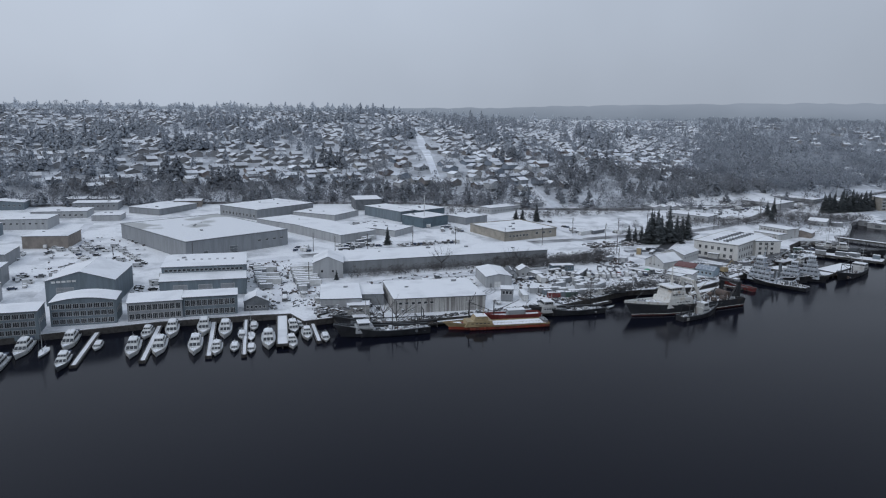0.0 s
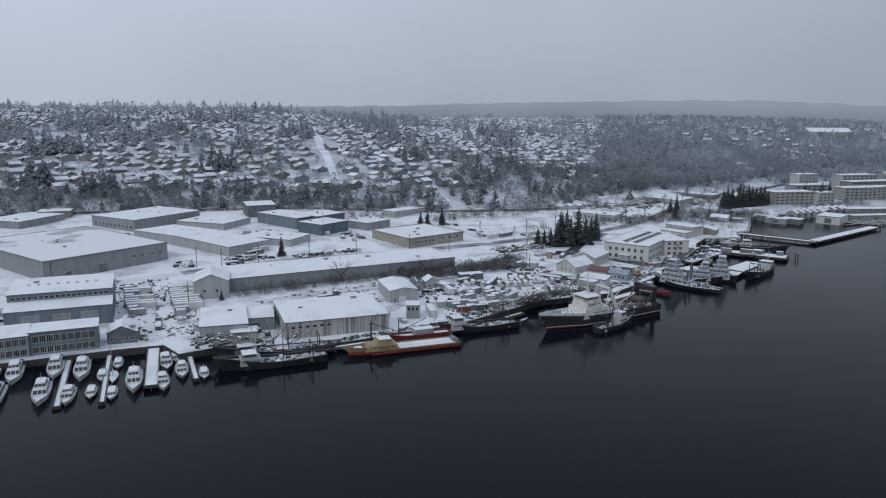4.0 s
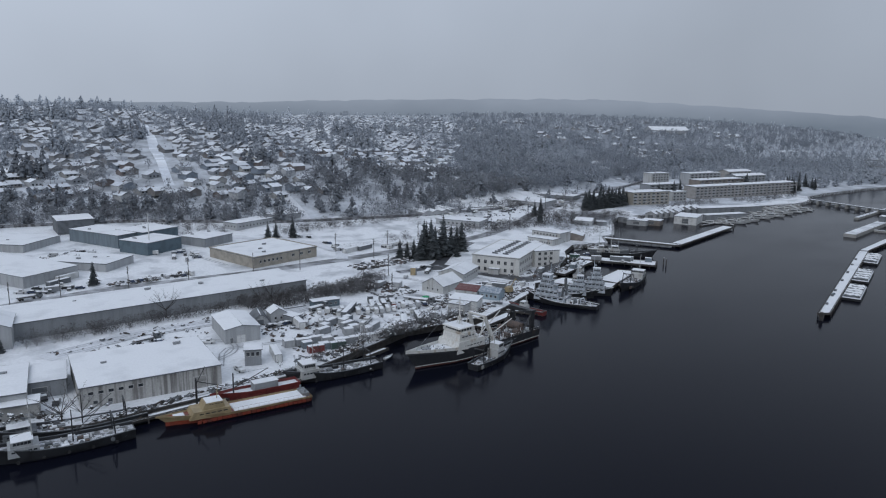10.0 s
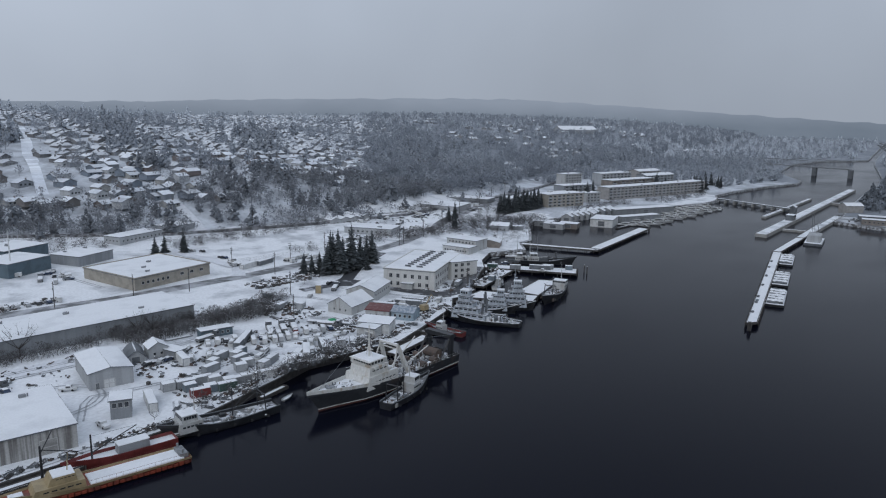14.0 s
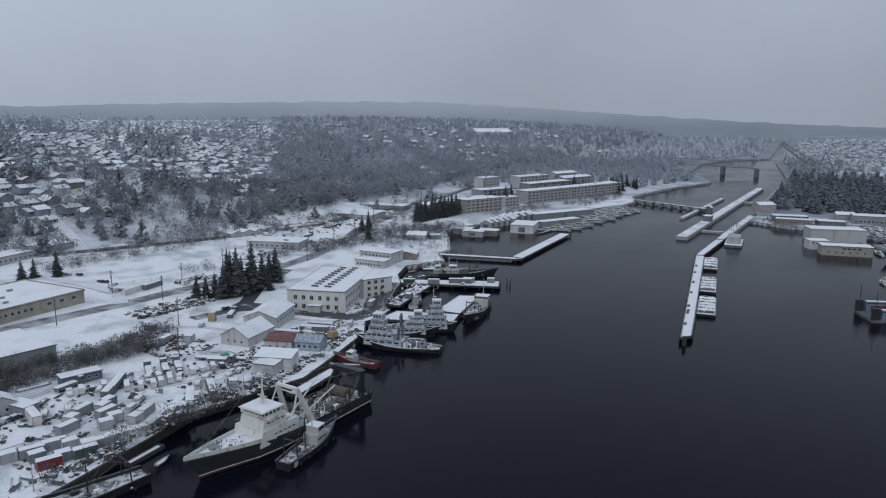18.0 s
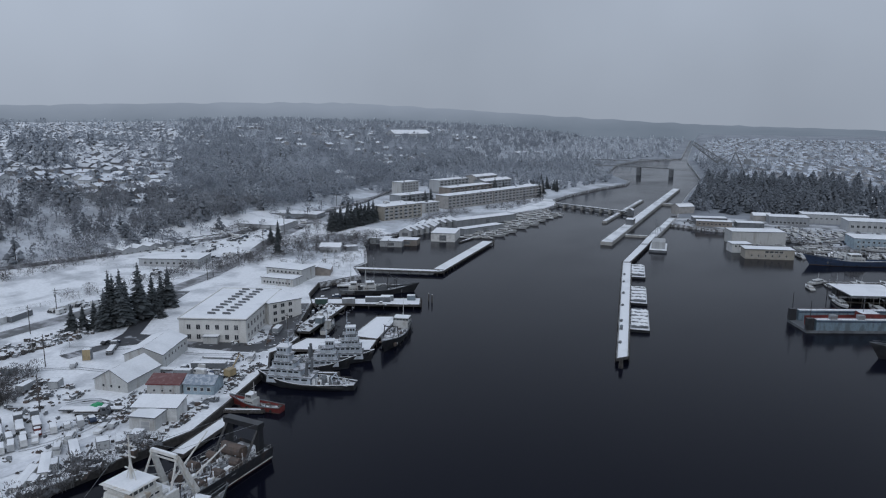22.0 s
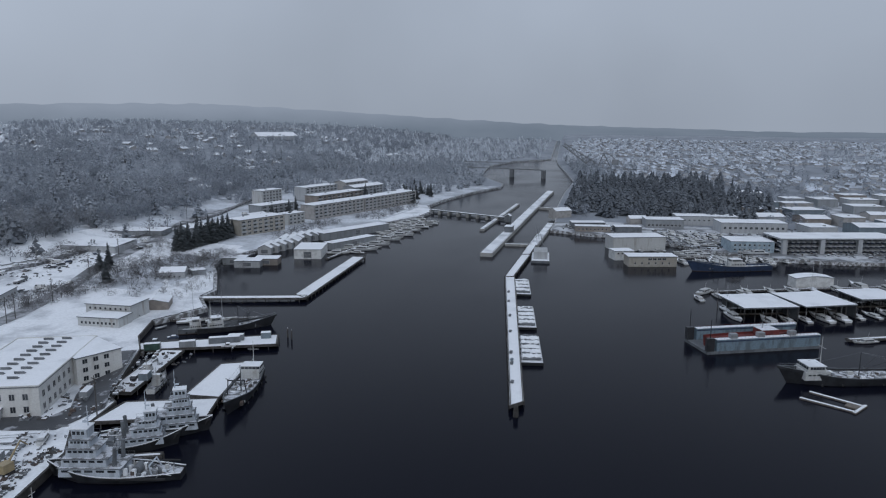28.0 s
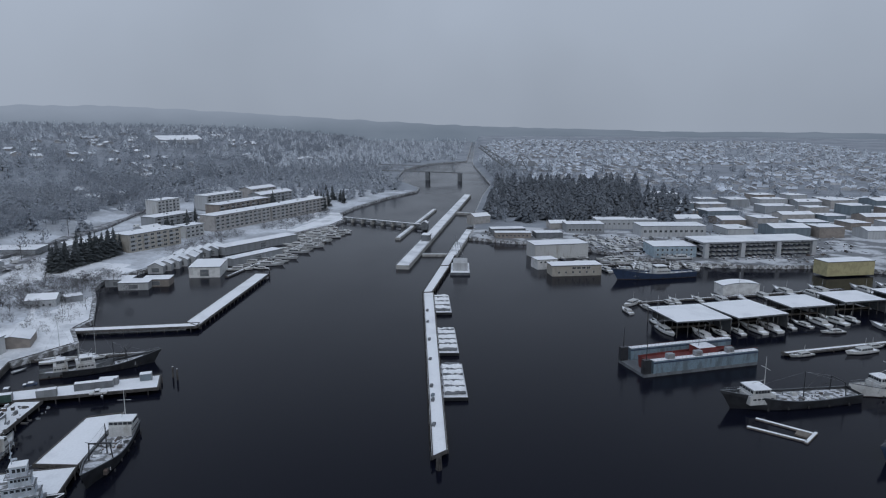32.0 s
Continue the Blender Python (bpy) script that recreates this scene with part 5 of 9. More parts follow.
def lock_wall(name, label, a, b, w, top, category="lock wall"):
    k = Kit().prism(strip(a, b, w), -4, top)
    L = solid(name, k, CONCRETE, label, category)
    q = strip(a, b, w - 0.8)
    part("snow", Kit().prism(q, top, top + 0.18), SNOW, L, "snow on the wall")
    d = Vector((b[0] - a[0], b[1] - a[1]))
    n = int(d.length / 9)
    for s in (-1, 1):
        o = Vector((-d.y, d.x)).normalized() * (w / 2 - 0.2) * s
        k = Kit()
        p, q = Vector(a) + o, Vector(b) + o
        k.rod((p.x, p.y, top + 1.05), (q.x, q.y, top + 1.05), 0.06, n=4)
        for i in range(n):
            p = Vector(a) + d * (i + 0.5) / n + o
            k.rod((p.x, p.y, top), (p.x, p.y, top + 1.05), 0.06, n=4)
        part("handrail", k, STEEL, L)
    return L


lock_wall("lock_wall_middle", "concrete middle wall of the locks under snow", (645, 243.5), (1075, 272.5), 8.5, 2.6)
lock_wall("lock_wall_small", "low concrete guide wall beside the small lock", (752, 275), (935, 284), 4, 1.8)
lock_wall("lock_wall_north", "concrete northern wall of the large lock", (688, 219.5), (800, 226), 6, 2.4)
lock_wall("lock_gate", "closed steel lock gate with snowy walkway", (694, 222), (690, 241), 2.5, 1.6, "gate")
lock_wall("lock_gate_far", "far closed lock gate with snowy walkway", (905, 236), (912, 258), 2.5, 2.2, "gate")


def spillway():
    T = thing("spillway_dam", pose(842, 350, 0), "low dam with a footbridge on many piers", "dam")
    d = Vector((811 - 842, 266 - 350))
    n = 8
    t = d.normalized()
    a = math.degrees(math.atan2(d.y, d.x))
    part("walkway", Kit().box(0, -1.6, 3.2, d.length, 1.6, 4.0), DGREY, T, at=pose(0, 0, 0, rz=a))
    part("snow", Kit().slab(0, -1.4, 4.0, d.length, 1.4, 4.15), SNOW, T, at=pose(0, 0, 0, rz=a))
    for i in range(n + 1):
        part("pier", Kit().box(-0.9, -3, -4, 0.9, 3, 3.2), CONCRETE, T, at=pose(*(t * d.length * i / n).to_tuple(), 0, rz=a))
    for i in range(n):
        part("gate_panel", Kit().box(1, -0.3, -4, d.length / n - 1, 0.3, 1.4), DGREY, T, at=pose(*(t * d.length * i / n).to_tuple(), 0, rz=a))
    for s in (-1.5, 1.5):
        part("handrail", Kit().box(0, s - 0.05, 5.0, d.length, s + 0.05, 5.1), STEEL, T, at=pose(0, 0, 0, rz=a))


spillway()
building("lock_house", "little control house on the lock wall", "cabin", (735, 246), (746, 246.8), 6, 4.5, DGREY, "flat", z=2.6, rows=(("f", 1.4, 1.2, 1.4, 4, 0.5, 10.5, 0),), seed=61)
building("lock_house", "small dark house between the locks", "cabin", (800, 262), (808, 262.6), 5, 4, DGREY, "hip", z=2.6, rise=1.5, seed=62)


def truss(k, a, b, w, h, n, z):
    """Two braced girders side by side with a deck between them."""
    a, b = Vector((*a, z)), Vector((*b, z))
    d = (b - a) / n
    s = Vector((-d.y, d.x, 0)).normalized() * w / 2
    for o in (s, -s):
        for i in range(n):
            p, q = a + d * i + o, a + d * (i + 1) + o
            up = Vector((0, 0, h))
            k.rod(p, q, 0.45, n=4)
            k.rod(p + up, q + up, 0.4, n=4)
            k.rod(p, p + up, 0.25, n=4)
            k.rod(p if i % 2 else p + up, q + up if i % 2 else q, 0.3, n=4)
    k.prism([(a + s).to_tuple()[:2], (b + s).to_tuple()[:2], (b - s).to_tuple()[:2], (a - s).to_tuple()[:2]], z - 0.8, z)


def rail_bridge():
    T = thing("railway_bridge", pose(0, 0, 0), "steel railway bridge with its bascule span raised", "bridge")
    k = Kit()
    truss(k, (1318, 455), (1300, 372), 8, 9, 8, 13)
    part("approach_span", k, STEEL, T)
    k = Kit()
    truss(k, (1300, 372), (1291, 322), 8, 12, 6, 13)
    part("main_span", k, STEEL, T)
    for x, y in ((1318, 455), (1300, 372), (1291, 320), (1361, 250)):
        part("pier", Kit().box(x - 4, y - 3, -4, x + 4, y + 3, 12.2 if y > 300 else 9), DGREY, T)
    k = Kit()
    base = Vector((1361, 250, 11))
    tip = Vector((1352, 301, 49))
    d = (tip - base) / 8
    for o in (Vector((4, 0, 0)), Vector((-4, 0, 0))):
        for i in range(8):
            p, q = base + d * i + o, base + d * (i + 1) + o
            nrm = Vector((0, -6.5, 7.5)) * (1 - 0.07 * i)
            n2 = Vector((0, -6.5, 7.5)) * (1 - 0.07 * (i + 1))
            k.rod(p, q, 0.6, n=4)
            k.rod(p + nrm, q + n2, 0.5, n=4)
            k.rod(p, p + nrm, 0.35, n=4)
            k.rod(p, q + n2, 0.4, n=4)
    part("raised_leaf", k, STEEL, T)
    k = Kit()
    for o in (4, -4):
        k.rod((1360 + o, 246, 10), (1358 + o, 236, 38), 0.7, n=4)
        k.rod((1360 + o, 222, 10), (1358 + o, 236, 38), 0.6, n=4)
        k.rod((1358 + o, 236, 38), (1356 + o, 264, 22), 0.5, n=4)
        k.rod((1358 + o, 236, 38), (1358 + o, 224, 34), 0.5, n=4)
        k.rod((1358 + o, 224, 34), (1358 + o, 214, 24), 0.5, n=4)
        for i in range(4):
            k.rod((1360 + o, 244 - 2.4 * i, 14 + 6.5 * i), (1360 + o, 225 + 3 * i, 14 + 6.5 * i), 0.3, n=4)
    k.box(1352, 212, 20, 1364, 222, 28)
    part("counterweight_tower", k, STEEL, T)


rail_bridge()

# ---- boats ----


def hull(L, B, bow, mid, stern, bul=0.5, draft=1.2, full=0.5, p=2.2, transom=0.8, rake=0.09, boot=0.35, deck_mat=None):
    """Topsides (0), antifouling (1) and deck (2); bow towards +x, waterline at z 0."""
    k = Kit()
    N = 13
    rings, sheer = [], []
    for i in range(N):
        u = i / (N - 1)
        b = B / 2 * (1 - max(0, (u - full) / (1 - full)) ** p) if u > full else B / 2 * (transom + (1 - transom) * min(1, u / (full * 0.7)))
        b = max(b, 0.06)
        h = mid + (bow - mid) * max(0, (u - 0.45) / 0.55) ** 1.8 + (stern - mid) * max(0, (0.4 - u) / 0.4) ** 1.5
        x = -L / 2 + L * u
        xr = x + (L * rake if u == 1 else L * rake * max(0, (u - 0.8) / 0.2) * 0.8)
        bw = b * (0.9 if u < 0.75 else 0.9 - 0.45 * (u - 0.75) / 0.25)
        rings.append([(x - L * 0.02 * (u > 0.9), 0, -draft), (x, bw * 0.75, -draft * 0.7), (x, bw, boot), (xr, b, h), (xr, b - 0.14, h), (xr, max(b - 0.16, 0.0), h - bul)])
        sheer.append((xr, b, h))
    n = 6
    for s in (1, -1):
        pts = [(q[0], q[1] * s, q[2]) for r in rings for q in r]
        for j in range(5):
            k.use(1 if j < 2 else 0)
            fs = [(i * n + j, (i + 1) * n + j, (i + 1) * n + j + 1, i * n + j + 1) for i in range(N - 1)]
            k.faces(pts, [f if s > 0 else f[::-1] for f in fs])
    r = rings[0]
    k.use(0).poly([(q[0], q[1], q[2]) for q in r[:4]] + [(q[0], -q[1], q[2]) for q in r[3:0:-1]])
    dk = Kit()
    dp = [(q[5][0], q[5][1], q[5][2]) for q in rings] + [(q[5][0], -q[5][1], q[5][2]) for q in rings]
    dk.faces(dp, [(i, i + N, i + N + 1, i + 1) for i in range(N - 1)])
    return k, dk


def sheer_line(T, L, B, bow, mid, stern, full, p, transom, rake, cap=None):
    """A snowy rubbing strake along the top of the bulwark."""
    for s in (-1, 1):
        k = Kit()
        rings = []
        for i in range(13):
            u = i / 12
            b = B / 2 * (1 - max(0, (u - full) / (1 - full)) ** p) if u > full else B / 2 * (transom + (1 - transom) * min(1, u / (full * 0.7)))
            h = mid + (bow - mid) * max(0, (u - 0.45) / 0.55) ** 1.8 + (stern - mid) * max(0, (0.4 - u) / 0.4) ** 1.5
            x = -L / 2 + L * u
            x += L * rake if u == 1 else L * rake * max(0, (u - 0.8) / 0.2) * 0.8
            q = (x, s * max(b - 0.08, 0.05), h + 0.04)
            rings.append([(q[0], q[1] + e, q[2] + f) for e, f in ((-0.13, -0.1), (0.13, -0.1), (0.13, 0.1), (-0.13, 0.1))])
        k.loft(rings)
        part("rail_cap", k, cap or OFFWHITE, T)


def tier(k, x0, x1, w, z0, z1, fr=0.0, af=0.0, tw=0.0):
    """A deckhouse with leaning front and back."""
    h = z1 - z0
    a = w / 2
    b = a - tw
    k.faces([(x0, -a, z0), (x1, -a, z0), (x1, a, z0), (x0, a, z0), (x0 + af * h, -b, z1), (x1 - fr * h, -b, z1), (x1 - fr * h, b, z1), (x0 + af * h, b, z1)],
            [(0, 3, 2, 1), (4, 5, 6, 7), (0, 1, 5, 4), (1, 2, 6, 5), (2, 3, 7, 6), (3, 0, 4, 7)])


def pane_row(k, x0, x1, w, z0, z1, n, front=True, fx=None):
    for i in range(n):
        a = x0 + (x1 - x0) * (i + 0.15) / n
        b = x0 + (x1 - x0) * (i + 0.85) / n
        for s in (-1, 1):
            k.box(a, s * w / 2 - 0.03, z0, b, s * w / 2 + 0.03, z1)
    if front:
        m = max(2, int(w / 1.1))
        for i in range(m):
            a = -w / 2 + w * (i + 0.15) / m
            k.box((fx or x1) - 0.04, a, z0, (fx or x1) + 0.05, a + w * 0.7 / m, z1)


def railing(k, pts, h=0.9):
    for p, q in zip(pts, pts[1:]):
        p, q = Vector(p), Vector(q)
        k.rod(p + Vector((0, 0, h)), q + Vector((0, 0, h)), 0.03, n=3)
        m = max(1, int((q - p).length / 1.5))
        for i in range(m):
            r = p.lerp(q, i / m)
            k.rod(r, r + Vector((0, 0, h)), 0.025, n=3)


def tier_glass(k, x0, x1, w, z0, z1, fr, af, tw, lo, hi, n, front=3, t0=0.06, t1=0.9):
    """Panes lying in the leaning walls of a deckhouse; lo, hi: fractions of its height."""
    h = z1 - z0

    def corner(u, s, f):
        a, b = x0 + af * h * f, x1 - fr * h * f
        return (a + (b - a) * u, s * (w / 2 - tw * f + 0.035), z0 + h * f)
    for s in (-1, 1):
        for i in range(n):
            u0, u1 = t0 + (t1 - t0) * (i + 0.06) / n, t0 + (t1 - t0) * (i + 0.94) / n
            k.poly([corner(u0, s, lo), corner(u1, s, lo), corner(u1, s, hi), corner(u0, s, hi)])
    for i in range(front):
        v0, v1 = -1 + 2 * (i + 0.07) / front, -1 + 2 * (i + 0.93) / front
        k.poly([(x1 - fr * h * f + 0.05, v * (w / 2 - tw * f), z0 + h * f) for v, f in ((v0, lo), (v1, lo), (v1, hi), (v0, hi))])


def yacht(L, B, label, hull_mat=None, fly=True, group="yachts in the marina"):
    T = thing("motor_yacht", pose(0, 0, -60), label, "boat", group)
    h, d = hull(L, B, L * 0.13, L * 0.085, L * 0.075, bul=0.35, draft=0.9, full=0.45, p=2.4, transom=0.88, rake=0.07)
    part("hull", h, [hull_mat or WHITE, BLACK], T)
    part("deck", d, SNOW_ROOF, T, "snow-covered deck")
    z = L * 0.06
    g = Kit()
    q = (-L * 0.34, L * 0.24, B * 0.74, z, z + L * 0.11, 1.1, 0.1, 0.14)
    k = Kit()
    tier(k, *q)
    part("cabin", k, WHITE, T)
    tier_glass(g, *q, 0.42, 0.86, 4)
    for i in range(4):  # portholes along the topsides
        for s in (-1, 1):
            x = L * (-0.2 + 0.12 * i)
            g.poly([(x + e, s * (B / 2 + 0.02) * (0.99 if i < 3 else 0.93), L * 0.045 + f) for e, f in ((-0.45, 0), (0.45, 0), (0.45, 0.3), (-0.45, 0.3))])
    if fly:
        q = (-L * 0.22, L * 0.08, B * 0.6, z + L * 0.11, z + L * 0.175, 0.9, 0.1, 0.12)
        k = Kit()
        tier(k, *q)
        part("flybridge", k, WHITE, T)
        tier_glass(g, *q, 0.3, 0.85, 3)
        part("roof_snow", Kit().slab(-L * 0.22, -B * 0.25, z + L * 0.175, L * 0.02, B * 0.25, z + L * 0.186, 0.08), SNOW_ROOF, T)
    part("window_band", g, GLASS, T)
    part("roof_snow", Kit().slab(-L * 0.33, -B * 0.32, z + L * 0.11, (-L * 0.225 if fly else L * 0.10), B * 0.32, z + L * 0.121, 0.08), SNOW_ROOF, T)
    part("cockpit_canopy", Kit().slab(-L * 0.47, -B * 0.34, z + L * 0.085, -L * 0.345, B * 0.34, z + L * 0.1, 0.1).rod((-L * 0.46, -B * 0.32, z), (-L * 0.46, -B * 0.32, z + L * 0.085), 0.05, n=4).rod((-L * 0.46, B * 0.32, z), (-L * 0.46, B * 0.32, z + L * 0.085), 0.05, n=4), NAVY if fly else LGREY, T)
    k = Kit()
    k.rod((-L * 0.1, 0, z + L * 0.17 if fly else z + L * 0.1), (-L * 0.14, 0, z + L * 0.30), 0.07, 0.03, 5).box(-L * 0.13 - 0.1, -0.6, z + L * 0.22, -L * 0.13 + 0.1, 0.6, z + L * 0.225)
    part("mast", k, WHITE, T)
    k = Kit()
    railing(k, [(L * 0.15, B * 0.42, L * 0.09), (L * 0.35, B * 0.27, L * 0.115), (L * 0.5, 0, L * 0.13), (L * 0.35, -B * 0.27, L * 0.115), (L * 0.15, -B * 0.42, L * 0.09)])
    part("bow_rail", k, STEEL, T)
    return T


def sailboat(L, B, label, hm):
    T = thing("sailing_boat", pose(0, 0, -60), label, "boat", "sailing boats")
    h, d = hull(L, B, L * 0.11, L * 0.08, L * 0.085, bul=0.2, draft=0.8, full=0.35, p=1.9, transom=0.55, rake=0.1)
    part("hull", h, [hm, BLACK], T)
    part("deck", d, SNOW_ROOF, T, "snow-covered deck")
    k = Kit()
    tier(k, -L * 0.2, L * 0.18, B * 0.5, L * 0.06, L * 0.115, 1.0, 0.5, 0.2)
    part("cabin", k, SNOW_ROOF, T)
    part("mast", Kit().rod((L * 0.08, 0, L * 0.05), (L * 0.08, 0, L * 1.25), 0.12, 0.06, 6).box(L * 0.08 - 0.04, -B * 0.3, L * 0.7, L * 0.08 + 0.04, B * 0.3, L * 0.705), LGREY, T)
    part("boom", Kit().rod((L * 0.08, 0, L * 0.16), (-L * 0.36, 0, L * 0.155), 0.1).rod((L * 0.06, 0, L * 0.18), (-L * 0.34, 0, L * 0.175), 0.22, 0.12), SNOW_ROOF, T, "furled sail on the boom under snow")
    k = Kit()
    for e2 in ((L * 0.58, 0, L * 0.11), (-L * 0.48, 0, L * 0.085), (L * 0.08, B * 0.48, L * 0.07), (L * 0.08, -B * 0.48, L * 0.07)):
        k.rod((L * 0.08, 0, L * 1.22), e2, 0.02, n=3)
    part("rigging", k, STEEL, T)
    return T


DECK_SLUSH = mat("trodden_deck_snow", (0.58, 0.60, 0.64), 0.7, vary=0.3, scale=0.5, fine=2.5, second=(0.16, 0.165, 0.17), cut=(0.46, 0.56))


def fishing_boat(L, B, label, hm, house=0.72, hw=0.62, gantry=True, name="fishing_boat", house_mat=None, seed=0, tall=1.0, gear=16):
    """House: where the wheelhouse stands, from stern (0) to bow (1)."""
    rng = random.Random(seed)
    T = thing(name, pose(0, 0, -60), label, "boat")
    h, d = hull(L, B, L * 0.115 + 1.2, L * 0.045 + 0.9, L * 0.05 + 1.0, bul=0.9, draft=1.6, full=0.5, p=2.3, transom=0.72, rake=0.08)
    part("hull", h, [hm, BLACK if hm is BLACK else RUST], T)
    part("deck", d, DECK_SLUSH, T, "slushy working deck with trodden snow")
    sheer_line(T, L, B, L * 0.115 + 1.2, L * 0.045 + 0.9, L * 0.05 + 1.0, 0.5, 2.3, 0.72, 0.08, DGREY)
    z = L * 0.045 + 0.1
    hmn = house_mat or OFFWHITE
    x = -L / 2 + L * house
    ln = L * 0.2
    k = Kit()
    tier(k, x - ln / 2, x + ln / 2, B * 0.72, z, z + 3.0 * tall, 0.05, 0.0, 0.1)
    part("deckhouse", k, hmn, T)
    k = Kit()
    q = (x - ln * 0.3, x + ln * 0.4, B * hw, z + 3.0 * tall, z + 5.0 * tall, 0.12, 0.05, 0.1)
    tier(k, *q)
    part("wheelhouse", k, hmn, T)
    k = Kit()
    tier_glass(k, *q, 0.42, 0.88, 5, 5)
    pane_row(k, x - ln * 0.45, x + ln * 0.4, B * 0.72, z + 1.6 * tall, z + 2.1 * tall, 5, False)
    part("window_band", k, GLASS, T)
    part("roof_snow", Kit().slab(x - ln * 0.33, -B * hw * 0.5, z + 5.0 * tall, x + ln * 0.38, B * hw * 0.5, z + 5.18 * tall, 0.1), SNOW_ROOF, T)
    k = Kit()
    k.rod((x - ln * 0.3, 0, z + 5 * tall), (x - ln * 0.3, 0, z + 5 * tall + L * 0.22), 0.16, 0.06, 6)
    k.box(x - ln * 0.3 - 0.08, -B * 0.22, z + 5 * tall + L * 0.13, x - ln * 0.3 + 0.08, B * 0.22, z + 5 * tall + L * 0.133)
    k.rod((x - ln * 0.3, 0, z + 7 * tall), (x + ln * 0.2, 0, z + 6 * tall), 0.06)
    part("mast", k, OFFWHITE, T)
    if gantry:
        k = Kit()
        gx = -L * 0.5 + L * 0.14 if house > 0.5 else L * 0.18
        for s in (-1, 1):
            k.rod((gx, s * B * 0.36, z - 0.4), (gx + 0.3, s * B * 0.3, z + 5.5), 0.22, 0.18, 5)
        k.rod((gx + 0.3, -B * 0.32, z + 5.5), (gx + 0.3, B * 0.32, z + 5.5), 0.22, n=5)
        part("gantry", k, BLACK if hm is BLACK else STEEL, T)
        k = Kit()
        mid = -L * 0.08 if house > 0.5 else L * 0.05
        k.rod((mid, 0, z), (mid, 0, z + 9), 0.2, 0.12, 6)
        for s in (-1, 1):
            k.rod((mid, 0.2 * s, z + 2), (mid + L * 0.2 * (-1 if house > 0.5 else 1), s * B * 0.3, z + 7), 0.12, 0.08, 5)
        part("boom", k, BLACK if hm is BLACK else STEEL, T)
        k = Kit()
        for e2 in ((gx, B * 0.3, z + 5.5), (gx, -B * 0.3, z + 5.5), (L * 0.5, 0, L * 0.11)):
            k.rod((mid, 0, z + 8.8), e2, 0.03, n=3)
        part("rigging", k, STEEL, T)
    lo, hi = (-L * 0.44, x - ln * 0.6) if house > 0.5 else (x + ln * 0.6, L * 0.34)
    cols = (DGREY, STEEL, RUST, SNOW_ROOF, BLACK, TIMBER, OFFWHITE)
    for i in range(gear):
        gx, gy, s = rng.uniform(lo, hi), rng.uniform(-0.36, 0.36) * B, rng.uniform(0.25, 0.95)
        kk = Kit()
        if i % 3 == 0:
            kk.rod((gx, gy - s, z + s * 0.6 - 0.6), (gx, gy + s, z + s * 0.6 - 0.6), s * 0.7, n=8)
        else:
            kk.slab(gx - s, gy - s * 0.7, z - 0.8, gx + s, gy + s * 0.7, z + s * rng.uniform(0.3, 1.1), 0.1)
        part("deck_gear", kk, rng.choice(cols), T)
    litter(T, lo, hi, B * 0.78, z - 0.75, int(L * 3), seed)
    k = Kit()
    railing(k, [(L * 0.2, B * 0.47, L * 0.06 + 1), (L * 0.4, B * 0.28, L * 0.09 + 1), (L * 0.56, 0, L * 0.115 + 1.2), (L * 0.4, -B * 0.28, L * 0.09 + 1), (L * 0.2, -B * 0.47, L * 0.06 + 1)], 0.8)
    part("bow_rail", k, STEEL, T)
    tyre = Kit().rod((0, -0.13, 0), (0, 0.13, 0), 0.45, n=8).mesh("tyre_fender", RUBBER)
    for i in range(5):
        for s in (-1, 1):
            part("tyre_fender", tyre, None, T, at=pose(L * (-0.36 + 0.16 * i), s * (B / 2 + 0.15), 0.9))
    return T


def litter(T, x0, x1, w, z, n, seed):
    """Ropes, floats, fish boxes and pipes strewn on a deck, too small to lift one by one."""
    rng = random.Random(seed)
    k = Kit()
    for i in range(n):
        x, y, s = rng.uniform(x0, x1), rng.uniform(-w / 2, w / 2), rng.uniform(0.15, 0.5)
        k.use(rng.choice((0, 0, 1, 2, 3, 3)))
        if i % 3 == 0:
            k.rod((x - s * 2.5, y, z + s), (x + s * 2.5, y + rng.uniform(-s, s), z + s * rng.uniform(0.6, 2.5)), 0.09, n=4)
        elif i % 3 == 1:
            k.rod((x, y, z), (x, y, z + s * rng.uniform(1.5, 4)), s * 0.4, n=5)
        else:
            k.slab(x - s, y - s * 0.7, z, x + s, y + s * 0.7, z + s * rng.uniform(0.8, 2.4), 0.06)
    k.k = 0
    ob = part("deck_litter", k, [DGREY, RUST, OFFWHITE, SNOW_ROOF], T, "small deck gear under snow")
    ob["kind"] = "stuff"


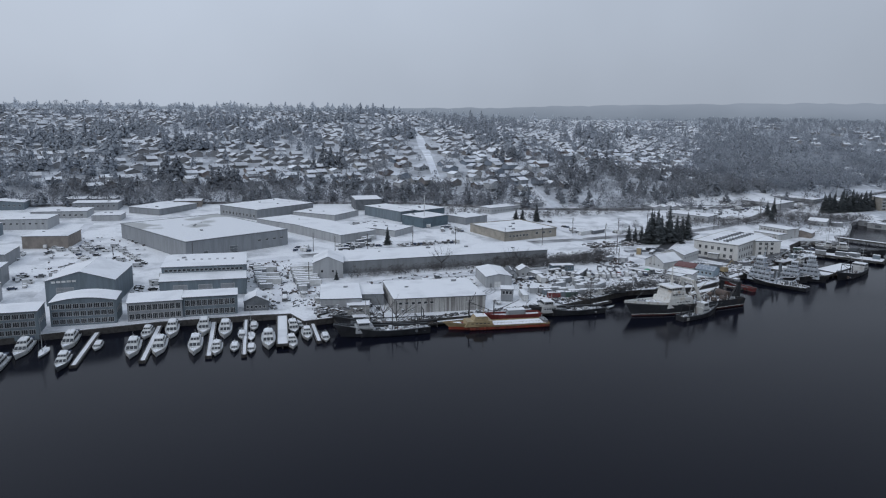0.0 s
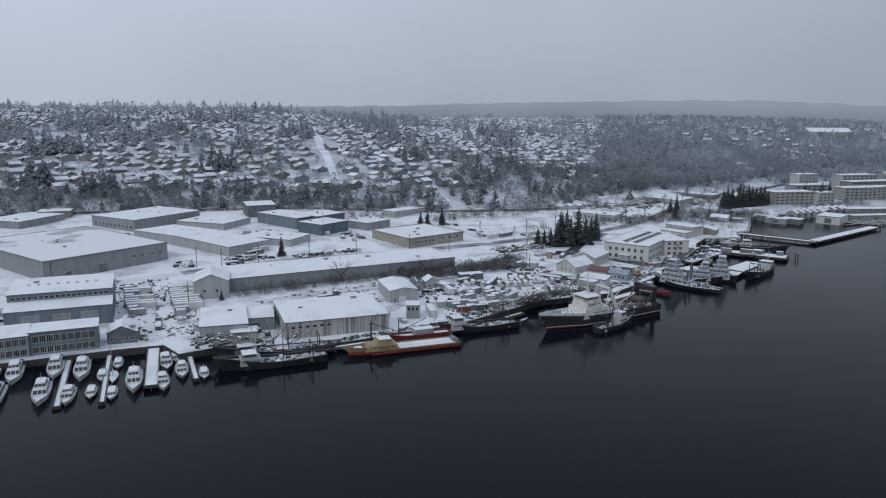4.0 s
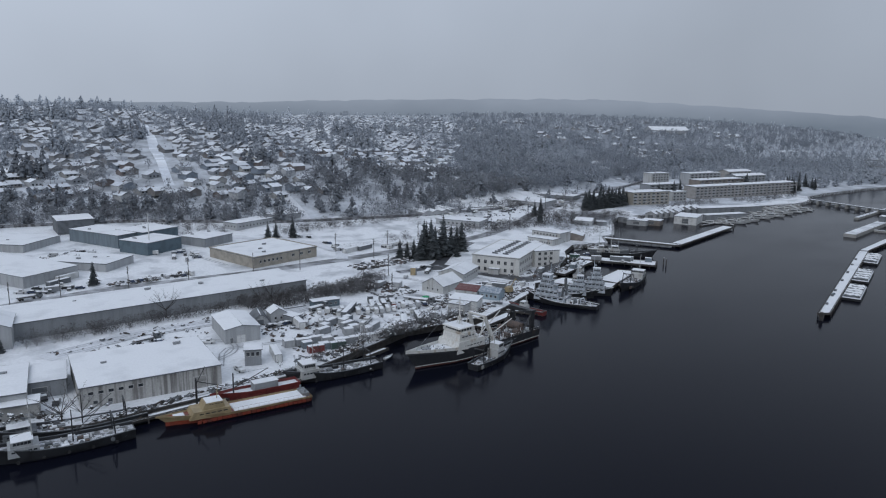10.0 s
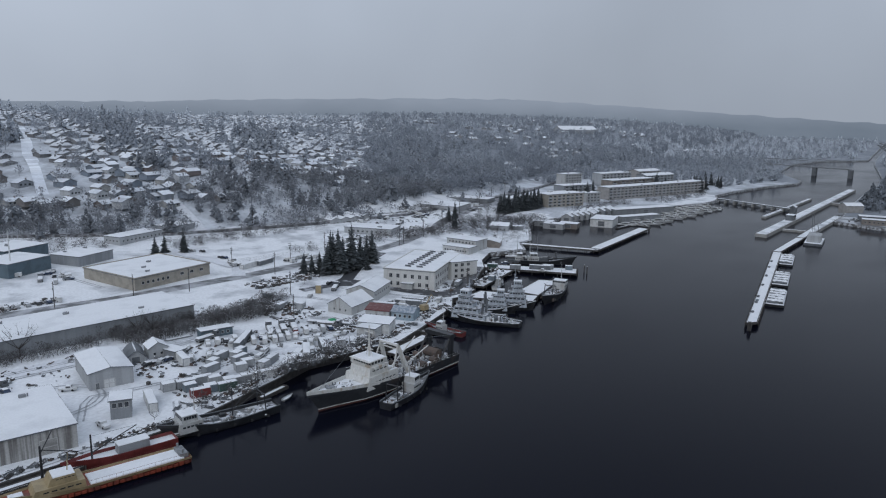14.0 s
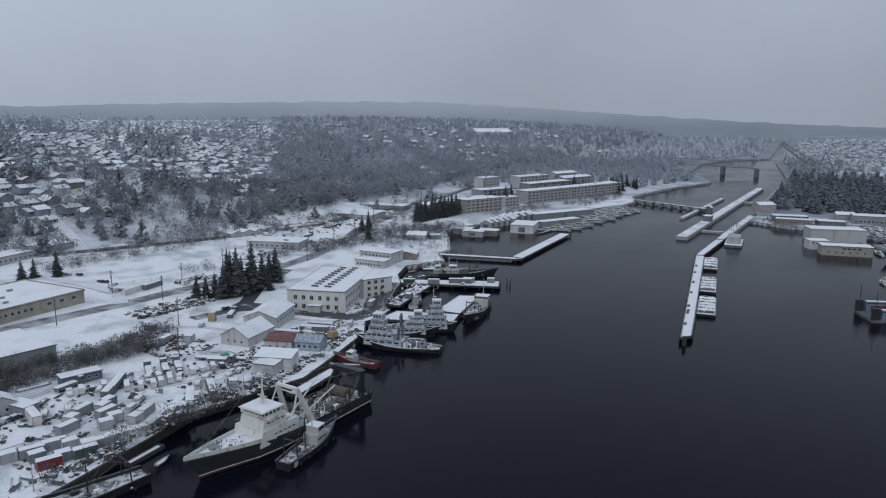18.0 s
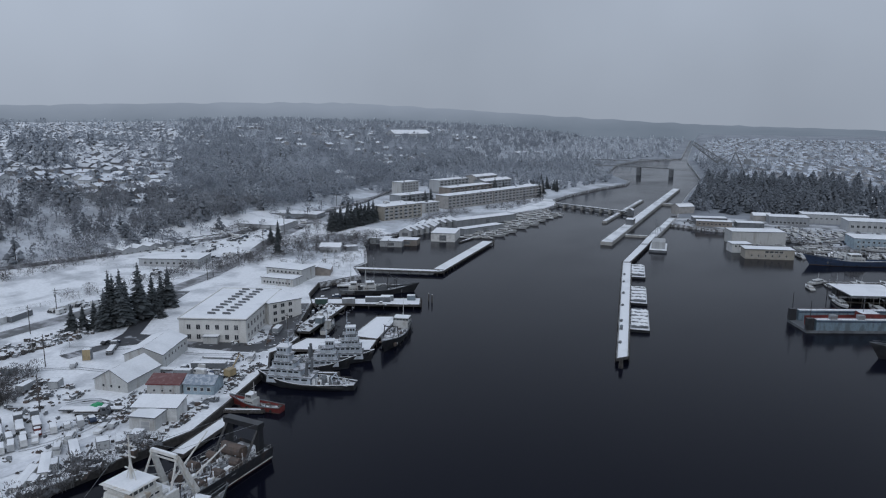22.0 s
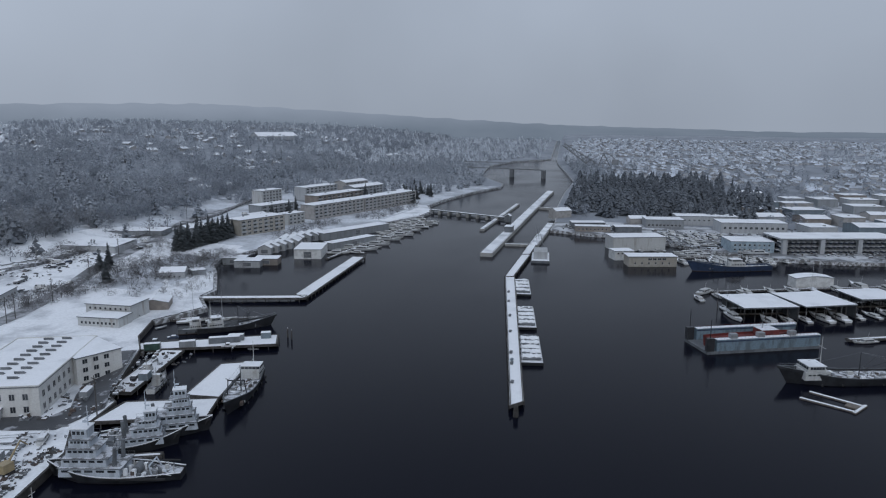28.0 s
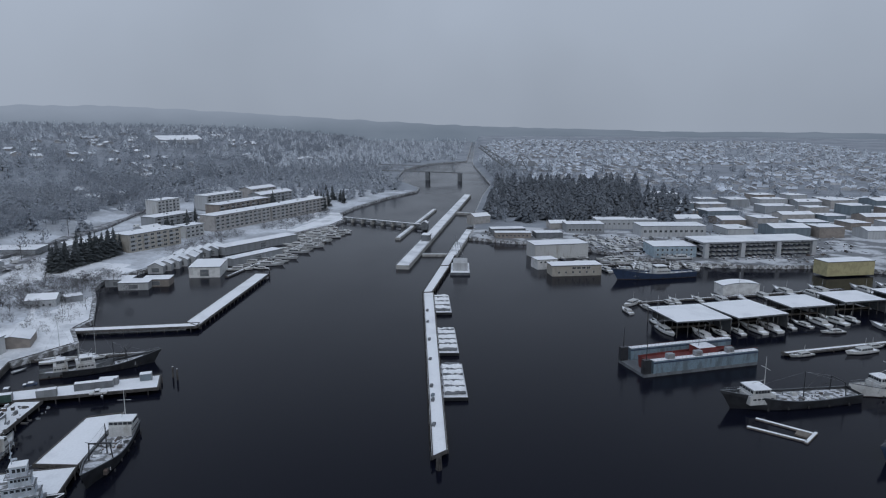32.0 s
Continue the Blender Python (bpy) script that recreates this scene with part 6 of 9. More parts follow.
def tug(L, B, label, tall=True, seed=0):
    T = thing("tugboat", pose(0, 0, -60), label, "tugboat", "harbour tugs")
    h, d = hull(L, B, 4.4, 2.0, 2.0, bul=0.7, draft=1.8, full=0.55, p=2.8, transom=0.42, rake=0.04)
    part("hull", h, [BLACK, BLACK], T)
    part("deck", d, DECK_SLUSH, T, "slushy tug deck")
    sheer_line(T, L, B, 4.4, 2.0, 2.0, 0.55, 2.8, 0.42, 0.04, SNOW_ROOF)
    tug_grey = mat("pale_tug_paint", (0.50, 0.55, 0.61), 0.55, vary=0.25, scale=0.5, fine=3.0, streak=0.2)
    z = 1.6
    spec = ((-0.06, 0.40, 0.76, 2.3), (0.04, 0.38, 0.66, 2.2), (0.12, 0.35, 0.54, 2.2), (0.17, 0.33, 0.44, 2.2)) if tall else ((-0.06, 0.37, 0.74, 2.3), (0.06, 0.34, 0.6, 2.2), (0.12, 0.31, 0.48, 1.8))
    k2 = Kit()
    for i, (a, b, w, hh) in enumerate(spec):
        k = Kit()
        tier(k, L * a, L * b, B * w, z, z + hh, 0.1, 0.0, 0.05)
        part("deckhouse", k, tug_grey, T)
        part("deck_edge", Kit().box(L * a - 0.8, -B * w / 2 - 0.2, z + hh, L * b + 0.1, B * w / 2 + 0.2, z + hh + 0.12), DGREY, T)
        part("roof_snow", Kit().slab(L * a - 0.6, -B * w / 2, z + hh + 0.12, L * b - 0.3, B * w / 2, z + hh + 0.2, 0.06), DECK_SLUSH, T)
        k = Kit()
        for s in (-1, 1):
            railing(k, [(L * a - 0.7, s * (B * w / 2 + 0.15), z + hh + 0.12), (L * b - 0.2, s * (B * w / 2 + 0.15), z + hh + 0.12)], 0.9)
        part("deck_rail", k, LGREY, T)
        pane_row(k2, L * a + 0.4, L * b - 0.5, B * w, z + 1.3, z + 1.9, 5, i > 0, L * b - 0.15)
        z += hh + 0.14
    k = Kit()
    tier(k, L * 0.19, L * 0.30, B * 0.36, z, z + 2.6, -0.08, -0.05, -0.1)
    part("wheelhouse", k, tug_grey, T)
    pane_row(k2, L * 0.2, L * 0.3, B * 0.38, z + 1.2, z + 2.1, 3, True, L * 0.3 + 0.1)
    part("roof_snow", Kit().slab(L * 0.18, -B * 0.2, z + 2.6, L * 0.31, B * 0.2, z + 2.85, 0.1), SNOW_ROOF, T)
    part("window_band", k2, GLASS, T)
    k = Kit()
    k.rod((L * 0.2, 0, z + 2.6), (L * 0.2, 0, z + 8.5), 0.16, 0.06, 6).box(L * 0.2 - 0.1, -1.6, z + 5, L * 0.2 + 0.1, 1.6, z + 5.15).rod((L * 0.2, 0, z + 4), (L * 0.24, 0, z + 4), 0.3)
    part("mast", k, tug_grey, T)
    for s in (-1, 1):
        part("funnel", Kit().rod((-L * 0.01, s * B * 0.24, 3.5), (-L * 0.02, s * B * 0.24, 8.4), 0.6, 0.5, 10).rod((-L * 0.02, s * B * 0.24, 8.4), (-L * 0.022, s * B * 0.24, 9.0), 0.52, 0.5, 10), DGREY, T)
        part("bulwark_fender", Kit().box(-L * 0.42, s * B * 0.5 - 0.15, 1.5, L * 0.1, s * B * 0.5 + 0.2, 2.0), RUBBER, T)
    k = Kit()
    k.rod((-L * 0.16, -1.6, 2.4), (-L * 0.16, 1.6, 2.4), 1.1, n=10)
    part("towing_winch", k, DGREY, T)
    k = Kit()
    for s in (-1, 1):
        k.rod((-L * 0.3, s * B * 0.3, 1.2), (-L * 0.27, s * B * 0.24, 4.0), 0.2, n=5)
    k.rod((-L * 0.27, -B * 0.24, 4), (-L * 0.27, B * 0.24, 4), 0.22, n=5)
    part("towing_bow", k, tug_grey, T)
    rng = random.Random(seed)
    for i in range(22):
        x, y = rng.uniform(-0.4, 0.02) * L, rng.uniform(-0.3, 0.3) * B
        part("deck_gear", Kit().slab(x - 0.5, y - 0.35, 1.2, x + 0.5, y + 0.35, rng.uniform(1.8, 3.4)), rng.choice((STEEL, tug_grey, DGREY, SNOW_ROOF)), T)
    litter(T, -L * 0.44, L * 0.0, B * 0.7, 1.5, int(L * 2.4), seed)
    k = Kit()
    n = 9
    for i in range(n):
        a = math.pi * (i / (n - 1) - 0.5)
        k.rod((L * 0.47 + 0.4 * math.cos(a), B * 0.15 * math.sin(a), 2.0), (L * 0.49 + 0.5 * math.cos(a), B * 0.17 * math.sin(a), 3.6), 0.35, n=5)
    part("bow_fender", k, RUBBER, T)
    return T


def afloat(T, x, y, heading, z=0.0):
    T.matrix_basis = pose(x, y, z, rz=heading)
    return T


def marina():
    A = yacht(19, 5.4, "large white motor yacht with snow on its decks")
    B2 = yacht(14, 4.4, "white flybridge cruiser under fresh snow")
    C = yacht(10, 3.4, "small white cabin cruiser under snow", fly=False)
    D = yacht(16, 4.8, "dark-hulled motor yacht with white cabin", DGREY)
    S = sailboat(11, 3.3, "white sailing boat with bare mast and snowy deck", WHITE)
    used = set()
    rng = random.Random(5)
    for t, x, y in ((A, -33, 258), (A, -27, 275), (A, -12, 279), (D, -12.5, 256), (C, -2.2, 271), (A, 10, 262), (B2, 15, 281), (A, 19, 261), (A, 24.3, 281), (A, 31.5, 258), (A, 36.3, 280), (B2, 38.5, 252), (A, 44, 274), (C, 45, 252), (C, 49.5, 266),
                    (S, 52.5, 263), (C, 50.5, 248), (C, 55.5, 276), (A, 58, 255), (D, 70, 268), (B2, 66, 250), (B2, 73.5, 258), (C, 74, 273), (C, 79.5, 252), (S, -20, 270)):
        h = -98 + rng.uniform(-2, 2)
        if t in used:
            copy_thing(t, pose(x, y, 0, rz=h))
        else:
            used.add(t)
            afloat(t, x, y, h)
    return A, B2, C, D, S


YACHTS = marina()


def far_boat(L, B, label, hm):
    T = thing("moored_boat", pose(0, 0, -60), label, "boat", "boats of the far docks")
    h, d = hull(L, B, L * 0.13, L * 0.085, L * 0.075, bul=0.3, draft=0.7, full=0.45, p=2.3, transom=0.85)
    part("hull", h, [hm, BLACK], T)
    part("deck", d, SNOW_ROOF, T, "snow-covered deck")
    k = Kit()
    q = (-L * 0.3, L * 0.2, B * 0.7, L * 0.06, L * 0.16, 0.8, 0.1, 0.1)
    tier(k, *q)
    k.rod((-L * 0.1, 0, L * 0.15), (-L * 0.12, 0, L * 0.42), 0.06, n=4)
    tier_glass(k.use(1), *q, 0.4, 0.85, 4)
    part("cabin", k, [OFFWHITE, GLASS], T)
    return T


FAR_BOATS = [far_boat(15, 4.6, "white cruiser moored at a far dock", WHITE), far_boat(11, 3.6, "small white cruiser at a far dock", OFFWHITE), far_boat(9, 3.2, "small dark-hulled boat at a far dock", NAVY), far_boat(18, 5.2, "large grey yacht at a far dock", LGREY)]
for i, b in enumerate(FAR_BOATS):
    afloat(b, 662 + 7 * i, 128 - 12 * i, 24)


def rowing_boat():
    T = thing("skiff", pose(0, 0, -60), "small open skiff filled with snow", "boat", "skiffs")
    h, d = hull(5, 1.8, 0.8, 0.6, 0.6, bul=0.3, draft=0.3, full=0.4, transom=0.8)
    part("hull", h, [LGREY, DGREY], T)
    part("deck", d, SNOW_ROOF, T, "snow lying inside")
    return T


def big_boats():
    afloat(fishing_boat(36, 8.5, "black steel fishing boat with weathered grey wheelhouse", BLACK, house=0.74, seed=1, gear=34, tall=0.8, house_mat=LGREY), 103.5, 250, 171)
    afloat(fishing_boat(40, 8, "long dark workboat cluttered with snowy deck gear", BLACK, house=0.8, seed=2, gear=34, hw=0.5, tall=0.65, house_mat=DGREY), 108, 259, 169)
    afloat(fishing_boat(33, 8.5, "dark blue-black tug with white wheelhouse and rigging", BLACK, house=0.82, seed=3, name="old_tug", gear=20), 190, 250, 171)
    afloat(fishing_boat(25, 6.4, "black fishing boat with white house moored alongside the trawler", BLACK, house=0.62, seed=4, gear=26), 241.5, 225.6, 12)
    afloat(fishing_boat(36, 9, "black-hulled crab boat with white house beside the snowy pier", BLACK, house=0.14, hw=0.75, seed=5, gear=34, tall=0.85), 383, 260.5, 198)
    afloat(fishing_boat(18, 5, "red-hulled fishing boat with white deck and house", RED, house=0.62, gantry=False, seed=6, gear=8, tall=0.75), 300.5, 260.5, 98)
    afloat(fishing_boat(32, 7.5, "old dark schooner with white house and tall masts", BLACK, house=0.25, seed=7, gear=14), 446.5, 306.5, -48)
    afloat(fishing_boat(24, 6.5, "grey workboat moored among sailing boats", DGREY, house=0.3, seed=8, gear=10), 440, 316, -52)
    afloat(fishing_boat(14, 4.4, "small white fishing boat beside the finger pier", WHITE, house=0.5, gantry=False, seed=9, gear=5, tall=0.75), 379, 292, 20)
    copy = fishing_boat(15, 4.6, "small grey fishing boat with snowy deck", LGREY, house=0.4, gantry=False, seed=10, gear=6, tall=0.75)
    afloat(copy, 388, 303.0, 20)
    afloat(tug(34, 10.5, "large tall pale grey tugboat with black hull", True, 1), 324, 259, 108)
    afloat(tug(27, 8, "pale grey tugboat with lower deckhouse and black hull", False, 2), 337.5, 268, -58)
    afloat(tug(30, 7.6, "pale grey tugboat with a tall tower wheelhouse", True, 3), 347.3, 266.5, -57)
    S2 = sailboat(13, 3.6, "white ketch with bare mast between snowy docks", WHITE)
    afloat(S2, 449, 331, -50)
    copy_thing(S2, pose(455, 320, 0, rz=-48))
    R = afloat(rowing_boat(), 437, 338, -20)
    for x, y, h in ((300, 275, 40), (360, 283, 10), (214, 252, 20), (470, 340, 60)):
        copy_thing(R, pose(x, y, 0 if y < 280 or x > 400 else 0, rz=h))
    pier("yacht_dock", "low floating dock between sailing boats", [strip((447, 341), (466, 300), 2.0)], top=0.9, pile_step=10)


big_boats()


def supply_boat():
    """The sand and orange-red crew boat."""
    L, B = 43, 8.4
    T = thing("crew_boat", pose(151, 243, 0, rz=170), "orange-red and sand-yellow crew boat with long snowy deck", "ship")
    h, d = hull(L, B, 3.5, 2.0, 1.9, bul=0.5, draft=1.5, full=0.55, p=2.0, transom=0.95, rake=0.06, boot=1.2)
    part("hull", h, [SAND, ORANGE], T)
    part("deck", d, ORANGE, T)
    k = Kit()
    for i in range(24):
        for s in (-1, 1):
            x = -L * 0.48 + L * 0.8 * i / 24
            k.slab(x, s * B * 0.485 - 0.12, 0.4, x + 1.1, s * B * 0.485 + 0.12, 1.15 + 0.2 * math.sin(i * 1.7), 0.05)
    part("hull_patches", k, ORANGE, T)
    part("deck_snow", Kit().slab(-L * 0.46, -B * 0.36, 1.4, L * 0.06, B * 0.36, 1.85, 0.15), SNOW_ROOF, T, "thick snow on the cargo deck")
    k = Kit()
    tier(k, L * 0.08, L * 0.36, B * 0.78, 1.4, 3.6, 0.6, 0.1, 0.1)
    part("deckhouse", k, SAND, T)
    k = Kit()
    tier(k, L * 0.12, L * 0.27, B * 0.62, 3.6, 5.4, 0.5, 0.2, 0.2)
    part("wheelhouse", k, SAND, T)
    k = Kit()
    pane_row(k, L * 0.13, L * 0.23, B * 0.58, 4.25, 5.0, 5, True, L * 0.27 - 0.75)
    pane_row(k, L * 0.1, L * 0.3, B * 0.76, 2.3, 2.9, 5, False)
    part("window_band", k, GLASS, T)
    part("roof_snow", Kit().slab(L * 0.13, -B * 0.27, 5.4, L * 0.24, B * 0.27, 5.6, 0.1), SNOW_ROOF, T)
    part("mast", Kit().rod((L * 0.16, 0, 5.4), (L * 0.15, 0, 9.8), 0.14, 0.06, 6).box(L * 0.155 - 0.1, -1.2, 7.4, L * 0.155 + 0.1, 1.2, 7.52), SAND, T)
    k = Kit()
    for s in (-1, 1):
        railing(k, [(-L * 0.47, s * B * 0.4, 1.8), (L * 0.07, s * B * 0.4, 1.8)], 1.0)
    part("deck_rail", k, RED, T)
    k = Kit()
    k.slab(-L * 0.49, -B * 0.3, 1.4, -L * 0.44, B * 0.3, 2.7)
    k.rod((-L * 0.46, -2, 2.7), (-L * 0.46, -2, 3.7), 0.3).rod((-L * 0.46, 2, 2.7), (-L * 0.46, 2, 3.7), 0.3)
    part("stern_gear", k, STEEL, T)
    part("bow_snow", Kit().slab(L * 0.38, -B * 0.13, 2.5, L * 0.45, B * 0.13, 2.8, 0.1), SNOW_ROOF, T)
    R = thing("red_workboat", pose(161, 250.5, 0, rz=171), "red steel workboat moored behind the crew boat", "boat")
    h, d = hull(26, 5.6, 3.6, 2.9, 2.9, bul=0.9, full=0.6, transom=0.95)
    part("hull", h, [RED, RUST], R)
    part("deck", d, SNOW_ROOF, R, "snow-covered deck")
    k = Kit()
    tier(k, -6, 2, 3.6, 2, 4.6, 0.1, 0.1)
    part("deckhouse", k, GREY, R)
    part("roof_snow", Kit().slab(-6, -1.8, 4.6, 2, 1.8, 4.8), SNOW_ROOF, R)
    part("boom", Kit().rod((8, 0, 2), (8, 0, 9), 0.25, 0.2).rod((8, 0, 4), (-3, 1, 9), 0.18, 0.12).rod((8, 0, 8.5), (-3, 1, 9), 0.04, n=3), BLACK, R)


supply_boat()


def trawler():
    """The big rusty factory trawler, bow to the west."""
    L, B = 62, 13
    T = thing("stern_trawler", pose(245.2, 237.6, -1.3, rz=181.5), "big rust-streaked trawler with white superstructure and black hull", "ship")
    hm = mat("worn_black_and_rust_hull", (0.034, 0.037, 0.043), 0.55, vary=0.45, scale=0.16, fine=1.2, second=(0.085, 0.066, 0.058), cut=(0.57, 0.68), streak=0.5)
    wm = mat("rust_streaked_white", (0.62, 0.62, 0.60), 0.6, vary=0.25, scale=0.45, fine=1.5, second=(0.42, 0.36, 0.29), cut=(0.56, 0.70), streak=0.35)
    h, d = hull(L, B, 8.2, 5.6, 5.2, bul=1.1, draft=2.5, full=0.52, p=2.3, transom=0.9, rake=0.07, boot=2.1)
    part("hull", h, [hm, mat("dull_red_antifouling", (0.09, 0.03, 0.022), 0.8, vary=0.3)], T)
    part("deck", d, DECK_SLUSH, T, "trodden snow on the working deck")
    for s in (-1, 1):  # raised white forecastle rail, along the sheer
        k, rim = Kit(), []
        for i in range(5):
            u = (8 + i) / 12
            b = B / 2 * (1 - max(0, (u - 0.52) / 0.48) ** 2.3)
            zz = 5.6 + 2.6 * ((u - 0.45) / 0.55) ** 1.8
            x = -L / 2 + L * u
            x += L * 0.07 if i == 4 else L * 0.07 * max(0, (u - 0.8) / 0.2) * 0.8
            y = s * max(b + 0.03, 0.05)
            rim.append([(x, y, zz - 0.35), (x, y, zz + 0.75), (x, y - s * 0.2, zz + 0.75), (x, y - s * 0.2, zz - 0.35)])
        k.loft(rim)
        part("forecastle_rail", k, wm, T)
    k, last = Kit(), None
    for i in range(7):
        u = (7.6, 8.4, 9.2, 10, 10.7, 11.3, 11.75)[i] / 12
        b = B / 2 * (1 - ((u - 0.52) / 0.48) ** 2.3) - 0.3
        x = -L / 2 + L * u + L * 0.07 * max(0, (u - 0.8) / 0.2) * 0.8
        zz = 5.6 + 2.6 * ((u - 0.45) / 0.55) ** 1.8 - 0.2
        ring = [(x, -b, zz - 0.3), (x, b, zz - 0.3), (x, b, zz - 0.1), (x, b * 0.5, zz + 0.05), (x, 0, zz + 0.12), (x, -b * 0.5, zz + 0.02), (x, -b, zz - 0.1)]
        if last:
            k.loft([last, ring], i in (1, 6))
        last = ring
    for s in (-1, 1):  # pale worn line at the boot top
        line, rim = Kit(), []
        for i in range(13):
            u = i / 12
            b = B / 2 * (1 - max(0, (u - 0.52) / 0.48) ** 2.3) if u > 0.52 else B / 2 * (0.9 + 0.1 * min(1, u / 0.364))
            bw = max(b, 0.06) * (0.9 if u < 0.75 else 0.9 - 0.45 * (u - 0.75) / 0.25)
            q = (-L / 2 + L * u, s * (bw + 0.03), 2.1)
            rim.append([(q[0], q[1] + e, q[2] + f) for e, f in ((-0.1, -0.1), (0.1, -0.1), (0.1, 0.1), (-0.1, 0.1))])
        line.loft(rim)
        part("boot_line", line, wm, T, "worn pale line above the water")
    part("forecastle_snow", k, SNOW_ROOF, T, "smooth snow on the foredeck")
    part("anchor_winch", Kit().rod((L * 0.42, -2, 7.5), (L * 0.42, 2, 7.5), 0.6, n=8).box(L * 0.4, -0.7, 6.9, L * 0.44, 0.7, 8.0), STEEL, T)
    k = Kit()
    tier(k, L * 0.02, L * 0.25, B * 0.86, 4.5, 8.6, 0.25, 0.0, 0.2)
    part("deckhouse", k, wm, T)
    k = Kit()
    tier(k, L * 0.08, L * 0.22, B * 0.7, 8.6, 11.2, 0.2, 0.0, 0.2)
    part("bridge_deck", k, wm, T)
    k = Kit()
    tier(k, L * 0.10, L * 0.20, B * 0.62, 11.2, 13.4, -0.1, 0.0, 0.0)
    part("wheelhouse", k, wm, T)
    for spec in ((L * 0.11, L * 0.2, B * 0.62, 12.1, 13.0, 4, True, L * 0.2 + 0.16), (L * 0.09, L * 0.2, B * 0.68, 9.6, 10.3, 4, False), (L * 0.04, L * 0.2, B * 0.84, 6.3, 6.9, 6, False)):
        k = Kit()
        pane_row(k, *spec)
        for i in range(0, len(k.v), 8):
            part("window", Kit().faces(k.v[i:i + 8], [(0, 3, 2, 1), (4, 5, 6, 7), (0, 1, 5, 4), (1, 2, 6, 5), (2, 3, 7, 6), (3, 0, 4, 7)]), GLASS, T)
    part("bridge_brow", Kit().slab(L * 0.09, -B * 0.36, 13.3, L * 0.225, B * 0.36, 13.45, 0.04), wm, T)
    for s in (-1, 1):
        part("bridge_wing", Kit().box(L * 0.15, s * B * 0.38 - 0.9, 11.0, L * 0.195, s * B * 0.38 + 0.9, 12.0), wm, T)
        part("life_raft", Kit().rod((L * 0.06, s * B * 0.34, 9.3), (L * 0.085, s * B * 0.34, 9.3), 0.55, n=8), WHITE, T)
    part("roof_snow", Kit().slab(L * 0.095, -B * 0.33, 13.4, L * 0.21, B * 0.33, 13.7, 0.15), SNOW_ROOF, T)
    part("roof_snow", Kit().slab(L * 0.025, -B * 0.4, 8.6, L * 0.075, B * 0.4, 8.85, 0.15), SNOW_ROOF, T)
    k = Kit()
    k.rod((L * 0.15, 0, 13.4), (L * 0.15, 0, 24), 0.4, 0.14, 8)
    for z2 in (16, 19, 21.5):
        k.box(L * 0.15 - 0.15, -1.8, z2, L * 0.15 + 0.15, 1.8, z2 + 0.2)
    k.rod((L * 0.15, -1.5, 13.4), (L * 0.15, 0, 18), 0.15).rod((L * 0.15, 1.5, 13.4), (L * 0.15, 0, 18), 0.15)
    part("mast", k, wm, T)
    k = Kit()  # white leaning goalpost behind the house
    for s in (-1, 1):
        k.rod((-L * 0.07, s * B * 0.42, 4.5), (L * 0.0, s * B * 0.3, 15.5), 0.95, 0.7, 4)
        k.rod((L * 0.05, s * B * 0.36, 8.0), (L * 0.0, s * B * 0.3, 15.3), 0.3, 0.25, 5)
        for u in (0.3, 0.55, 0.8):
            k.rod((-L * 0.07 * (1 - u), s * B * (0.42 - 0.12 * u), 4.5 + 11 * u), (L * (0.05 - 0.05 * u), s * B * (0.36 - 0.06 * u), 8 + 7.3 * u), 0.14, n=4)
    k.rod((0, -B * 0.32, 15.6), (0, B * 0.32, 15.6), 0.5, n=6).rod((-L * 0.012, -B * 0.33, 13.9), (-L * 0.012, B * 0.33, 13.9), 0.25, n=5)
    part("white_gantry", k, wm, T)
    part("gantry_snow", Kit().slab(-0.35, -B * 0.3, 16.0, 0.35, B * 0.3, 16.2, 0.05), SNOW_ROOF, T)
    k = Kit()  # black stern gallows
    for s in (-1, 1):
        k.box(-L * 0.44, s * B * 0.40 - 0.6, 4.2, -L * 0.41, s * B * 0.40 + 0.6, 13)
        k.rod((-L * 0.42, s * B * 0.4, 12.5), (-L * 0.33, s * B * 0.4, 5), 0.35, n=5)
    k.box(-L * 0.445, -B * 0.46, 12.2, -L * 0.405, B * 0.46, 13.6)
    part("stern_gallows", k, BLACK, T)
    for i, (x, s) in enumerate(((-0.1, 0.3), (-0.1, -0.3), (-0.2, 0.32), (-0.2, -0.32), (-0.3, 0.3), (-0.3, -0.3))):
        part("winch", Kit().rod((L * x, B * s - 1.4, 5.8), (L * x, B * s + 1.4, 5.8), 1.1, n=10).box(L * x - 1.4, B * s - 1.6, 4.3, L * x + 1.4, B * s + 1.6, 4.9), RUST, T)
    rng = random.Random(9)
    for i in range(150):
        x, y, s = rng.uniform(-0.42, 0.0) * L, rng.uniform(-0.45, 0.45) * B, rng.uniform(0.25, 1.0)
        kk = Kit()
        if i % 4 == 0:
            kk.rod((x - s * 2, y, 4.6 + s * 0.5), (x + s * 2, y + rng.uniform(-1, 1), 4.8 + s), 0.15, n=5)
        elif i % 4 == 1:
            kk.rod((x, y, 4.2), (x, y, 5 + s * 2), 0.12 + 0.1 * s, n=6)
        else:
            kk.slab(x - s, y - s * 0.6, 4.2, x + s, y + s * 0.6, 4.5 + s * rng.uniform(0.5, 1.6), 0.1)
        part("deck_gear", kk, rng.choice((STEEL, RUST, SNOW_ROOF, SNOW_ROOF, SNOW_ROOF, LGREY, DGREY, wm)), T)
    k = Kit()
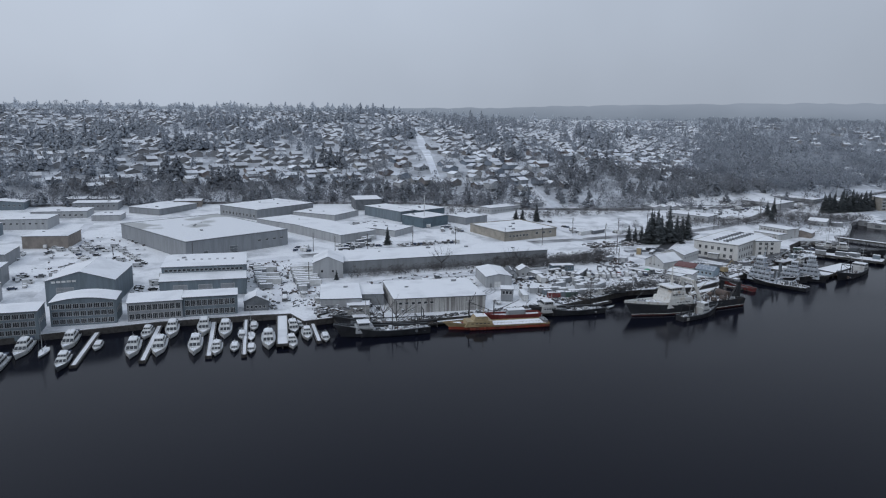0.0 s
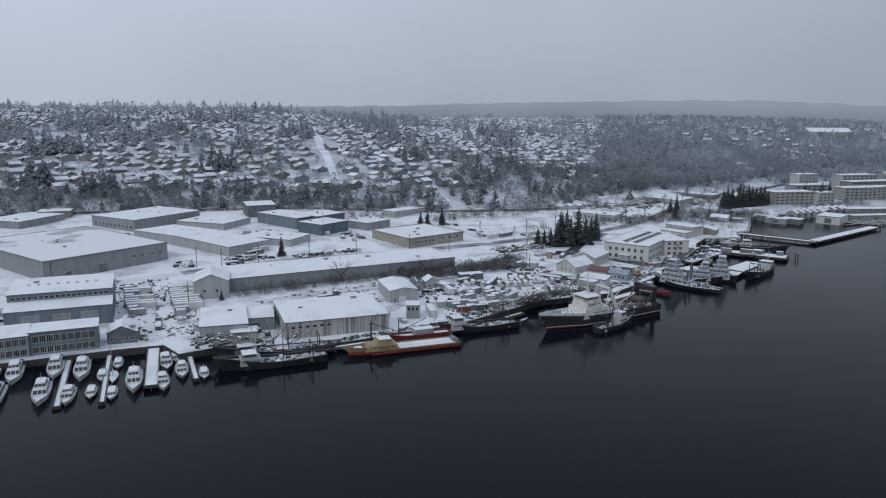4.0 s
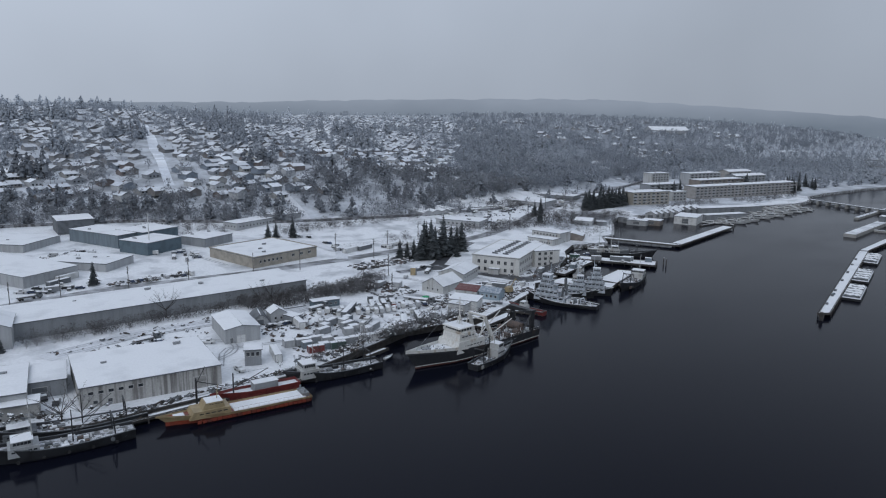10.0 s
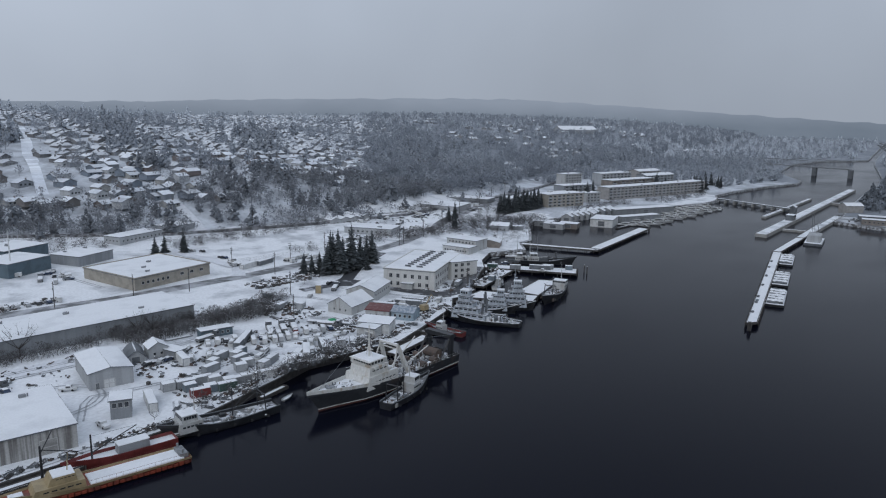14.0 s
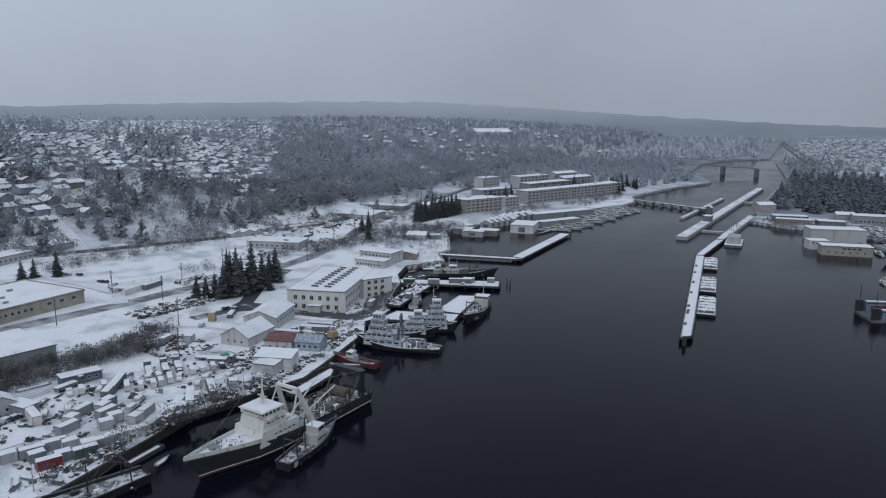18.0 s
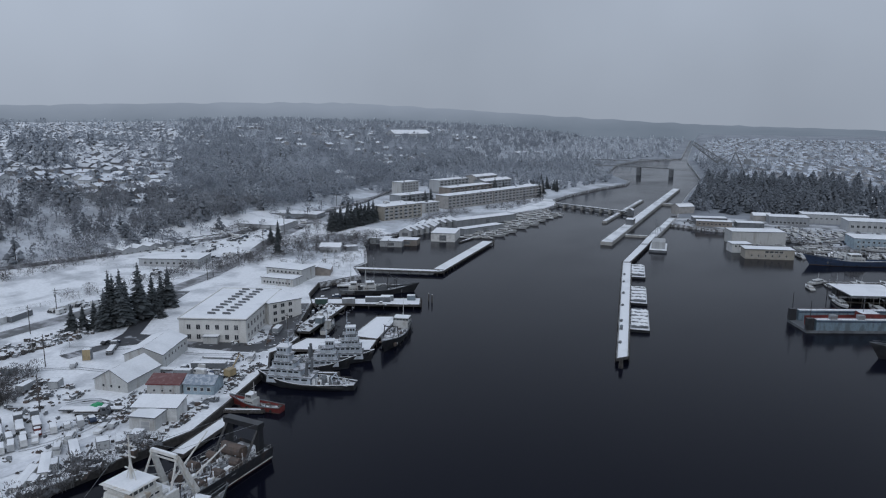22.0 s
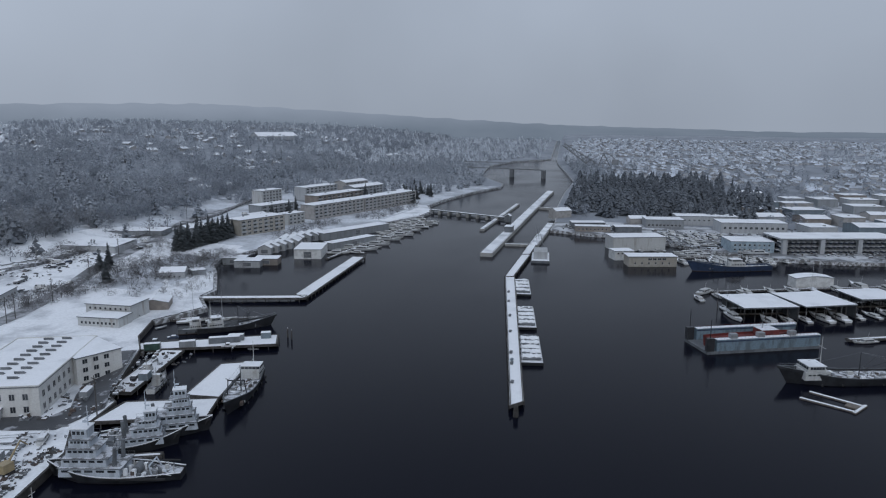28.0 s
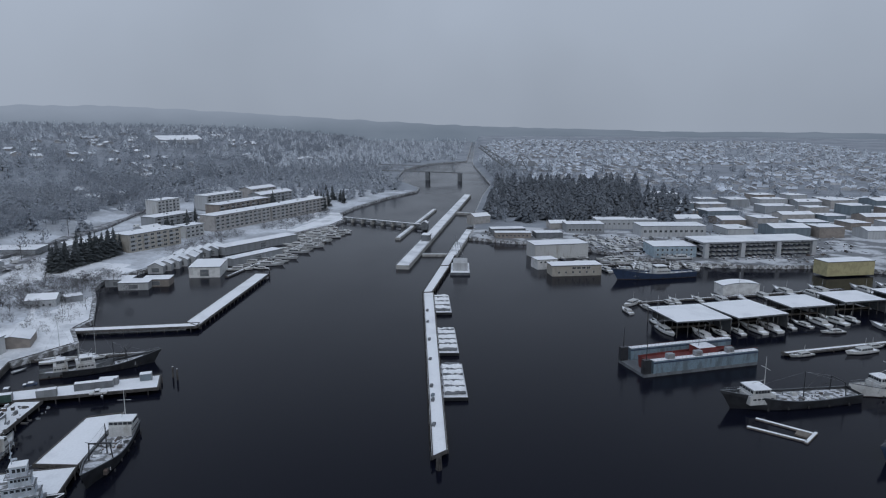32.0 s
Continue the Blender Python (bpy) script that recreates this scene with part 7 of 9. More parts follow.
    for a, b in (((L * 0.15, 0, 23), (L * 0.5, 0, 8)), ((L * 0.15, 0, 23), (-L * 0.02, -4, 17)), ((L * 0.15, 0, 23), (-L * 0.02, 4, 17)), ((-L * 0.02, 4, 17), (-L * 0.42, 5, 13.4)), ((-L * 0.02, -4, 17), (-L * 0.42, -5, 13.4))):
        k.rod(a, b, 0.05, n=3)
    part("rigging", k, STEEL, T)
    k = Kit()
    for s in (-1, 1):
        railing(k, [(-L * 0.48, s * B * 0.46, 5.2), (-L * 0.25, s * B * 0.49, 5.4), (L * 0.0, s * B * 0.49, 5.6)], 1.1)
        railing(k, [(L * 0.03, s * B * 0.41, 8.6), (L * 0.24, s * B * 0.41, 8.6)], 1.0)
    part("deck_rail", k, wm, T)
    litter(T, -L * 0.46, L * 0.02, B * 0.86, 4.4, 240, 99)
    litter(T, L * 0.24, L * 0.42, B * 0.4, 6.6, 26, 98)
    part("net_drum", Kit().rod((-L * 0.36, -3.2, 6.8), (-L * 0.36, 3.2, 6.8), 1.7, n=12).box(-L * 0.37, -3.8, 4.3, -L * 0.35, -3.2, 8.4).box(-L * 0.37, 3.2, 4.3, -L * 0.35, 3.8, 8.4), RUST, T)
    part("cargo_boom", Kit().rod((-L * 0.05, -2, 6), (-L * 0.28, -4, 13), 0.3, 0.2, 6).rod((-L * 0.05, 2, 6), (-L * 0.25, 4, 12), 0.3, 0.2, 6), wm, T)


trawler()


def barges():
    rng = random.Random(21)
    for x, y, n in ((458, 176.5, 7), (503, 187.5, 6), (562, 201.5, 5)):
        T = thing("barge", pose(x, y, 0, rz=13.3), "flat deck barge heaped with snow-covered rolls of netting", "barge", "barges at the guide pier")
        part("hull", Kit().extrude_y([(-16, -1.0), (16, -1.0), (17, 0.2), (17, 1.3), (-17, 1.3), (-17, 0.2)], -4.3, 4.3), BLACK, T)
        part("deck_snow", Kit().slab(-16.6, -4.1, 1.3, 16.6, 4.1, 1.45), SNOW_DIRTY, T)
        for i in range(n * 3):
            xx = -15 + 30 * (i + 0.5) / (n * 3)
            k = Kit()
            pts = []
            for j in range(9):
                yy = -3.6 + 7.2 * j / 8
                r = rng.uniform(0.45, 0.75)
                o = rng.uniform(-0.3, 0.3)
                pts.append([(xx + o + r * math.cos(a), yy, 1.5 + 0.9 * r + r * 0.9 * math.sin(a)) for a in (0, 1.05, 2.1, 3.14, 4.2, 5.2)])
            k.loft(pts)
            part("net_roll", k, SNOW_ROOF if i % 4 else DGREY, T)
    T = thing("crane_barge", pose(650, 207.5, 0, rz=10), "work barge with steel tanks and a lattice derrick", "barge")
    part("hull", Kit().box(-15, -6, -1, 15, 6, 1.6), DGREY, T)
    part("deck_snow", Kit().slab(-14.7, -5.7, 1.6, 14.7, 5.7, 1.75), SNOW_ROOF, T)
    for i in range(4):
        part("tank", Kit().slab(-10 + 4.2 * i, -4.5, 1.7, -7.2 + 4.2 * i, 4.5, 7.0, 0.5), LGREY, T)
    k = Kit()
    b, tp = Vector((10, 1, 1.6)), Vector((4, 3, 21))
    for i in range(8):
        p, q = b.lerp(tp, i / 8), b.lerp(tp, (i + 1) / 8)
        for o in ((0.7, 0.7), (0.7, -0.7), (-0.7, 0.7), (-0.7, -0.7)):
            k.rod(p + Vector((*o, 0)), q + Vector((*o, 0)), 0.12, n=4)
        k.rod(p + Vector((0.7, 0.7, 0)), q + Vector((-0.7, 0.7, 0)), 0.08, n=3)
    k.rod((12, -3, 1.6), (10, 0, 14), 0.25, n=4).rod((10, 0, 14), tp, 0.05, n=3)
    part("derrick", k, STEEL, T)
    part("cab", Kit().slab(11, -2, 1.6, 14, 2, 4.4), GREY, T)


barges()

# ---- roads and the yard ----


def road(name, label, line, w, m=None, lift=0.07, kerb=False):
    k = Kit()
    pts = []
    for a, b in zip(line, line[1:]):
        n = max(1, int(math.hypot(b[0] - a[0], b[1] - a[1]) / 8))
        pts += [(a[0] + (b[0] - a[0]) * i / n, a[1] + (b[1] - a[1]) * i / n) for i in range(n)]
    pts.append(line[-1])
    l, r = shifted(pts, w / 2), shifted(pts, -w / 2)
    for i in range(len(pts) - 1):
        k.poly([(*r[i], max(land_z(*r[i]), 2.47) + lift), (*r[i + 1], max(land_z(*r[i + 1]), 2.47) + lift), (*l[i + 1], max(land_z(*l[i + 1]), 2.47) + lift), (*l[i], max(land_z(*l[i]), 2.47) + lift)])
    return solid(name, k, m or ASPHALT, label, "road")


WET = mat("wet_tarmac_with_slush", (0.055, 0.058, 0.065), 0.5, vary=0.35, scale=0.2, fine=1.5, second=(0.36, 0.37, 0.40), cut=(0.57, 0.64))
road("road", "main shore road with slushy wheel tracks", [(100, 399), (165, 405), (224, 397), (290, 395), (340, 397), (380, 396), (422, 405), (470, 424), (513, 446), (594, 476), (677, 510), (760, 525), (860, 545)], 9, lift=0.14)
road("side_road", "side road climbing past the store towards the hill", [(290, 396), (301, 414), (300, 440), (296, 470), (316, 500), (342, 522), (348, 540), (354, 572), (357, 600)], 7, SNOW_DIRTY, lift=0.3)
road("office_lane", "wet dark lane round the white office", [(322, 355), (331, 330), (339, 297), (352, 296), (362, 303), (382, 314), (400, 326)], 11, WET, lift=0.1)
road("office_lane_north", "dark lane behind the white office", [(318, 342), (326, 352), (352, 372), (388, 390)], 7, WET, lift=0.12)
road("office_lane_west", "wet dark lane before the office front", [(296, 351), (310, 349), (322, 345), (328, 334), (336, 312), (340, 298)], 6, WET, lift=0.15)
road("yard_track", "rutted track through the boat yard", [(232, 322), (246, 308), (262, 296), (272, 288), (262, 281), (240, 283), (222, 286)], 5, SNOW_DIRTY, lift=0.1)
road("dock_lane", "snowy lane to the dock road", [(69, 292), (74, 330), (82, 390), (100, 400)], 5, SNOW_DIRTY, lift=0.1)
road("quay_lane", "trodden lane along the quay", [(-60, 290.5), (-36, 291), (20, 292.5), (60, 290)], 2.5, SNOW_DIRTY, lift=0.12)


road("lot_lane", "slushy lane between the boat hall and the rear lots", [(-34, 296), (-30, 340), (-22, 392), (-6, 400), (60, 392), (100, 399)], 7, SNOW_DIRTY, lift=0.11)
road("lot_lane", "slushy lane beside the vast warehouse", [(-22, 392), (-14, 440), (-26, 510), (-20, 560), (40, 572), (76, 530), (100, 430), (104, 400)], 6, SNOW_DIRTY, lift=0.13)
road("lot_lane", "slushy lane between the rear warehouses", [(140, 405), (150, 432), (120, 470), (118, 520), (170, 560), (230, 540), (262, 500), (288, 470)], 6, SNOW_DIRTY, lift=0.13)
road("lot_lane", "slushy lane through the depots", [(422, 410), (416, 440), (450, 470), (540, 492), (580, 480)], 6, SNOW_DIRTY, lift=0.13)
road("lot_lane", "slushy apron before the long warehouse", [(116, 322), (150, 331), (215, 325), (236, 318)], 9, SNOW_DIRTY, lift=0.04)


def embankment():
    line = [(x, foot_y(x) - 16) for x in range(-420, 880, 20)]
    k = Kit()
    a, b = shifted(line, 1.6), shifted(line, -1.6)
    for i in range(len(line) - 1):
        z0, z1 = south_z(*line[i]) + 1.6, south_z(*line[i + 1]) + 1.6
        k.faces([(*b[i], z0 - 4), (*b[i + 1], z1 - 4), (*b[i + 1], z1), (*b[i], z0), (*a[i], z0 - 4), (*a[i + 1], z1 - 4), (*a[i + 1], z1), (*a[i], z0)], [(0, 1, 2, 3), (3, 2, 6, 7), (5, 4, 7, 6)])
    solid("railway_bank", k, mat("dark_ballast", (0.10, 0.10, 0.105), 0.9, vary=0.3, second=(0.32, 0.33, 0.35)), "dark railway bank along the foot of the hill", "railway")


embankment()


def utility_pole():
    T = thing("utility_pole", pose(0, 0, -60), "tall timber utility pole with cross arms", "pole", "utility poles")
    part("post", Kit().rod((0, 0, -1), (0, 0, 12), 0.2, 0.13, 7), TIMBER, T)
    part("cross_arm", Kit().box(-1.4, -0.08, 10.9, 1.4, 0.08, 11.1), TIMBER, T)
    part("cross_arm", Kit().box(-1.1, -0.08, 9.9, 1.1, 0.08, 10.1), TIMBER, T)
    part("transformer", Kit().rod((0.45, 0, 8.0), (0.45, 0, 9.2), 0.3, n=8), STEEL, T)
    return T


def poles():
    P = utility_pole()
    spots = [(231, 391), (256, 386), (307, 388), (298, 415), (366, 418), (419, 401), (287, 347.6), (447, 409), (412, 398), (500, 438), (545, 458), (600, 480), (200, 400), (170, 398), (140, 396), (40, 398), (0, 395), (110, 410), (640, 497), (684, 513), (262, 312), (345, 285.5), (90, 330), (120, 396), (330, 405)]
    for i, (x, y) in enumerate(spots):
        m = pose(x, y, land_z(x, y), rz=70 + 7 * (i % 5))
        if i:
            copy_thing(P, m)
        else:
            P.matrix_basis = m
    T = thing("steel_mast", pose(207.5, 475, 3.8), "very tall white steel mast beside the warehouses", "mast")
    part("pole", Kit().rod((0, 0, -1), (0, 0, 24), 0.45, 0.22, 10), WHITE, T)
    part("base", Kit().slab(-1.2, -1.2, -0.5, 1.2, 1.2, 0.5), CONCRETE, T)


poles()


def car(kind, paint, label, far=False):
    """kind: car, van or pickup; front towards +x."""
    T = thing({"car": "car", "van": "van", "pickup": "pickup_truck"}[kind], pose(0, 0, -60), label, kind if kind != "pickup" else "pickup truck", "parked vehicles")
    k = Kit()
    prof = {"car": [(-2.2, 0.35), (2.2, 0.35), (2.25, 0.75), (1.3, 0.95), (0.6, 1.42), (-1.1, 1.45), (-1.9, 1.0), (-2.25, 0.9)],
            "van": [(-2.7, 0.4), (2.6, 0.4), (2.7, 1.0), (2.0, 1.3), (1.5, 2.2), (-2.7, 2.25)],
            "pickup": [(-2.7, 0.5), (2.7, 0.5), (2.75, 1.0), (1.5, 1.15), (0.9, 1.8), (-0.5, 1.8), (-0.6, 1.1), (-2.75, 1.1)]}[kind]
    k.extrude_y(prof, -0.88, 0.88)
    x0, x1, z0, z1 = {"car": (-1.2, 0.6, 1.0, 1.36), "van": (0.6, 1.55, 1.35, 2.0), "pickup": (-0.4, 0.9, 1.2, 1.7)}[kind]
    g = k.use(1) if far else Kit()
    for s in (-1, 1):
        g.box(x0, s * 0.885 - 0.02, z0, x1, s * 0.885 + 0.02, z1)
    g.box(x1, -0.75, z0, x1 + 0.3, 0.75, z1 - 0.05)
    if far:
        k.use(2)
        for x in (-1.45, 1.45):
            for y in (-0.8, 0.8):
                k.rod((x, y - 0.11, 0.34), (x, y + 0.11, 0.34), 0.34, n=8)
        part("body", k, [paint, GLASS, RUBBER], T)
    else:
        part("body", k, paint, T)
        part("window_band", g, GLASS, T)
        wm = Kit().rod((0, -0.11, 0), (0, 0.11, 0), 0.34, n=10).mesh("wheel", RUBBER)
        for x in (-1.45, 1.45):
            for y in (-0.8, 0.8):
                part("wheel", wm, None, T, at=pose(x, y, 0.34))
    k = Kit()
    a, b, z = {"car": (-1.15, 0.6, 1.44), "van": (-2.65, 1.45, 2.22), "pickup": (-0.5, 0.9, 1.8)}[kind]
    k.slab(a, -0.82, z, b, 0.82, z + 0.16, 0.08)
    if kind == "car":
        k.slab(0.95, -0.8, 0.98, 2.2, 0.8, 1.06, 0.03)
    if kind == "pickup":
        k.slab(-2.65, -0.8, 1.05, -0.65, 0.8, 1.25, 0.08)
    part("snow", k, SNOW_ROOF, T, "snow lying on the vehicle")
    return T


def vehicles():
    rng = random.Random(77)
    P = [car("car", BLACK, "black parked car under snow"), car("car", LGREY, "silver parked car under snow"), car("car", NAVY, "dark blue parked car under snow"), car("pickup", WHITE, "white parked pickup truck under snow"),
         car("van", WHITE, "white panel van with snow on top"), car("pickup", RED, "red parked pickup truck under snow"), car("van", LGREY, "grey panel van with snow on top")]
    kinds = (("car", BLACK, "black parked car in a distant snowy lot"), ("car", LGREY, "silver parked car in a distant snowy lot"), ("car", NAVY, "dark blue parked car in a distant snowy lot"), ("pickup", WHITE, "white pickup truck in a distant snowy lot"),
             ("van", WHITE, "white panel van in a distant snowy lot"), ("pickup", DGREY, "dark pickup truck in a distant snowy lot"), ("van", LGREY, "grey panel van in a distant snowy lot"))
    P += [car(*q, far=True) for q in kinds]
    spots = [(167, 302, 3, -37), (163, 268, 3, 95), (195, 305.4, 0, 10), (199.7, 305, 1, 20), (202, 305, 2, 15), (237.3, 297.4, 4, 60), (240.6, 295.7, 4, 60), (243.1, 295.2, 6, 60), (246.3, 295, 4, 60), (249, 293.9, 3, 60), (234, 300, 4, 60), (262, 283.4, 3, 20),
             (265.5, 283.2, 1, 25), (271, 411.3, 1, 10), (314.5, 351.4, 0, 15), (316, 347.9, 2, 15), (292, 339, 1, 40), (107, 283, 0, 80), (109, 277, 0, 70), (110, 309, 1, 90), (117, 309, 0, 90), (142, 312, 3, 90), (148, 313, 1, 90), (153, 314, 2, 90),
             (308, 294, 4, 100), (312, 298, 4, 100), (316, 294, 1, 60), (365, 300, 1, 30), (370, 303, 3, 30), (372, 295, 0, 20), (344, 308, 0, 70), (420, 318, 2, 120), (414, 322, 0, 30), (437, 356, 1, 70), (441, 355, 0, 70), (446, 360, 4, 70), (310, 292, 2, 90), (418, 290, 3, 118)]
    for i in range(8):
        spots.append((176 + i * 4.2, 412 - i * 0.3, rng.choice((0, 1, 2, 4)), 90))
    for row in range(4):  # lot beside the vast warehouse
        for i in range(8):
            if rng.random() < 0.8:
                spots.append((-28 + row * 9 + i * 2.2, 470 - i * 7.6 - row * 4, rng.choice((0, 1, 2, 3, 6)), -25))
    for i in range(12):  # between hall and shed
        spots.append((9 + rng.choice((0, 6)) + rng.uniform(-0.5, 0.5) + i * 0.4, 322 + i * 3.3, rng.choice((0, 1, 2, 3, 4)), rng.choice((10, 190))))
    for i in range(16):
        spots.append((rng.uniform(500, 590), rng.uniform(462, 492), rng.choice((0, 1, 2, 4)), rng.uniform(0, 180)))
    for i in range(14):
        spots.append((rng.uniform(330, 350), rng.uniform(404, 412), rng.choice((0, 1, 4)), rng.uniform(0, 40)))
    for i in range(8):
        spots.append((60 + rng.uniform(-2, 2), 300 + i * 3, rng.choice((0, 1, 2)), rng.uniform(80, 100)))
    for x0, y0, x1, y1, n, a in ((100, 404, 112, 424, 9, 60), (128, 412, 160, 424, 10, -20), (-40, 405, -5, 500, 14, -25), (60, 505, 90, 530, 10, 30), (160, 486, 182, 500, 10, 60), (440, 468, 530, 486, 14, 20), (300, 418, 310, 470, 7, 90), (392, 430, 412, 440, 6, 30), (206, 440, 228, 470, 12, 70), (455, 430, 480, 438, 6, 20), (640, 470, 760, 500, 12, 10), (-62, 300, -30, 325, 12, 5), (-45, 365, -8, 402, 26, 5), (5, 372, 60, 400, 22, -5), (-60, 430, -45, 455, 8, 0), (62, 375, 74, 400, 8, 80)):
        for i in range(n):
            spots.append((rng.uniform(x0, x1), rng.uniform(y0, y1), rng.randrange(7), a + rng.choice((0, 0, 90))))
    for i in range(9):  # rows of vans and pickups in the boat yard
        spots.append((239 + i * 3.3, 302.5 - i * 1.3 + rng.uniform(-0.6, 0.6), (2, 3, 6, 0, 5, 4, 1, 6, 2)[i], 62))
        spots.append((221 + i * 3.1, 311 - i * 1.4 + rng.uniform(-0.6, 0.6), (3, 4, 0, 6, 2, 1, 3, 0, 2)[i], 62))
    used = set()
    for x, y, p, a in spots:
        z = max(land_z(x, y), 2.47) + 0.05
        if y > 396 or x < 100:
            p += 7
        if 300 < x < 445 and y < 332 and x > 405:
            z = 2.2
        m = pose(x, y, z, rz=a + rng.uniform(-4, 4))
        if p in used:
            copy_thing(P[p], m)
        else:
            used.add(p)
            P[p].matrix_basis = m


vehicles()


def container(L, W, H, paint, label, group="boxes in the yard", name="shipping_container"):
    T = thing(name, pose(0, 0, -60), label, "container", group)
    n = int(L / 0.6)
    lo, hi = [], []
    for i in range(n):
        for e, o in ((0.1, 0), (0.25, -0.05), (0.7, -0.05), (0.85, 0)):
            lo.append((L * (i + e) / n, o))
            hi.append((L * (i + e) / n, W - o))
    k = Kit().prism([(0, 0)] + lo + [(L, 0), (L, W)] + hi[::-1] + [(0, W)], 0.1, H)
    part("body", k, paint, T)
    k = Kit()
    for y in (0.06, W / 2 + 0.03):
        k.box(L, y, 0.2, L + 0.06, y + W / 2 - 0.09, H - 0.1)
        k.rod((L + 0.09, y + W * 0.22, 0.25), (L + 0.09, y + W * 0.22, H - 0.15), 0.03, n=4)
    part("door", k, STEEL, T)
    hoop = [(-0.07, 0), (0.13, 0), (0.13, H - 0.18), (W - 0.13, H - 0.18), (W - 0.13, 0), (W + 0.07, 0), (W + 0.07, H + 0.02), (-0.07, H + 0.02)]
    for x in (-0.02, L - 0.18):
        k = Kit().extrude_y(hoop, x, x + 0.2)
        k.v = [(y2, x2, z2) for x2, y2, z2 in k.v]
        k.f = [f[::-1] for f in k.f]
        part("end_frame", k, STEEL, T)
    part("snow", snow_sheet(L, W, H, 0.22, seed=3), SNOW_ROOF, T, "thick snow on top")
    return T


OFFICE_WHITE = mat("weathered_white_render", (0.60, 0.60, 0.585), 0.75, vary=0.2, scale=0.5, fine=2.0, second=(0.48, 0.475, 0.455), cut=(0.55, 0.75), streak=0.15)
PATCHY = mat("patchy_snow_on_blue_metal", (0.22, 0.265, 0.32), 0.6, vary=0.25, scale=0.9, fine=3.0, second=(0.40, 0.44, 0.49), cut=(0.46, 0.62), streak=0.3)
PATCHY_RED = mat("patchy_snow_on_red_metal", (0.135, 0.052, 0.05), 0.6, vary=0.25, scale=0.7, fine=3.0, second=(0.21, 0.12, 0.12), cut=(0.5, 0.7))


def yard():
    B = building
    B("office_block", "white three-storey office with rows of roof ventilators", "office building", (331, 329), (342.5, 304.5), 50, 9.3, OFFICE_WHITE, "flat", z=2.5, parapet=0.35,
      rows=(("f", 1.2, 1.7, 2.1, 6, 2, 25, 1), ("f", 5.2, 1.7, 2.1, 6, 2, 25, 1), ("r", 1.2, 1.9, 2.1, 6, 1, 25, 1), ("r", 5.2, 1.9, 2.1, 6, 1, 25, 1)), seed=50)
    B("office_wing", "white three-storey office wing with window rows", "office building", (365.8, 313.4), (380.2, 307.6), 30, 9.32, OFFICE_WHITE, "flat", z=2.5, parapet=0.0,
      rows=(("f", 1.0, 1.8, 1.7, 3, 1, 12, 1), ("f", 4.0, 1.8, 1.7, 3, 1, 12, 1), ("f", 7.0, 1.8, 1.7, 3, 1, 12, 1), ("r", 1.0, 1.6, 1.7, 6, 1, 28, 1), ("r", 4.0, 1.6, 1.7, 6, 1, 28, 1), ("r", 7.0, 1.6, 1.7, 6, 1, 28, 1), ("l", 7.0, 1.6, 1.2, 6, 1, 28, 1)), seed=51)
    vk = Kit().faces([(-1.6, -0.9, 0), (1.6, -0.9, 0), (1.6, 0.7, 0), (-1.6, 0.7, 0), (-1.6, 0.7, 1.1), (1.6, 0.7, 1.1)], [(2, 3, 4, 5), (0, 4, 3), (1, 2, 5), (0, 3, 2, 1)])
    me = vk.use(1).faces([(-1.6, -0.9, 0), (1.6, -0.9, 0), (1.6, 0.7, 1.12), (-1.6, 0.7, 1.12)], [(0, 1, 2, 3)]).mesh("roof_ventilator", [DGREY, SNOW_ROOF])
    for i in range(10):
        for x0, y0, x1, y1 in ((342.1, 322.3, 378.8, 338.4), (344.7, 316.6, 381.6, 332.9)):
            p = Vector((x0 + (x1 - x0) * i / 9, y0 + (y1 - y0) * i / 9))
            V = thing("roof_ventilator", pose(p.x, p.y, 12.1, rz=110), "sloping dark roof ventilator in the snow", "ventilator", "ventilators on the office roof")
            part("hood", me, None, V)
    B("entrance_canopy", "small flat porch on the office front", "porch", (333.2, 318.5), (335.6, 313.4), 3.0, 3.0, OFFWHITE, "flat", seed=52, over=0.5)
    B("tent_roofed_shed", "white gabled shed with a steep snowy roof", "shed", (282, 313.8), (285, 301.5), 17, 3.6, OFFWHITE, "gable", rise=3.6, rows=(("f", 1.2, 1.0, 1.1, 3, 2, 11, 0),), seed=53)
    B("long_shed", "long white gabled shed with small windows", "shed", (300, 322), (306, 309.5), 22, 5.2, OFFWHITE, "gable", rise=2.6, rows=(("f", 1.2, 1.2, 1.3, 3, 2, 12, 0), ("r", 2.6, 1.2, 1.2, 7, 1, 21, 0)), seed=54)
    B("red_shed", "long dark red shed on white footing", "shed", (286.8, 294.6), (291.6, 285.1), 6, 3.6, OFFWHITE, "shed", rise=1.4, roof_mat=RED, snow_mat=PATCHY_RED, rows=(("f", 1.2, 0.9, 0.9, 3, 1, 9, 0),), seed=55)
    B("blue_shed", "pale blue shed with a pitched half-bare roof", "shed", (293.1, 285.1), (297.2, 275.8), 8, 3.4, PALEBLUE, "hip", rise=1.8, roof_mat=BLUEGREY, snow_mat=PATCHY, rows=(("f", 1.2, 1.2, 1.3, 4, 0.7, 9.5, 0),), seed=56)
    B("white_workshop", "white flat workshop behind the trawler", "shed", (266.9, 278), (269.5, 270.5), 10, 3.8, OFFWHITE, "flat", doors=(("f", 5, 2.6, 2.8, LGREY),), seed=57)
    B("white_workshop", "larger white workshop with low roof", "shed", (271, 282), (277, 270), 8, 4.2, WHITE, "shed", rise=0.8, doors=(("f", 8, 2.4, 3.0, DGREY),), seed=58)
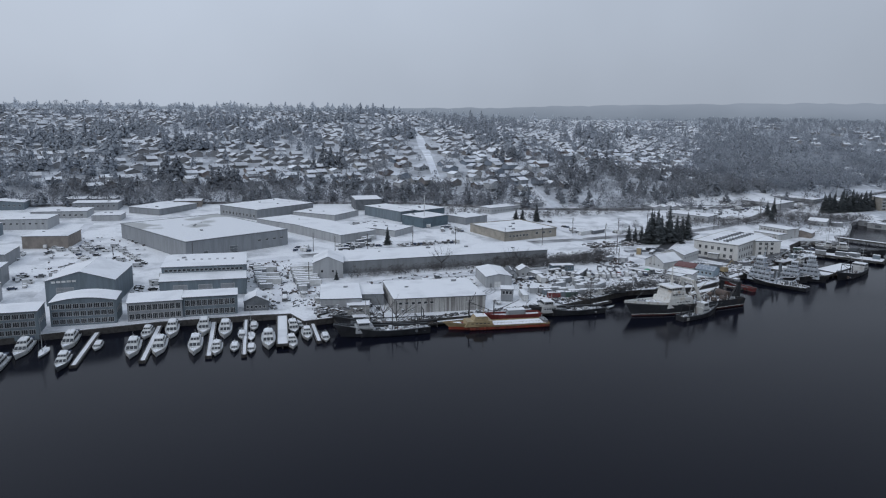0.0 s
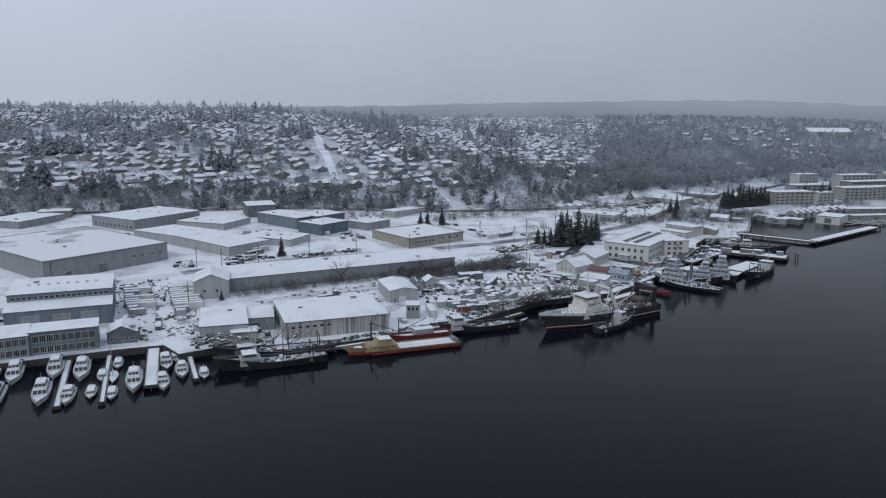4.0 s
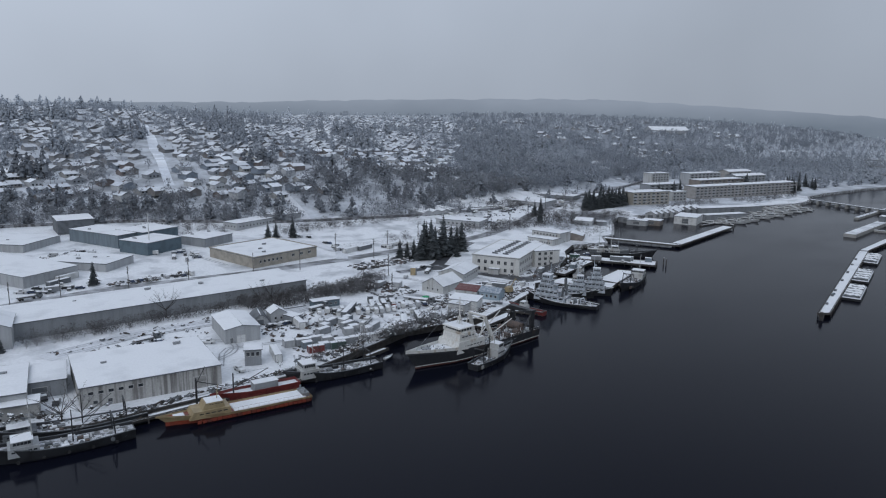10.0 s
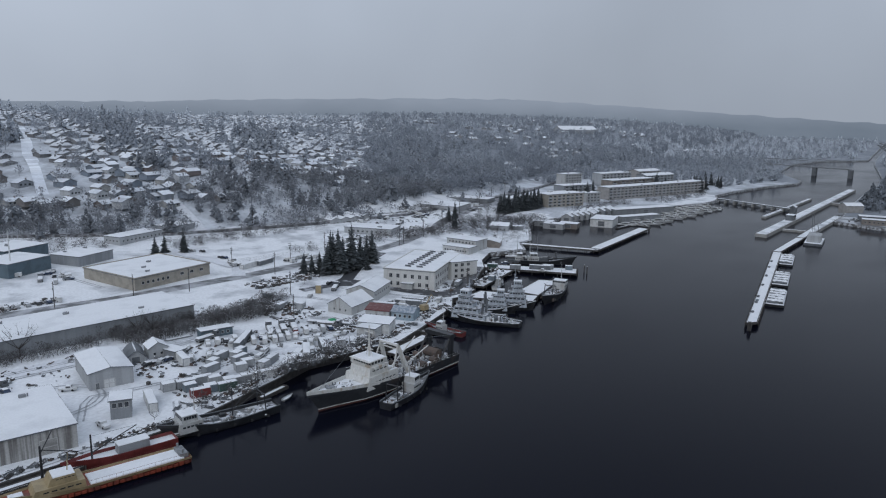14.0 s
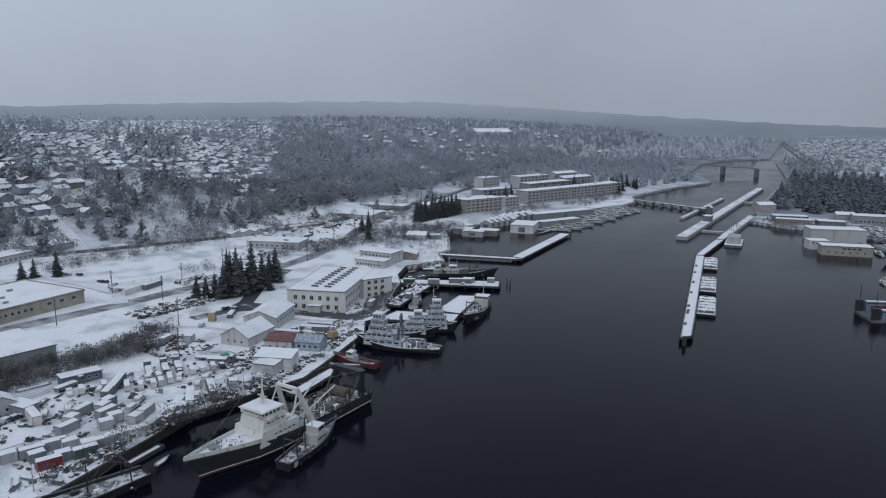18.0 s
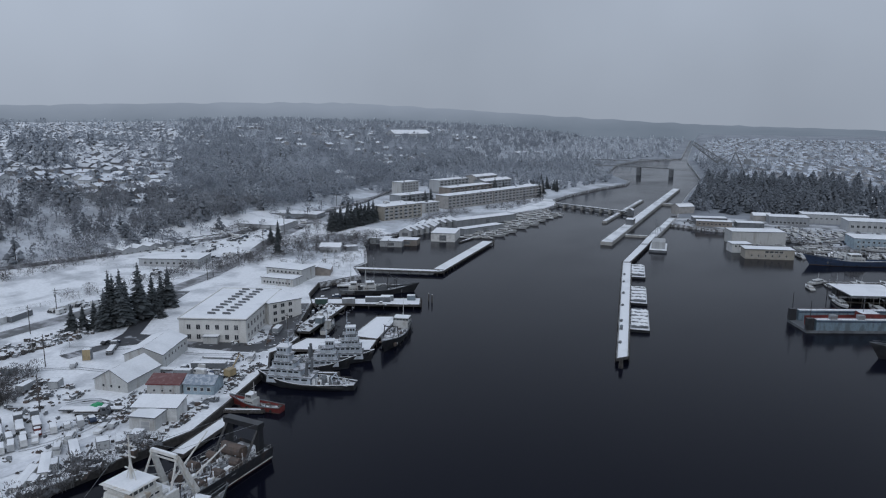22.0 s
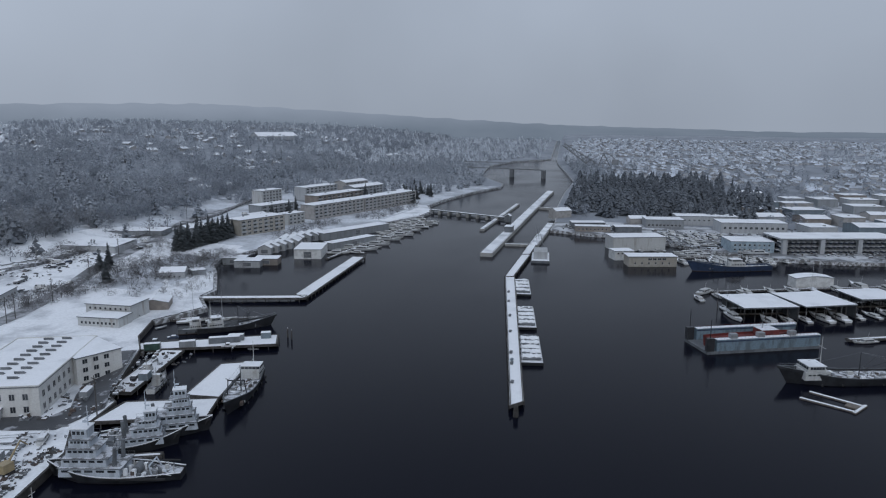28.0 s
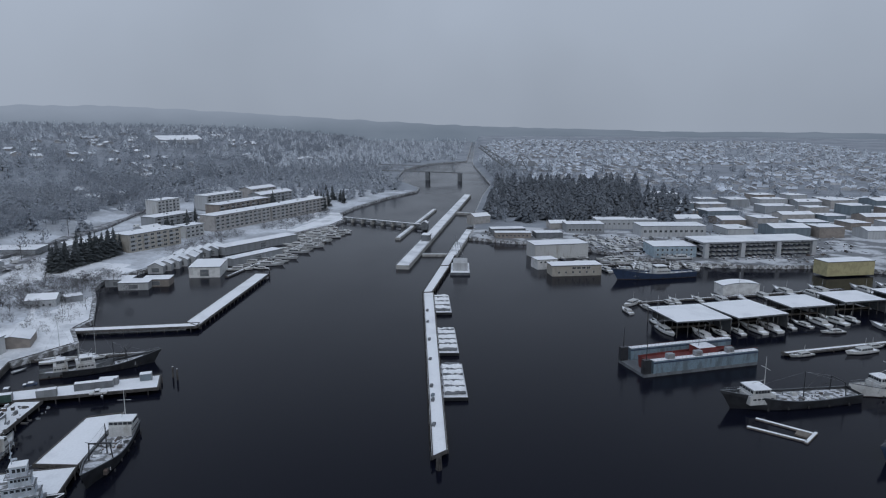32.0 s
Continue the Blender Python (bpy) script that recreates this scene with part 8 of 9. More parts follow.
    B("teal_hut", "long dark teal hut with snow on top", "hut", (222.6, 318), (234.8, 315.5), 5, 3.0, TEAL, "flat", rows=(("f", 1.1, 1.2, 1.1, 5, 0.8, 11.6, 0),), seed=59)
    B("cottage", "small grey cottage with pitched snowy roof", "hut", (198, 311), (204.5, 309.5), 7, 3.8, LGREY, "gable", rise=2.0, rows=(("f", 1.2, 1.0, 1.1, 2, 0.8, 5.6, 0),), seed=60)
    B("quonset_hut", "round-roofed corrugated hut beside the steel shed", "hut", (190.5, 311.5), (196.1, 309.6), 11, 1.6, LGREY, "arch", rise=2.6, doors=(("f", 2.8, 2.6, 2.4, DGREY),), seed=63)
    B("low_store", "low grey store with thick snow", "shed", (204.2, 304), (209, 305), 8, 2.8, GREY, "flat", seed=64)
    B("office_house", "two-step white house beside the office", "office building", (421, 368), (424, 349), 10, 4.2, OFFWHITE, "flat", rows=(("f", 1.3, 1.2, 1.3, 9, 1, 18, 0),), seed=65)
    B("office_house", "upper white house with flat snowy roof", "office building", (432, 374), (435, 352), 14, 6.8, OFFWHITE, "flat", rows=(("f", 4.6, 1.2, 1.2, 8, 1, 21, 0),), seed=66)
    B("brown_house", "brown low-roofed house above the inlet", "house", (449, 361), (456, 349), 13, 3.6, TAN, "gable", rise=1.6, seed=67)
    B("shore_house", "white house near the elbow pier", "house", (506, 395), (512, 383), 12, 4.2, LGREY, "hip", rise=2.0, rows=(("f", 1.2, 1.1, 1.2, 4, 1, 12, 0),), seed=68)
    B("shore_house", "grey hut beside the channel scrub", "hut", (520, 384), (526, 379), 7, 3.0, GREY, "flat", seed=69)
    # behind the road
    for i in range(4):
        B("storage_shed", "low gabled storage shed in a row under snow", "shed", (428 + 8.9 * i, 486 - 1.1 * i), (436.7 + 8.9 * i, 484.9 - 1.1 * i), 24, 4.2, LGREY, "gable", z=4.2, rise=1.5, rows=(("f", 1.2, 1.3, 1.2, 2, 1, 7.7, 0),), seed=70 + i, group="row of storage sheds")
    B("depot", "low flat-roofed depot with a long grey wall", "warehouse", (416, 457), (431, 425), 20, 4.4, LGREY, "flat", z=4.0, vents=4, seed=71, rows=(("f", 1.4, 1.6, 1.4, 9, 2, 33, 1), ("r", 1.4, 1.6, 1.4, 5, 1, 19, 1)))
    for i in range(5):
        B("yard_hut", "little white storage hut under snow", "hut", (476 + 8 * i, 496 - 1.5 * i), (482 + 8 * i, 494.8 - 1.5 * i), 5, 2.6, OFFWHITE, "flat", z=4.3, seed=230 + i, group="huts of the storage lot")
    B("depot", "white roofed depot by the railway", "warehouse", (544, 503), (551, 466), 26, 5, LGREY, "shed", z=4.2, rise=1.0, seed=73, doors=(("f", 8, 3, 3, DGREY), ("f", 16, 3, 3, DGREY), ("f", 26, 3, 3, DGREY)))
    B("depot", "long white depot beside the railway", "warehouse", (600, 530), (614, 482), 20, 4.6, GREY, "flat", z=4.4, seed=74)
    B("grey_hall", "grey hall at the far edge of the flats", "warehouse", (277, 526), (281, 512.5), 34, 5.4, LGREY, "flat", z=4.6, rows=(("f", 2.4, 1.2, 1.2, 4, 1, 13, 0), ("r", 2.4, 1.4, 1.2, 10, 1, 33, 0)), seed=75)
    B("grey_hall", "flat hall beside the slope road", "warehouse", (316, 540), (320, 524), 22, 6, LGREY, "flat", z=4.8, seed=76)
    # industrial flats behind the long warehouse
    B("warehouse", "broad grey warehouse with a low gabled snowy roof", "warehouse", (72, 574), (95, 536), 58, 8.5, GREY, "flat", z=4.4, vents=12, seed=77, rows=(("f", 2.5, 2, 2.2, 10, 2, 43, 1),))
    B("warehouse", "long low warehouse with smooth snow on its roof", "warehouse", (92, 517), (132, 429), 30, 5.8, LGREY, "gable", z=3.4, rise=1.2, vents=3, seed=78)
    B("warehouse", "flat-roofed warehouse under snow", "warehouse", (5, 602), (27, 580), 42, 6, GREY, "flat", z=4.4, vents=4, seed=79)
    B("warehouse", "snow-roofed warehouse in the rear row", "warehouse", (124, 545), (150, 516), 34, 5, LGREY, "flat", z=4.2, vents=4, seed=80)
    B("warehouse", "low office range with cluttered snowy roof", "warehouse", (150, 470), (173, 441), 24, 4.6, LGREY, "flat", z=3.4, vents=8, seed=81)
    B("warehouse", "tall dark warehouse before the wooded slope", "warehouse", (180, 563), (202, 561), 20, 10, DGREY, "shed", z=4.6, rise=1.0, seed=82)
    B("warehouse", "wide grey-teal warehouse under snow", "warehouse", (181, 540), (197, 498), 22, 8.2, BLUEGREY, "flat", z=4.2, vents=3, seed=83)
    B("warehouse", "white-roofed range beside the mast", "warehouse", (232, 492), (240, 472), 24, 5.5, GREY, "flat", z=4, vents=4, seed=84)
    B("warehouse", "low white-roofed warehouse in the rear lots", "warehouse", (-62, 590), (-24, 583), 22, 6, LGREY, "flat", z=4.6, vents=6, rows=(("f", 2.6, 1.8, 1.4, 9, 1, 37, 1),), seed=240)
    B("warehouse", "grey warehouse below the wooded slope", "warehouse", (-46, 654), (-6, 647), 20, 7, GREY, "flat", z=5, vents=6, seed=241)
    B("warehouse", "long low range with a cluttered white roof", "warehouse", (-20, 566), (0, 562), 16, 5, LGREY, "flat", z=4.4, vents=6, seed=242)
    for i, (x, y, w, d, h, a) in enumerate(((-70, 420, 34, 26, 7, -8), (-95, 500, 40, 30, 8, -10), (-60, 540, 30, 24, 7, -12), (-130, 580, 46, 30, 7, -5), (-60, 372, 22, 18, 9, -6), (-95, 340, 30, 22, 9, -6), (-100, 300, 30, 14, 9, -4), (-150, 430, 40, 30, 8, -8), (-20, 620, 34, 18, 6, -10), (-90, 640, 36, 18, 6, -8), (-55, 330, 18, 20, 8, -5), (50, 618, 22, 16, 5, -10))):
        p, q = boxed((x, y), a, w, d)
        B("warehouse", "flat-roofed industrial building under snow", "warehouse", p, q, d, h, (GREY, BLUEGREY, LGREY, TAN)[i % 4], "flat" if i % 3 else "gable", z=south_z(x, y), rise=1.5, vents=3, rows=(("f", h * 0.5, 1.6, 1.3, int(w / 4), 1, w - 1, 1),), seed=90 + i)
    # boxes
    C = [container(6.1, 2.5, 2.6, RED, "faded red shipping container topped with snow"), container(6.1, 2.5, 2.6, GREY, "grey shipping container topped with snow"), container(6.1, 2.5, 2.6, GREEN, "green shipping container topped with snow"),
         container(12.2, 2.5, 2.8, WHITE, "long white trailer box topped with snow", name="trailer_box"), container(12.2, 2.5, 2.6, DGREY, "long dark shipping container topped with snow"), container(4, 3, 2.5, BLUEGREY, "dull blue-grey yard box topped with snow", name="storage_box"),
         container(4, 3.2, 2.6, LGREY, "pale grey storage box topped with snow", name="storage_box"), container(3, 2.4, 4, SAND, "tall sand-coloured metal storage box", name="storage_box")]
    rng = random.Random(31)
    spots = [(190, 268, 0, -12), (198.6, 266.6, 2, -12), (196, 277, 1, -14), (199.5, 273.5, 6, -14), (195, 268.5, 5, -12), (202, 268.8, 6, -12), (204.8, 268, 1, -12), (186.5, 279, 6, -14), (190.5, 277.7, 1, -14), (191, 273.5, 5, -12), (178.6, 266.8, 3, 70), (207.6, 267.5, 3, -12), (219.5, 265.6, 4, -6),
             (205, 295, 3, 78), (212, 277.5, 6, -15), (216, 279.5, 6, -15), (229, 268, 3, 40), (233, 268.5, 6, 40), (237, 269.5, 3, 50), (246.5, 270.2, 4, 60), (241, 272, 6, 55), (274, 352, 5, -60), (297.5, 342, 7, -50), (209, 287, 6, 20), (213, 291, 1, 20), (219, 288, 6, 25), (222, 291, 5, 15),
             (226, 297, 4, 40), (230, 300, 4, 40), (204, 283, 1, 10), (216, 284, 1, 12), (256, 272, 6, 60), (258, 268, 1, 50), (262, 268, 6, 20), (224, 275, 1, 30), (220, 273, 6, 20), (404, 319, 2, -60), (419, 300, 4, -60), (425, 295, 1, -62), (411, 308, 1, -58), (432, 284, 5, -60), (310, 300, 4, -60), (302, 300, 1, -65),
             (66, 340, 3, -10), (66, 344, 3, -10), (66, 348, 1, -10), (67, 352, 3, -10), (67, 356, 6, -10), (84, 330, 3, -8), (84, 334, 3, -8), (84, 338, 4, -8), (85, 342, 3, -8), (85, 346, 3, -8), (86, 350, 1, -8), (86, 354, 3, -8), (87, 358, 1, -8), (87, 362, 3, -8), (68, 362, 1, -10), (68, 366, 3, -10), (69, 372, 6, -10), (83, 325, 1, -8), (83, 320, 6, -8), (66, 335, 6, -10), (66, 330, 1, -10),
             (142, 424, 4, 30), (148, 432, 3, 30), (138, 415, 1, -8), (268, 330, 1, 20), (276, 324, 6, 30), (263, 345, 6, 10), (300, 407, 3, 20), (312, 409, 4, 15), (372, 290, 5, 20), (357, 301, 1, 20)]
    used = set()
    for x, y, i, a in spots:
        z = max(land_z(x, y), 2.47) + 0.03 if not (400 < x < 445 and y < 332) else 2.02
        m = pose(x, y, z, rz=a + rng.uniform(-3, 3))
        if i in used:
            copy_thing(C[i], m)
        else:
            used.add(i)
            C[i].matrix_basis = m
    for i in range(8):
        if i not in used:
            C[i].matrix_basis = pose(250 + 6 * i, 335, 2.6)
    # laid-up boats ashore
    A, B2, Cc, D, S = YACHTS
    for x, y, h in ((226, 284, 30), (231, 288, 35), (208, 300, 60), (214, 298, 60), (249, 284, 50), (210, 309, 20), (255, 287, 40), (244, 303, 50), (228, 305, 45), (60, 300, 80), (87, 300, 85), (83, 312, 85), (330, 290, 30), (307, 287, 60), (86, 287, 60), (65, 318, 80), (64, 325, 80), (85, 278, 20), (92, 274, 10)):
        o = copy_thing(Cc, pose(x, y, max(land_z(x, y), 2.47) + 0.5, rz=h))
        o.name = "laid_up_boat"
        tagged(o, "small cabin boat laid up ashore under snow", "boat", "boats ashore")
        o.scale = (0.75, 0.75, 0.8)


yard()


def clutter(name, label, x0, y0, x1, y1, n, seed, big=1.0, slant=0.0, dark=0.5):
    """Scrap, pallets, timbers and drums under snow, too many and too small to count; they lie in drifts, not evenly."""
    rng = random.Random(seed)
    k = Kit()
    done = 0
    while done < n:
        u, v = rng.random(), rng.random()
        x, y = x0 + (x1 - x0) * u, y0 + (y1 - y0) * v + slant * u
        if noise.noise(Vector((x / 7.0, y / 7.0, seed))) < rng.uniform(-0.5, 0.35):
            continue
        done += 1
        z = max(land_z(x, y), 2.47)
        s = (0.25 + 0.75 * rng.random() ** 2) * big
        a = rng.choice((0.4, 0.5, 1.97, 2.07)) + rng.uniform(-0.25, 0.25)
        ca, sa = math.cos(a), math.sin(a)

        def turned(l, w, ox=0.0, oy=0.0):
            return [(x + ca * (ox + e * l) - sa * (oy + f * w), y + sa * (ox + e * l) + ca * (oy + f * w)) for e, f in ((-1, -1), (1, -1), (1, 1), (-1, 1))]
        kind = rng.randrange(6)
        c = rng.choice((0, 0, 1, 2, 2, 3))
        k.use(c)
        if kind < 2:  # stacked timbers or pipes
            for i in range(rng.randrange(2, 6)):
                o = (i - 2) * 0.3
                e = s * rng.uniform(1.2, 2.6)
                k.rod((x - ca * e - sa * o, y - sa * e + ca * o, z + 0.15), (x + ca * e - sa * o, y + sa * e + ca * o, z + 0.15 + rng.uniform(0, 0.4)), 0.14, n=4)
        elif kind == 2:  # drum or coil
            k.rod((x, y, z), (x, y, z + s), s * 0.5, n=7)
            k.use(4).rod((x, y, z + s), (x, y, z + s + 0.1), s * 0.48, s * 0.4, n=7)
        elif kind == 3:  # small machine: body, engine box and jib
            k.prism(turned(s * 1.1, s * 0.6), z, z + s * 0.8)
            k.prism(turned(s * 0.4, s * 0.5, s * 0.5), z + s * 0.8, z + s * 1.6)
            k.rod((x, y, z + s), (x - ca * s * 2.2, y - sa * s * 2.2, z + s * 1.5), 0.12, n=4)
            k.use(4).prism(turned(s * 0.36, s * 0.45, s * 0.5), z + s * 1.6, z + s * 1.6 + 0.12)
        else:  # crates and stacked pallets
            l, w, h = s * rng.uniform(0.6, 1.3), s * rng.uniform(0.5, 0.9), s * rng.uniform(0.5, 1.5)
            k.prism(turned(l, w), z - 0.1, z + h)
            if rng.random() > dark * 0.4:
                k.use(4).prism(turned(l * 0.95, w * 0.95), z + h, z + h + 0.12)
    k.k = 0
    ob = new(name, k.mesh(name, [DGREY, RUST, TIMBER, STEEL, SNOW_ROOF]))
    return tagged(ob, label, "scrap", "", "stuff")


clutter("scrap_heap", "snow-dusted scrap and gear along the yard shore", 182, 258, 262, 266, 330, 1, 0.9)
clutter("yard_gear", "snow-dusted gear and pallets between yard boxes", 186, 270, 262, 312, 300, 2, 0.85, dark=1.6)
clutter("scrap_heap", "dark scrap pile beside the road", 282, 366, 320, 380, 240, 3, 1.1)
clutter("scrap_heap", "rusty scrap below the thicket", 258, 312, 280, 345, 240, 4, 1.0)
clutter("yard_gear", "gear and timber beside the sheds", 262, 283, 318, 300, 210, 5, 0.8)
clutter("boatyard_gear", "boatyard gear and snow-covered hulls beside the dock lane", 62, 292, 92, 390, 320, 6, 0.8, dark=1.2)
clutter("quay_gear", "nets and gear on the snowy quay", 78, 260, 108, 274, 220, 7, 0.65)
clutter("quay_gear", "gear strewn on the cargo pier deck", 405, 318, 432, 282, 1, 8, 0.8)
clutter("yard_gear", "materials and vehicles beyond the store", 165, 408, 205, 416, 160, 9, 1.0)
clutter("yard_gear", "snowy clutter between the depots", 440, 455, 540, 490, 170, 10, 1.0)
clutter("yard_gear", "junk along the quay edge by the warehouse", 112, 256, 180, 259, 260, 11, 0.8)
clutter("yard_gear", "gear and timber along the quay edge", 268, 265, 326, 271, 170, 14, 0.8, slant=15)
clutter("yard_gear", "nets and floats beside the red shed", 268, 284, 290, 296, 120, 15, 0.8)
clutter("yard_gear", "pallets and drums on the office quay", 300, 286, 334, 300, 130, 16, 0.8)
clutter("yard_gear", "gear strewn below the long warehouse", 118, 312, 200, 334, 110, 17, 0.7)
clutter("yard_gear", "car bodies and gear in the rear lots", -40, 400, 20, 500, 110, 12, 1.0)
clutter("yard_gear", "gear around the white office", 338, 290, 400, 312, 170, 13, 0.8)


def pipe_stack(x, y, a, n, ln, seed):
    rng = random.Random(seed)
    T = thing("pipe_stack", pose(x, y, 2.5, rz=a), "stack of long steel pipes under snow", "pipes", "pipe stacks beside the office")
    for i in range(n):
        part("pipe", Kit().rod((rng.uniform(-0.4, 0.4), 0.42 * i, 0.32), (ln + rng.uniform(-0.6, 0.6), 0.42 * i, 0.32), 0.2, n=6), STEEL, T)
    part("bearer", Kit().box(ln * 0.2, -0.3, 0, ln * 0.2 + 0.2, 0.42 * n, 0.12), TIMBER, T)
    part("bearer", Kit().box(ln * 0.8, -0.3, 0, ln * 0.8 + 0.2, 0.42 * n, 0.12), TIMBER, T)
    part("snow", snow_sheet(ln * 0.94, 0.42 * n - 0.2, 0.5, 0.1, seed=seed, x0=ln * 0.03), SNOW_ROOF, T)


for q in ((314, 302, -65, 7, 12, 1), (317, 304, -65, 5, 14, 2), (310, 299, -64, 6, 10, 3), (321, 306, -66, 5, 11, 4), (148, 322, -4, 6, 9, 5), (212, 325, -6, 5, 10, 6)):
    pipe_stack(*q)


def yard_crane():
    T = thing("yard_crane", pose(312, 283, 2.45), "small yellow-brown crawler crane with folded boom", "crane")
    part("tracks", Kit().slab(-2, -1.6, 0, 2, -0.8, 0.9).slab(-2, 0.8, 0, 2, 1.6, 0.9), RUBBER, T)
    part("cab", Kit().slab(-2, -1.4, 0.9, 1.2, 1.4, 3.2), SAND, T)
    part("boom", Kit().rod((0.5, 0, 2.6), (5.5, 1, 6.5), 0.3, 0.2).rod((5.5, 1, 6.5), (8, 1.5, 4.2), 0.2), SAND, T)
    D = thing("dock_crane", pose(141, 251, 1.5), "dark dockside derrick with a thin boom", "crane")
    part("post", Kit().rod((0, 0, -3), (0, 0, 9), 0.4, 0.25, 8), BLACK, D)
    part("boom", Kit().rod((0, 0, 8), (9, 1, 4), 0.15).rod((0, 0, 7), (3, 0, 12), 0.12), BLACK, D)
    pier("quay_fender", "dark timber staging along the quay", [strip((112, 254), (178, 250.8), 2.6)], top=1.6, pile_step=3.5)


yard_crane()
T = thing("tarpaulin", pose(272, 299, 2.45), "bright green tarpaulin over a load", "tarpaulin")
part("sheet", Kit().slab(-1.6, -1.4, 0, 1.6, 1.4, 1.8, 0.6), mat("bright_green_sheet", (0.02, 0.30, 0.12), 0.5, vary=0.2), T)
T = thing("flat_trailer", pose(264, 306, 2.45, rz=-59), "long low flat trailer under snow", "trailer")
part("bed", Kit().box(0, 0, 0.7, 19, 2.4, 1.1), DGREY, T)
part("snow", Kit().slab(0.1, 0.1, 1.1, 18.9, 2.3, 1.3), SNOW_ROOF, T)
for i in range(4):
    part("wheel", Kit().rod((3 + 4.2 * i, -0.1, 0.4), (3 + 4.2 * i, 2.5, 0.4), 0.42, n=8), RUBBER, T)


def tracks(name, label, line, gauge=1.7, w=0.55):
    """Two wheel ruts pressed into the snow."""
    k = Kit()
    pts = []
    for a, b in zip(line, line[1:]):
        n = max(1, int(math.hypot(b[0] - a[0], b[1] - a[1]) / 4))
        pts += [(a[0] + (b[0] - a[0]) * i / n, a[1] + (b[1] - a[1]) * i / n) for i in range(n)]
    pts.append(line[-1])
    for o in (-gauge / 2, gauge / 2):
        l, r = shifted(pts, o + w / 2), shifted(pts, o - w / 2)
        for i in range(len(pts) - 1):
            k.poly([(*q, max(land_z(*q), 2.47) + 0.06) for q in (r[i], r[i + 1], l[i + 1], l[i])])
    solid(name, k, mat("pressed_wet_snow", (0.34, 0.355, 0.38), 0.6, vary=0.3, scale=0.4, fine=2.0, second=(0.50, 0.52, 0.55)), label, "tracks")


def arc(x, y, r, a0, a1, sy=0.6):
    return [(x + r * math.cos(radians(a0 + (a1 - a0) * i / 14)), y + sy * r * math.sin(radians(a0 + (a1 - a0) * i / 14))) for i in range(15)]


tracks("tyre_tracks", "curving wheel ruts in the yard snow", arc(262, 303, 15, -160, 60))
tracks("tyre_tracks", "curving wheel ruts in the yard snow", arc(258, 300, 19, -140, 40))
tracks("tyre_tracks", "wheel ruts across the open yard", [(160, 276), (166, 288), (170, 292), (184, 288), (200, 286), (222, 288)])
tracks("tyre_tracks", "wheel ruts beside the steel shed", arc(160, 296, 14, -100, 90, 0.9))
tracks("tyre_tracks", "wheel ruts before the long warehouse", [(120, 322), (150, 326), (190, 322), (214, 318), (232, 322)])
tracks("tyre_tracks", "wheel ruts before the long warehouse", [(118, 327), (152, 331), (192, 327), (216, 322), (236, 318)])
tracks("tyre_tracks", "wheel ruts in the quay snow", [(112, 259.6), (140, 257), (180, 258), (186, 270)])
tracks("tyre_tracks", "wheel ruts beside the white office", [(304, 362), (312, 345), (318, 330), (324, 310), (332, 295)])
tracks("tyre_tracks", "wheel ruts through the sheds", [(280, 352), (292, 336), (296, 320), (300, 305), (306, 293)])
tracks("tyre_tracks", "wheel ruts in the storage lot", [(440, 462), (470, 470), (500, 476), (535, 482)])
tracks("tyre_tracks", "wheel ruts behind the store", [(230, 420), (226, 450), (222, 490), (230, 520)])


def lorry():
    """A tractor unit with a flat load bed."""
    T = thing("lorry", pose(0, 0, -60), "parked lorry with a long snowy load bed", "truck", "parked lorries")
    part("cab", Kit().extrude_y([(3.0, 0.6), (5.2, 0.6), (5.2, 1.7), (4.7, 2.8), (3.0, 2.9)], -1.2, 1.2), DGREY, T)
    part("window_band", Kit().box(4.75, -1.0, 1.8, 5.15, 1.0, 2.6).box(3.6, -1.22, 1.8, 4.6, 1.22, 2.5), GLASS, T)
    part("load_bed", Kit().box(-5.2, -1.2, 0.9, 2.8, 1.2, 1.2), STEEL, T)
    k = Kit()
    for i in range(4):
        k.rod((-4.8, -0.8 + 0.55 * i, 1.5), (2.4, -0.8 + 0.55 * i, 1.5 + 0.1 * i), 0.26, n=6)
    part("load", k, RUST, T)
    part("snow", Kit().slab(-5.0, -1.1, 1.6, 2.2, 1.1, 2.0, 0.2).slab(3.1, -1.1, 2.9, 4.6, 1.1, 3.05, 0.06), SNOW_ROOF, T, "snow on load and cab")
    k = Kit()
    for x in (-4.2, -3.1, 1.6, 4.2):
        for y in (-1.0, 1.0):
            k.rod((x, y - 0.15, 0.5), (x, y + 0.15, 0.5), 0.5, n=8)
    part("wheels", k, RUBBER, T)
    return T


R = lorry()
for i, (x, y, a) in enumerate(((252, 306, 62), (256, 304.5, 62), (247, 308, 62), (224, 316, 10), (268, 296, -60), (310, 342, 40), (150, 318, 8), (74, 308, 80), (130, 408, 5), (305, 303, -62), (304, 420, 80), (214, 455, 70), (470, 455, 20), (-20, 392, 5))):
    m = pose(x, y, max(land_z(x, y), 2.47) + 0.05, rz=a)
    if i:
        copy_thing(R, m)
    else:
        R.matrix_basis = m


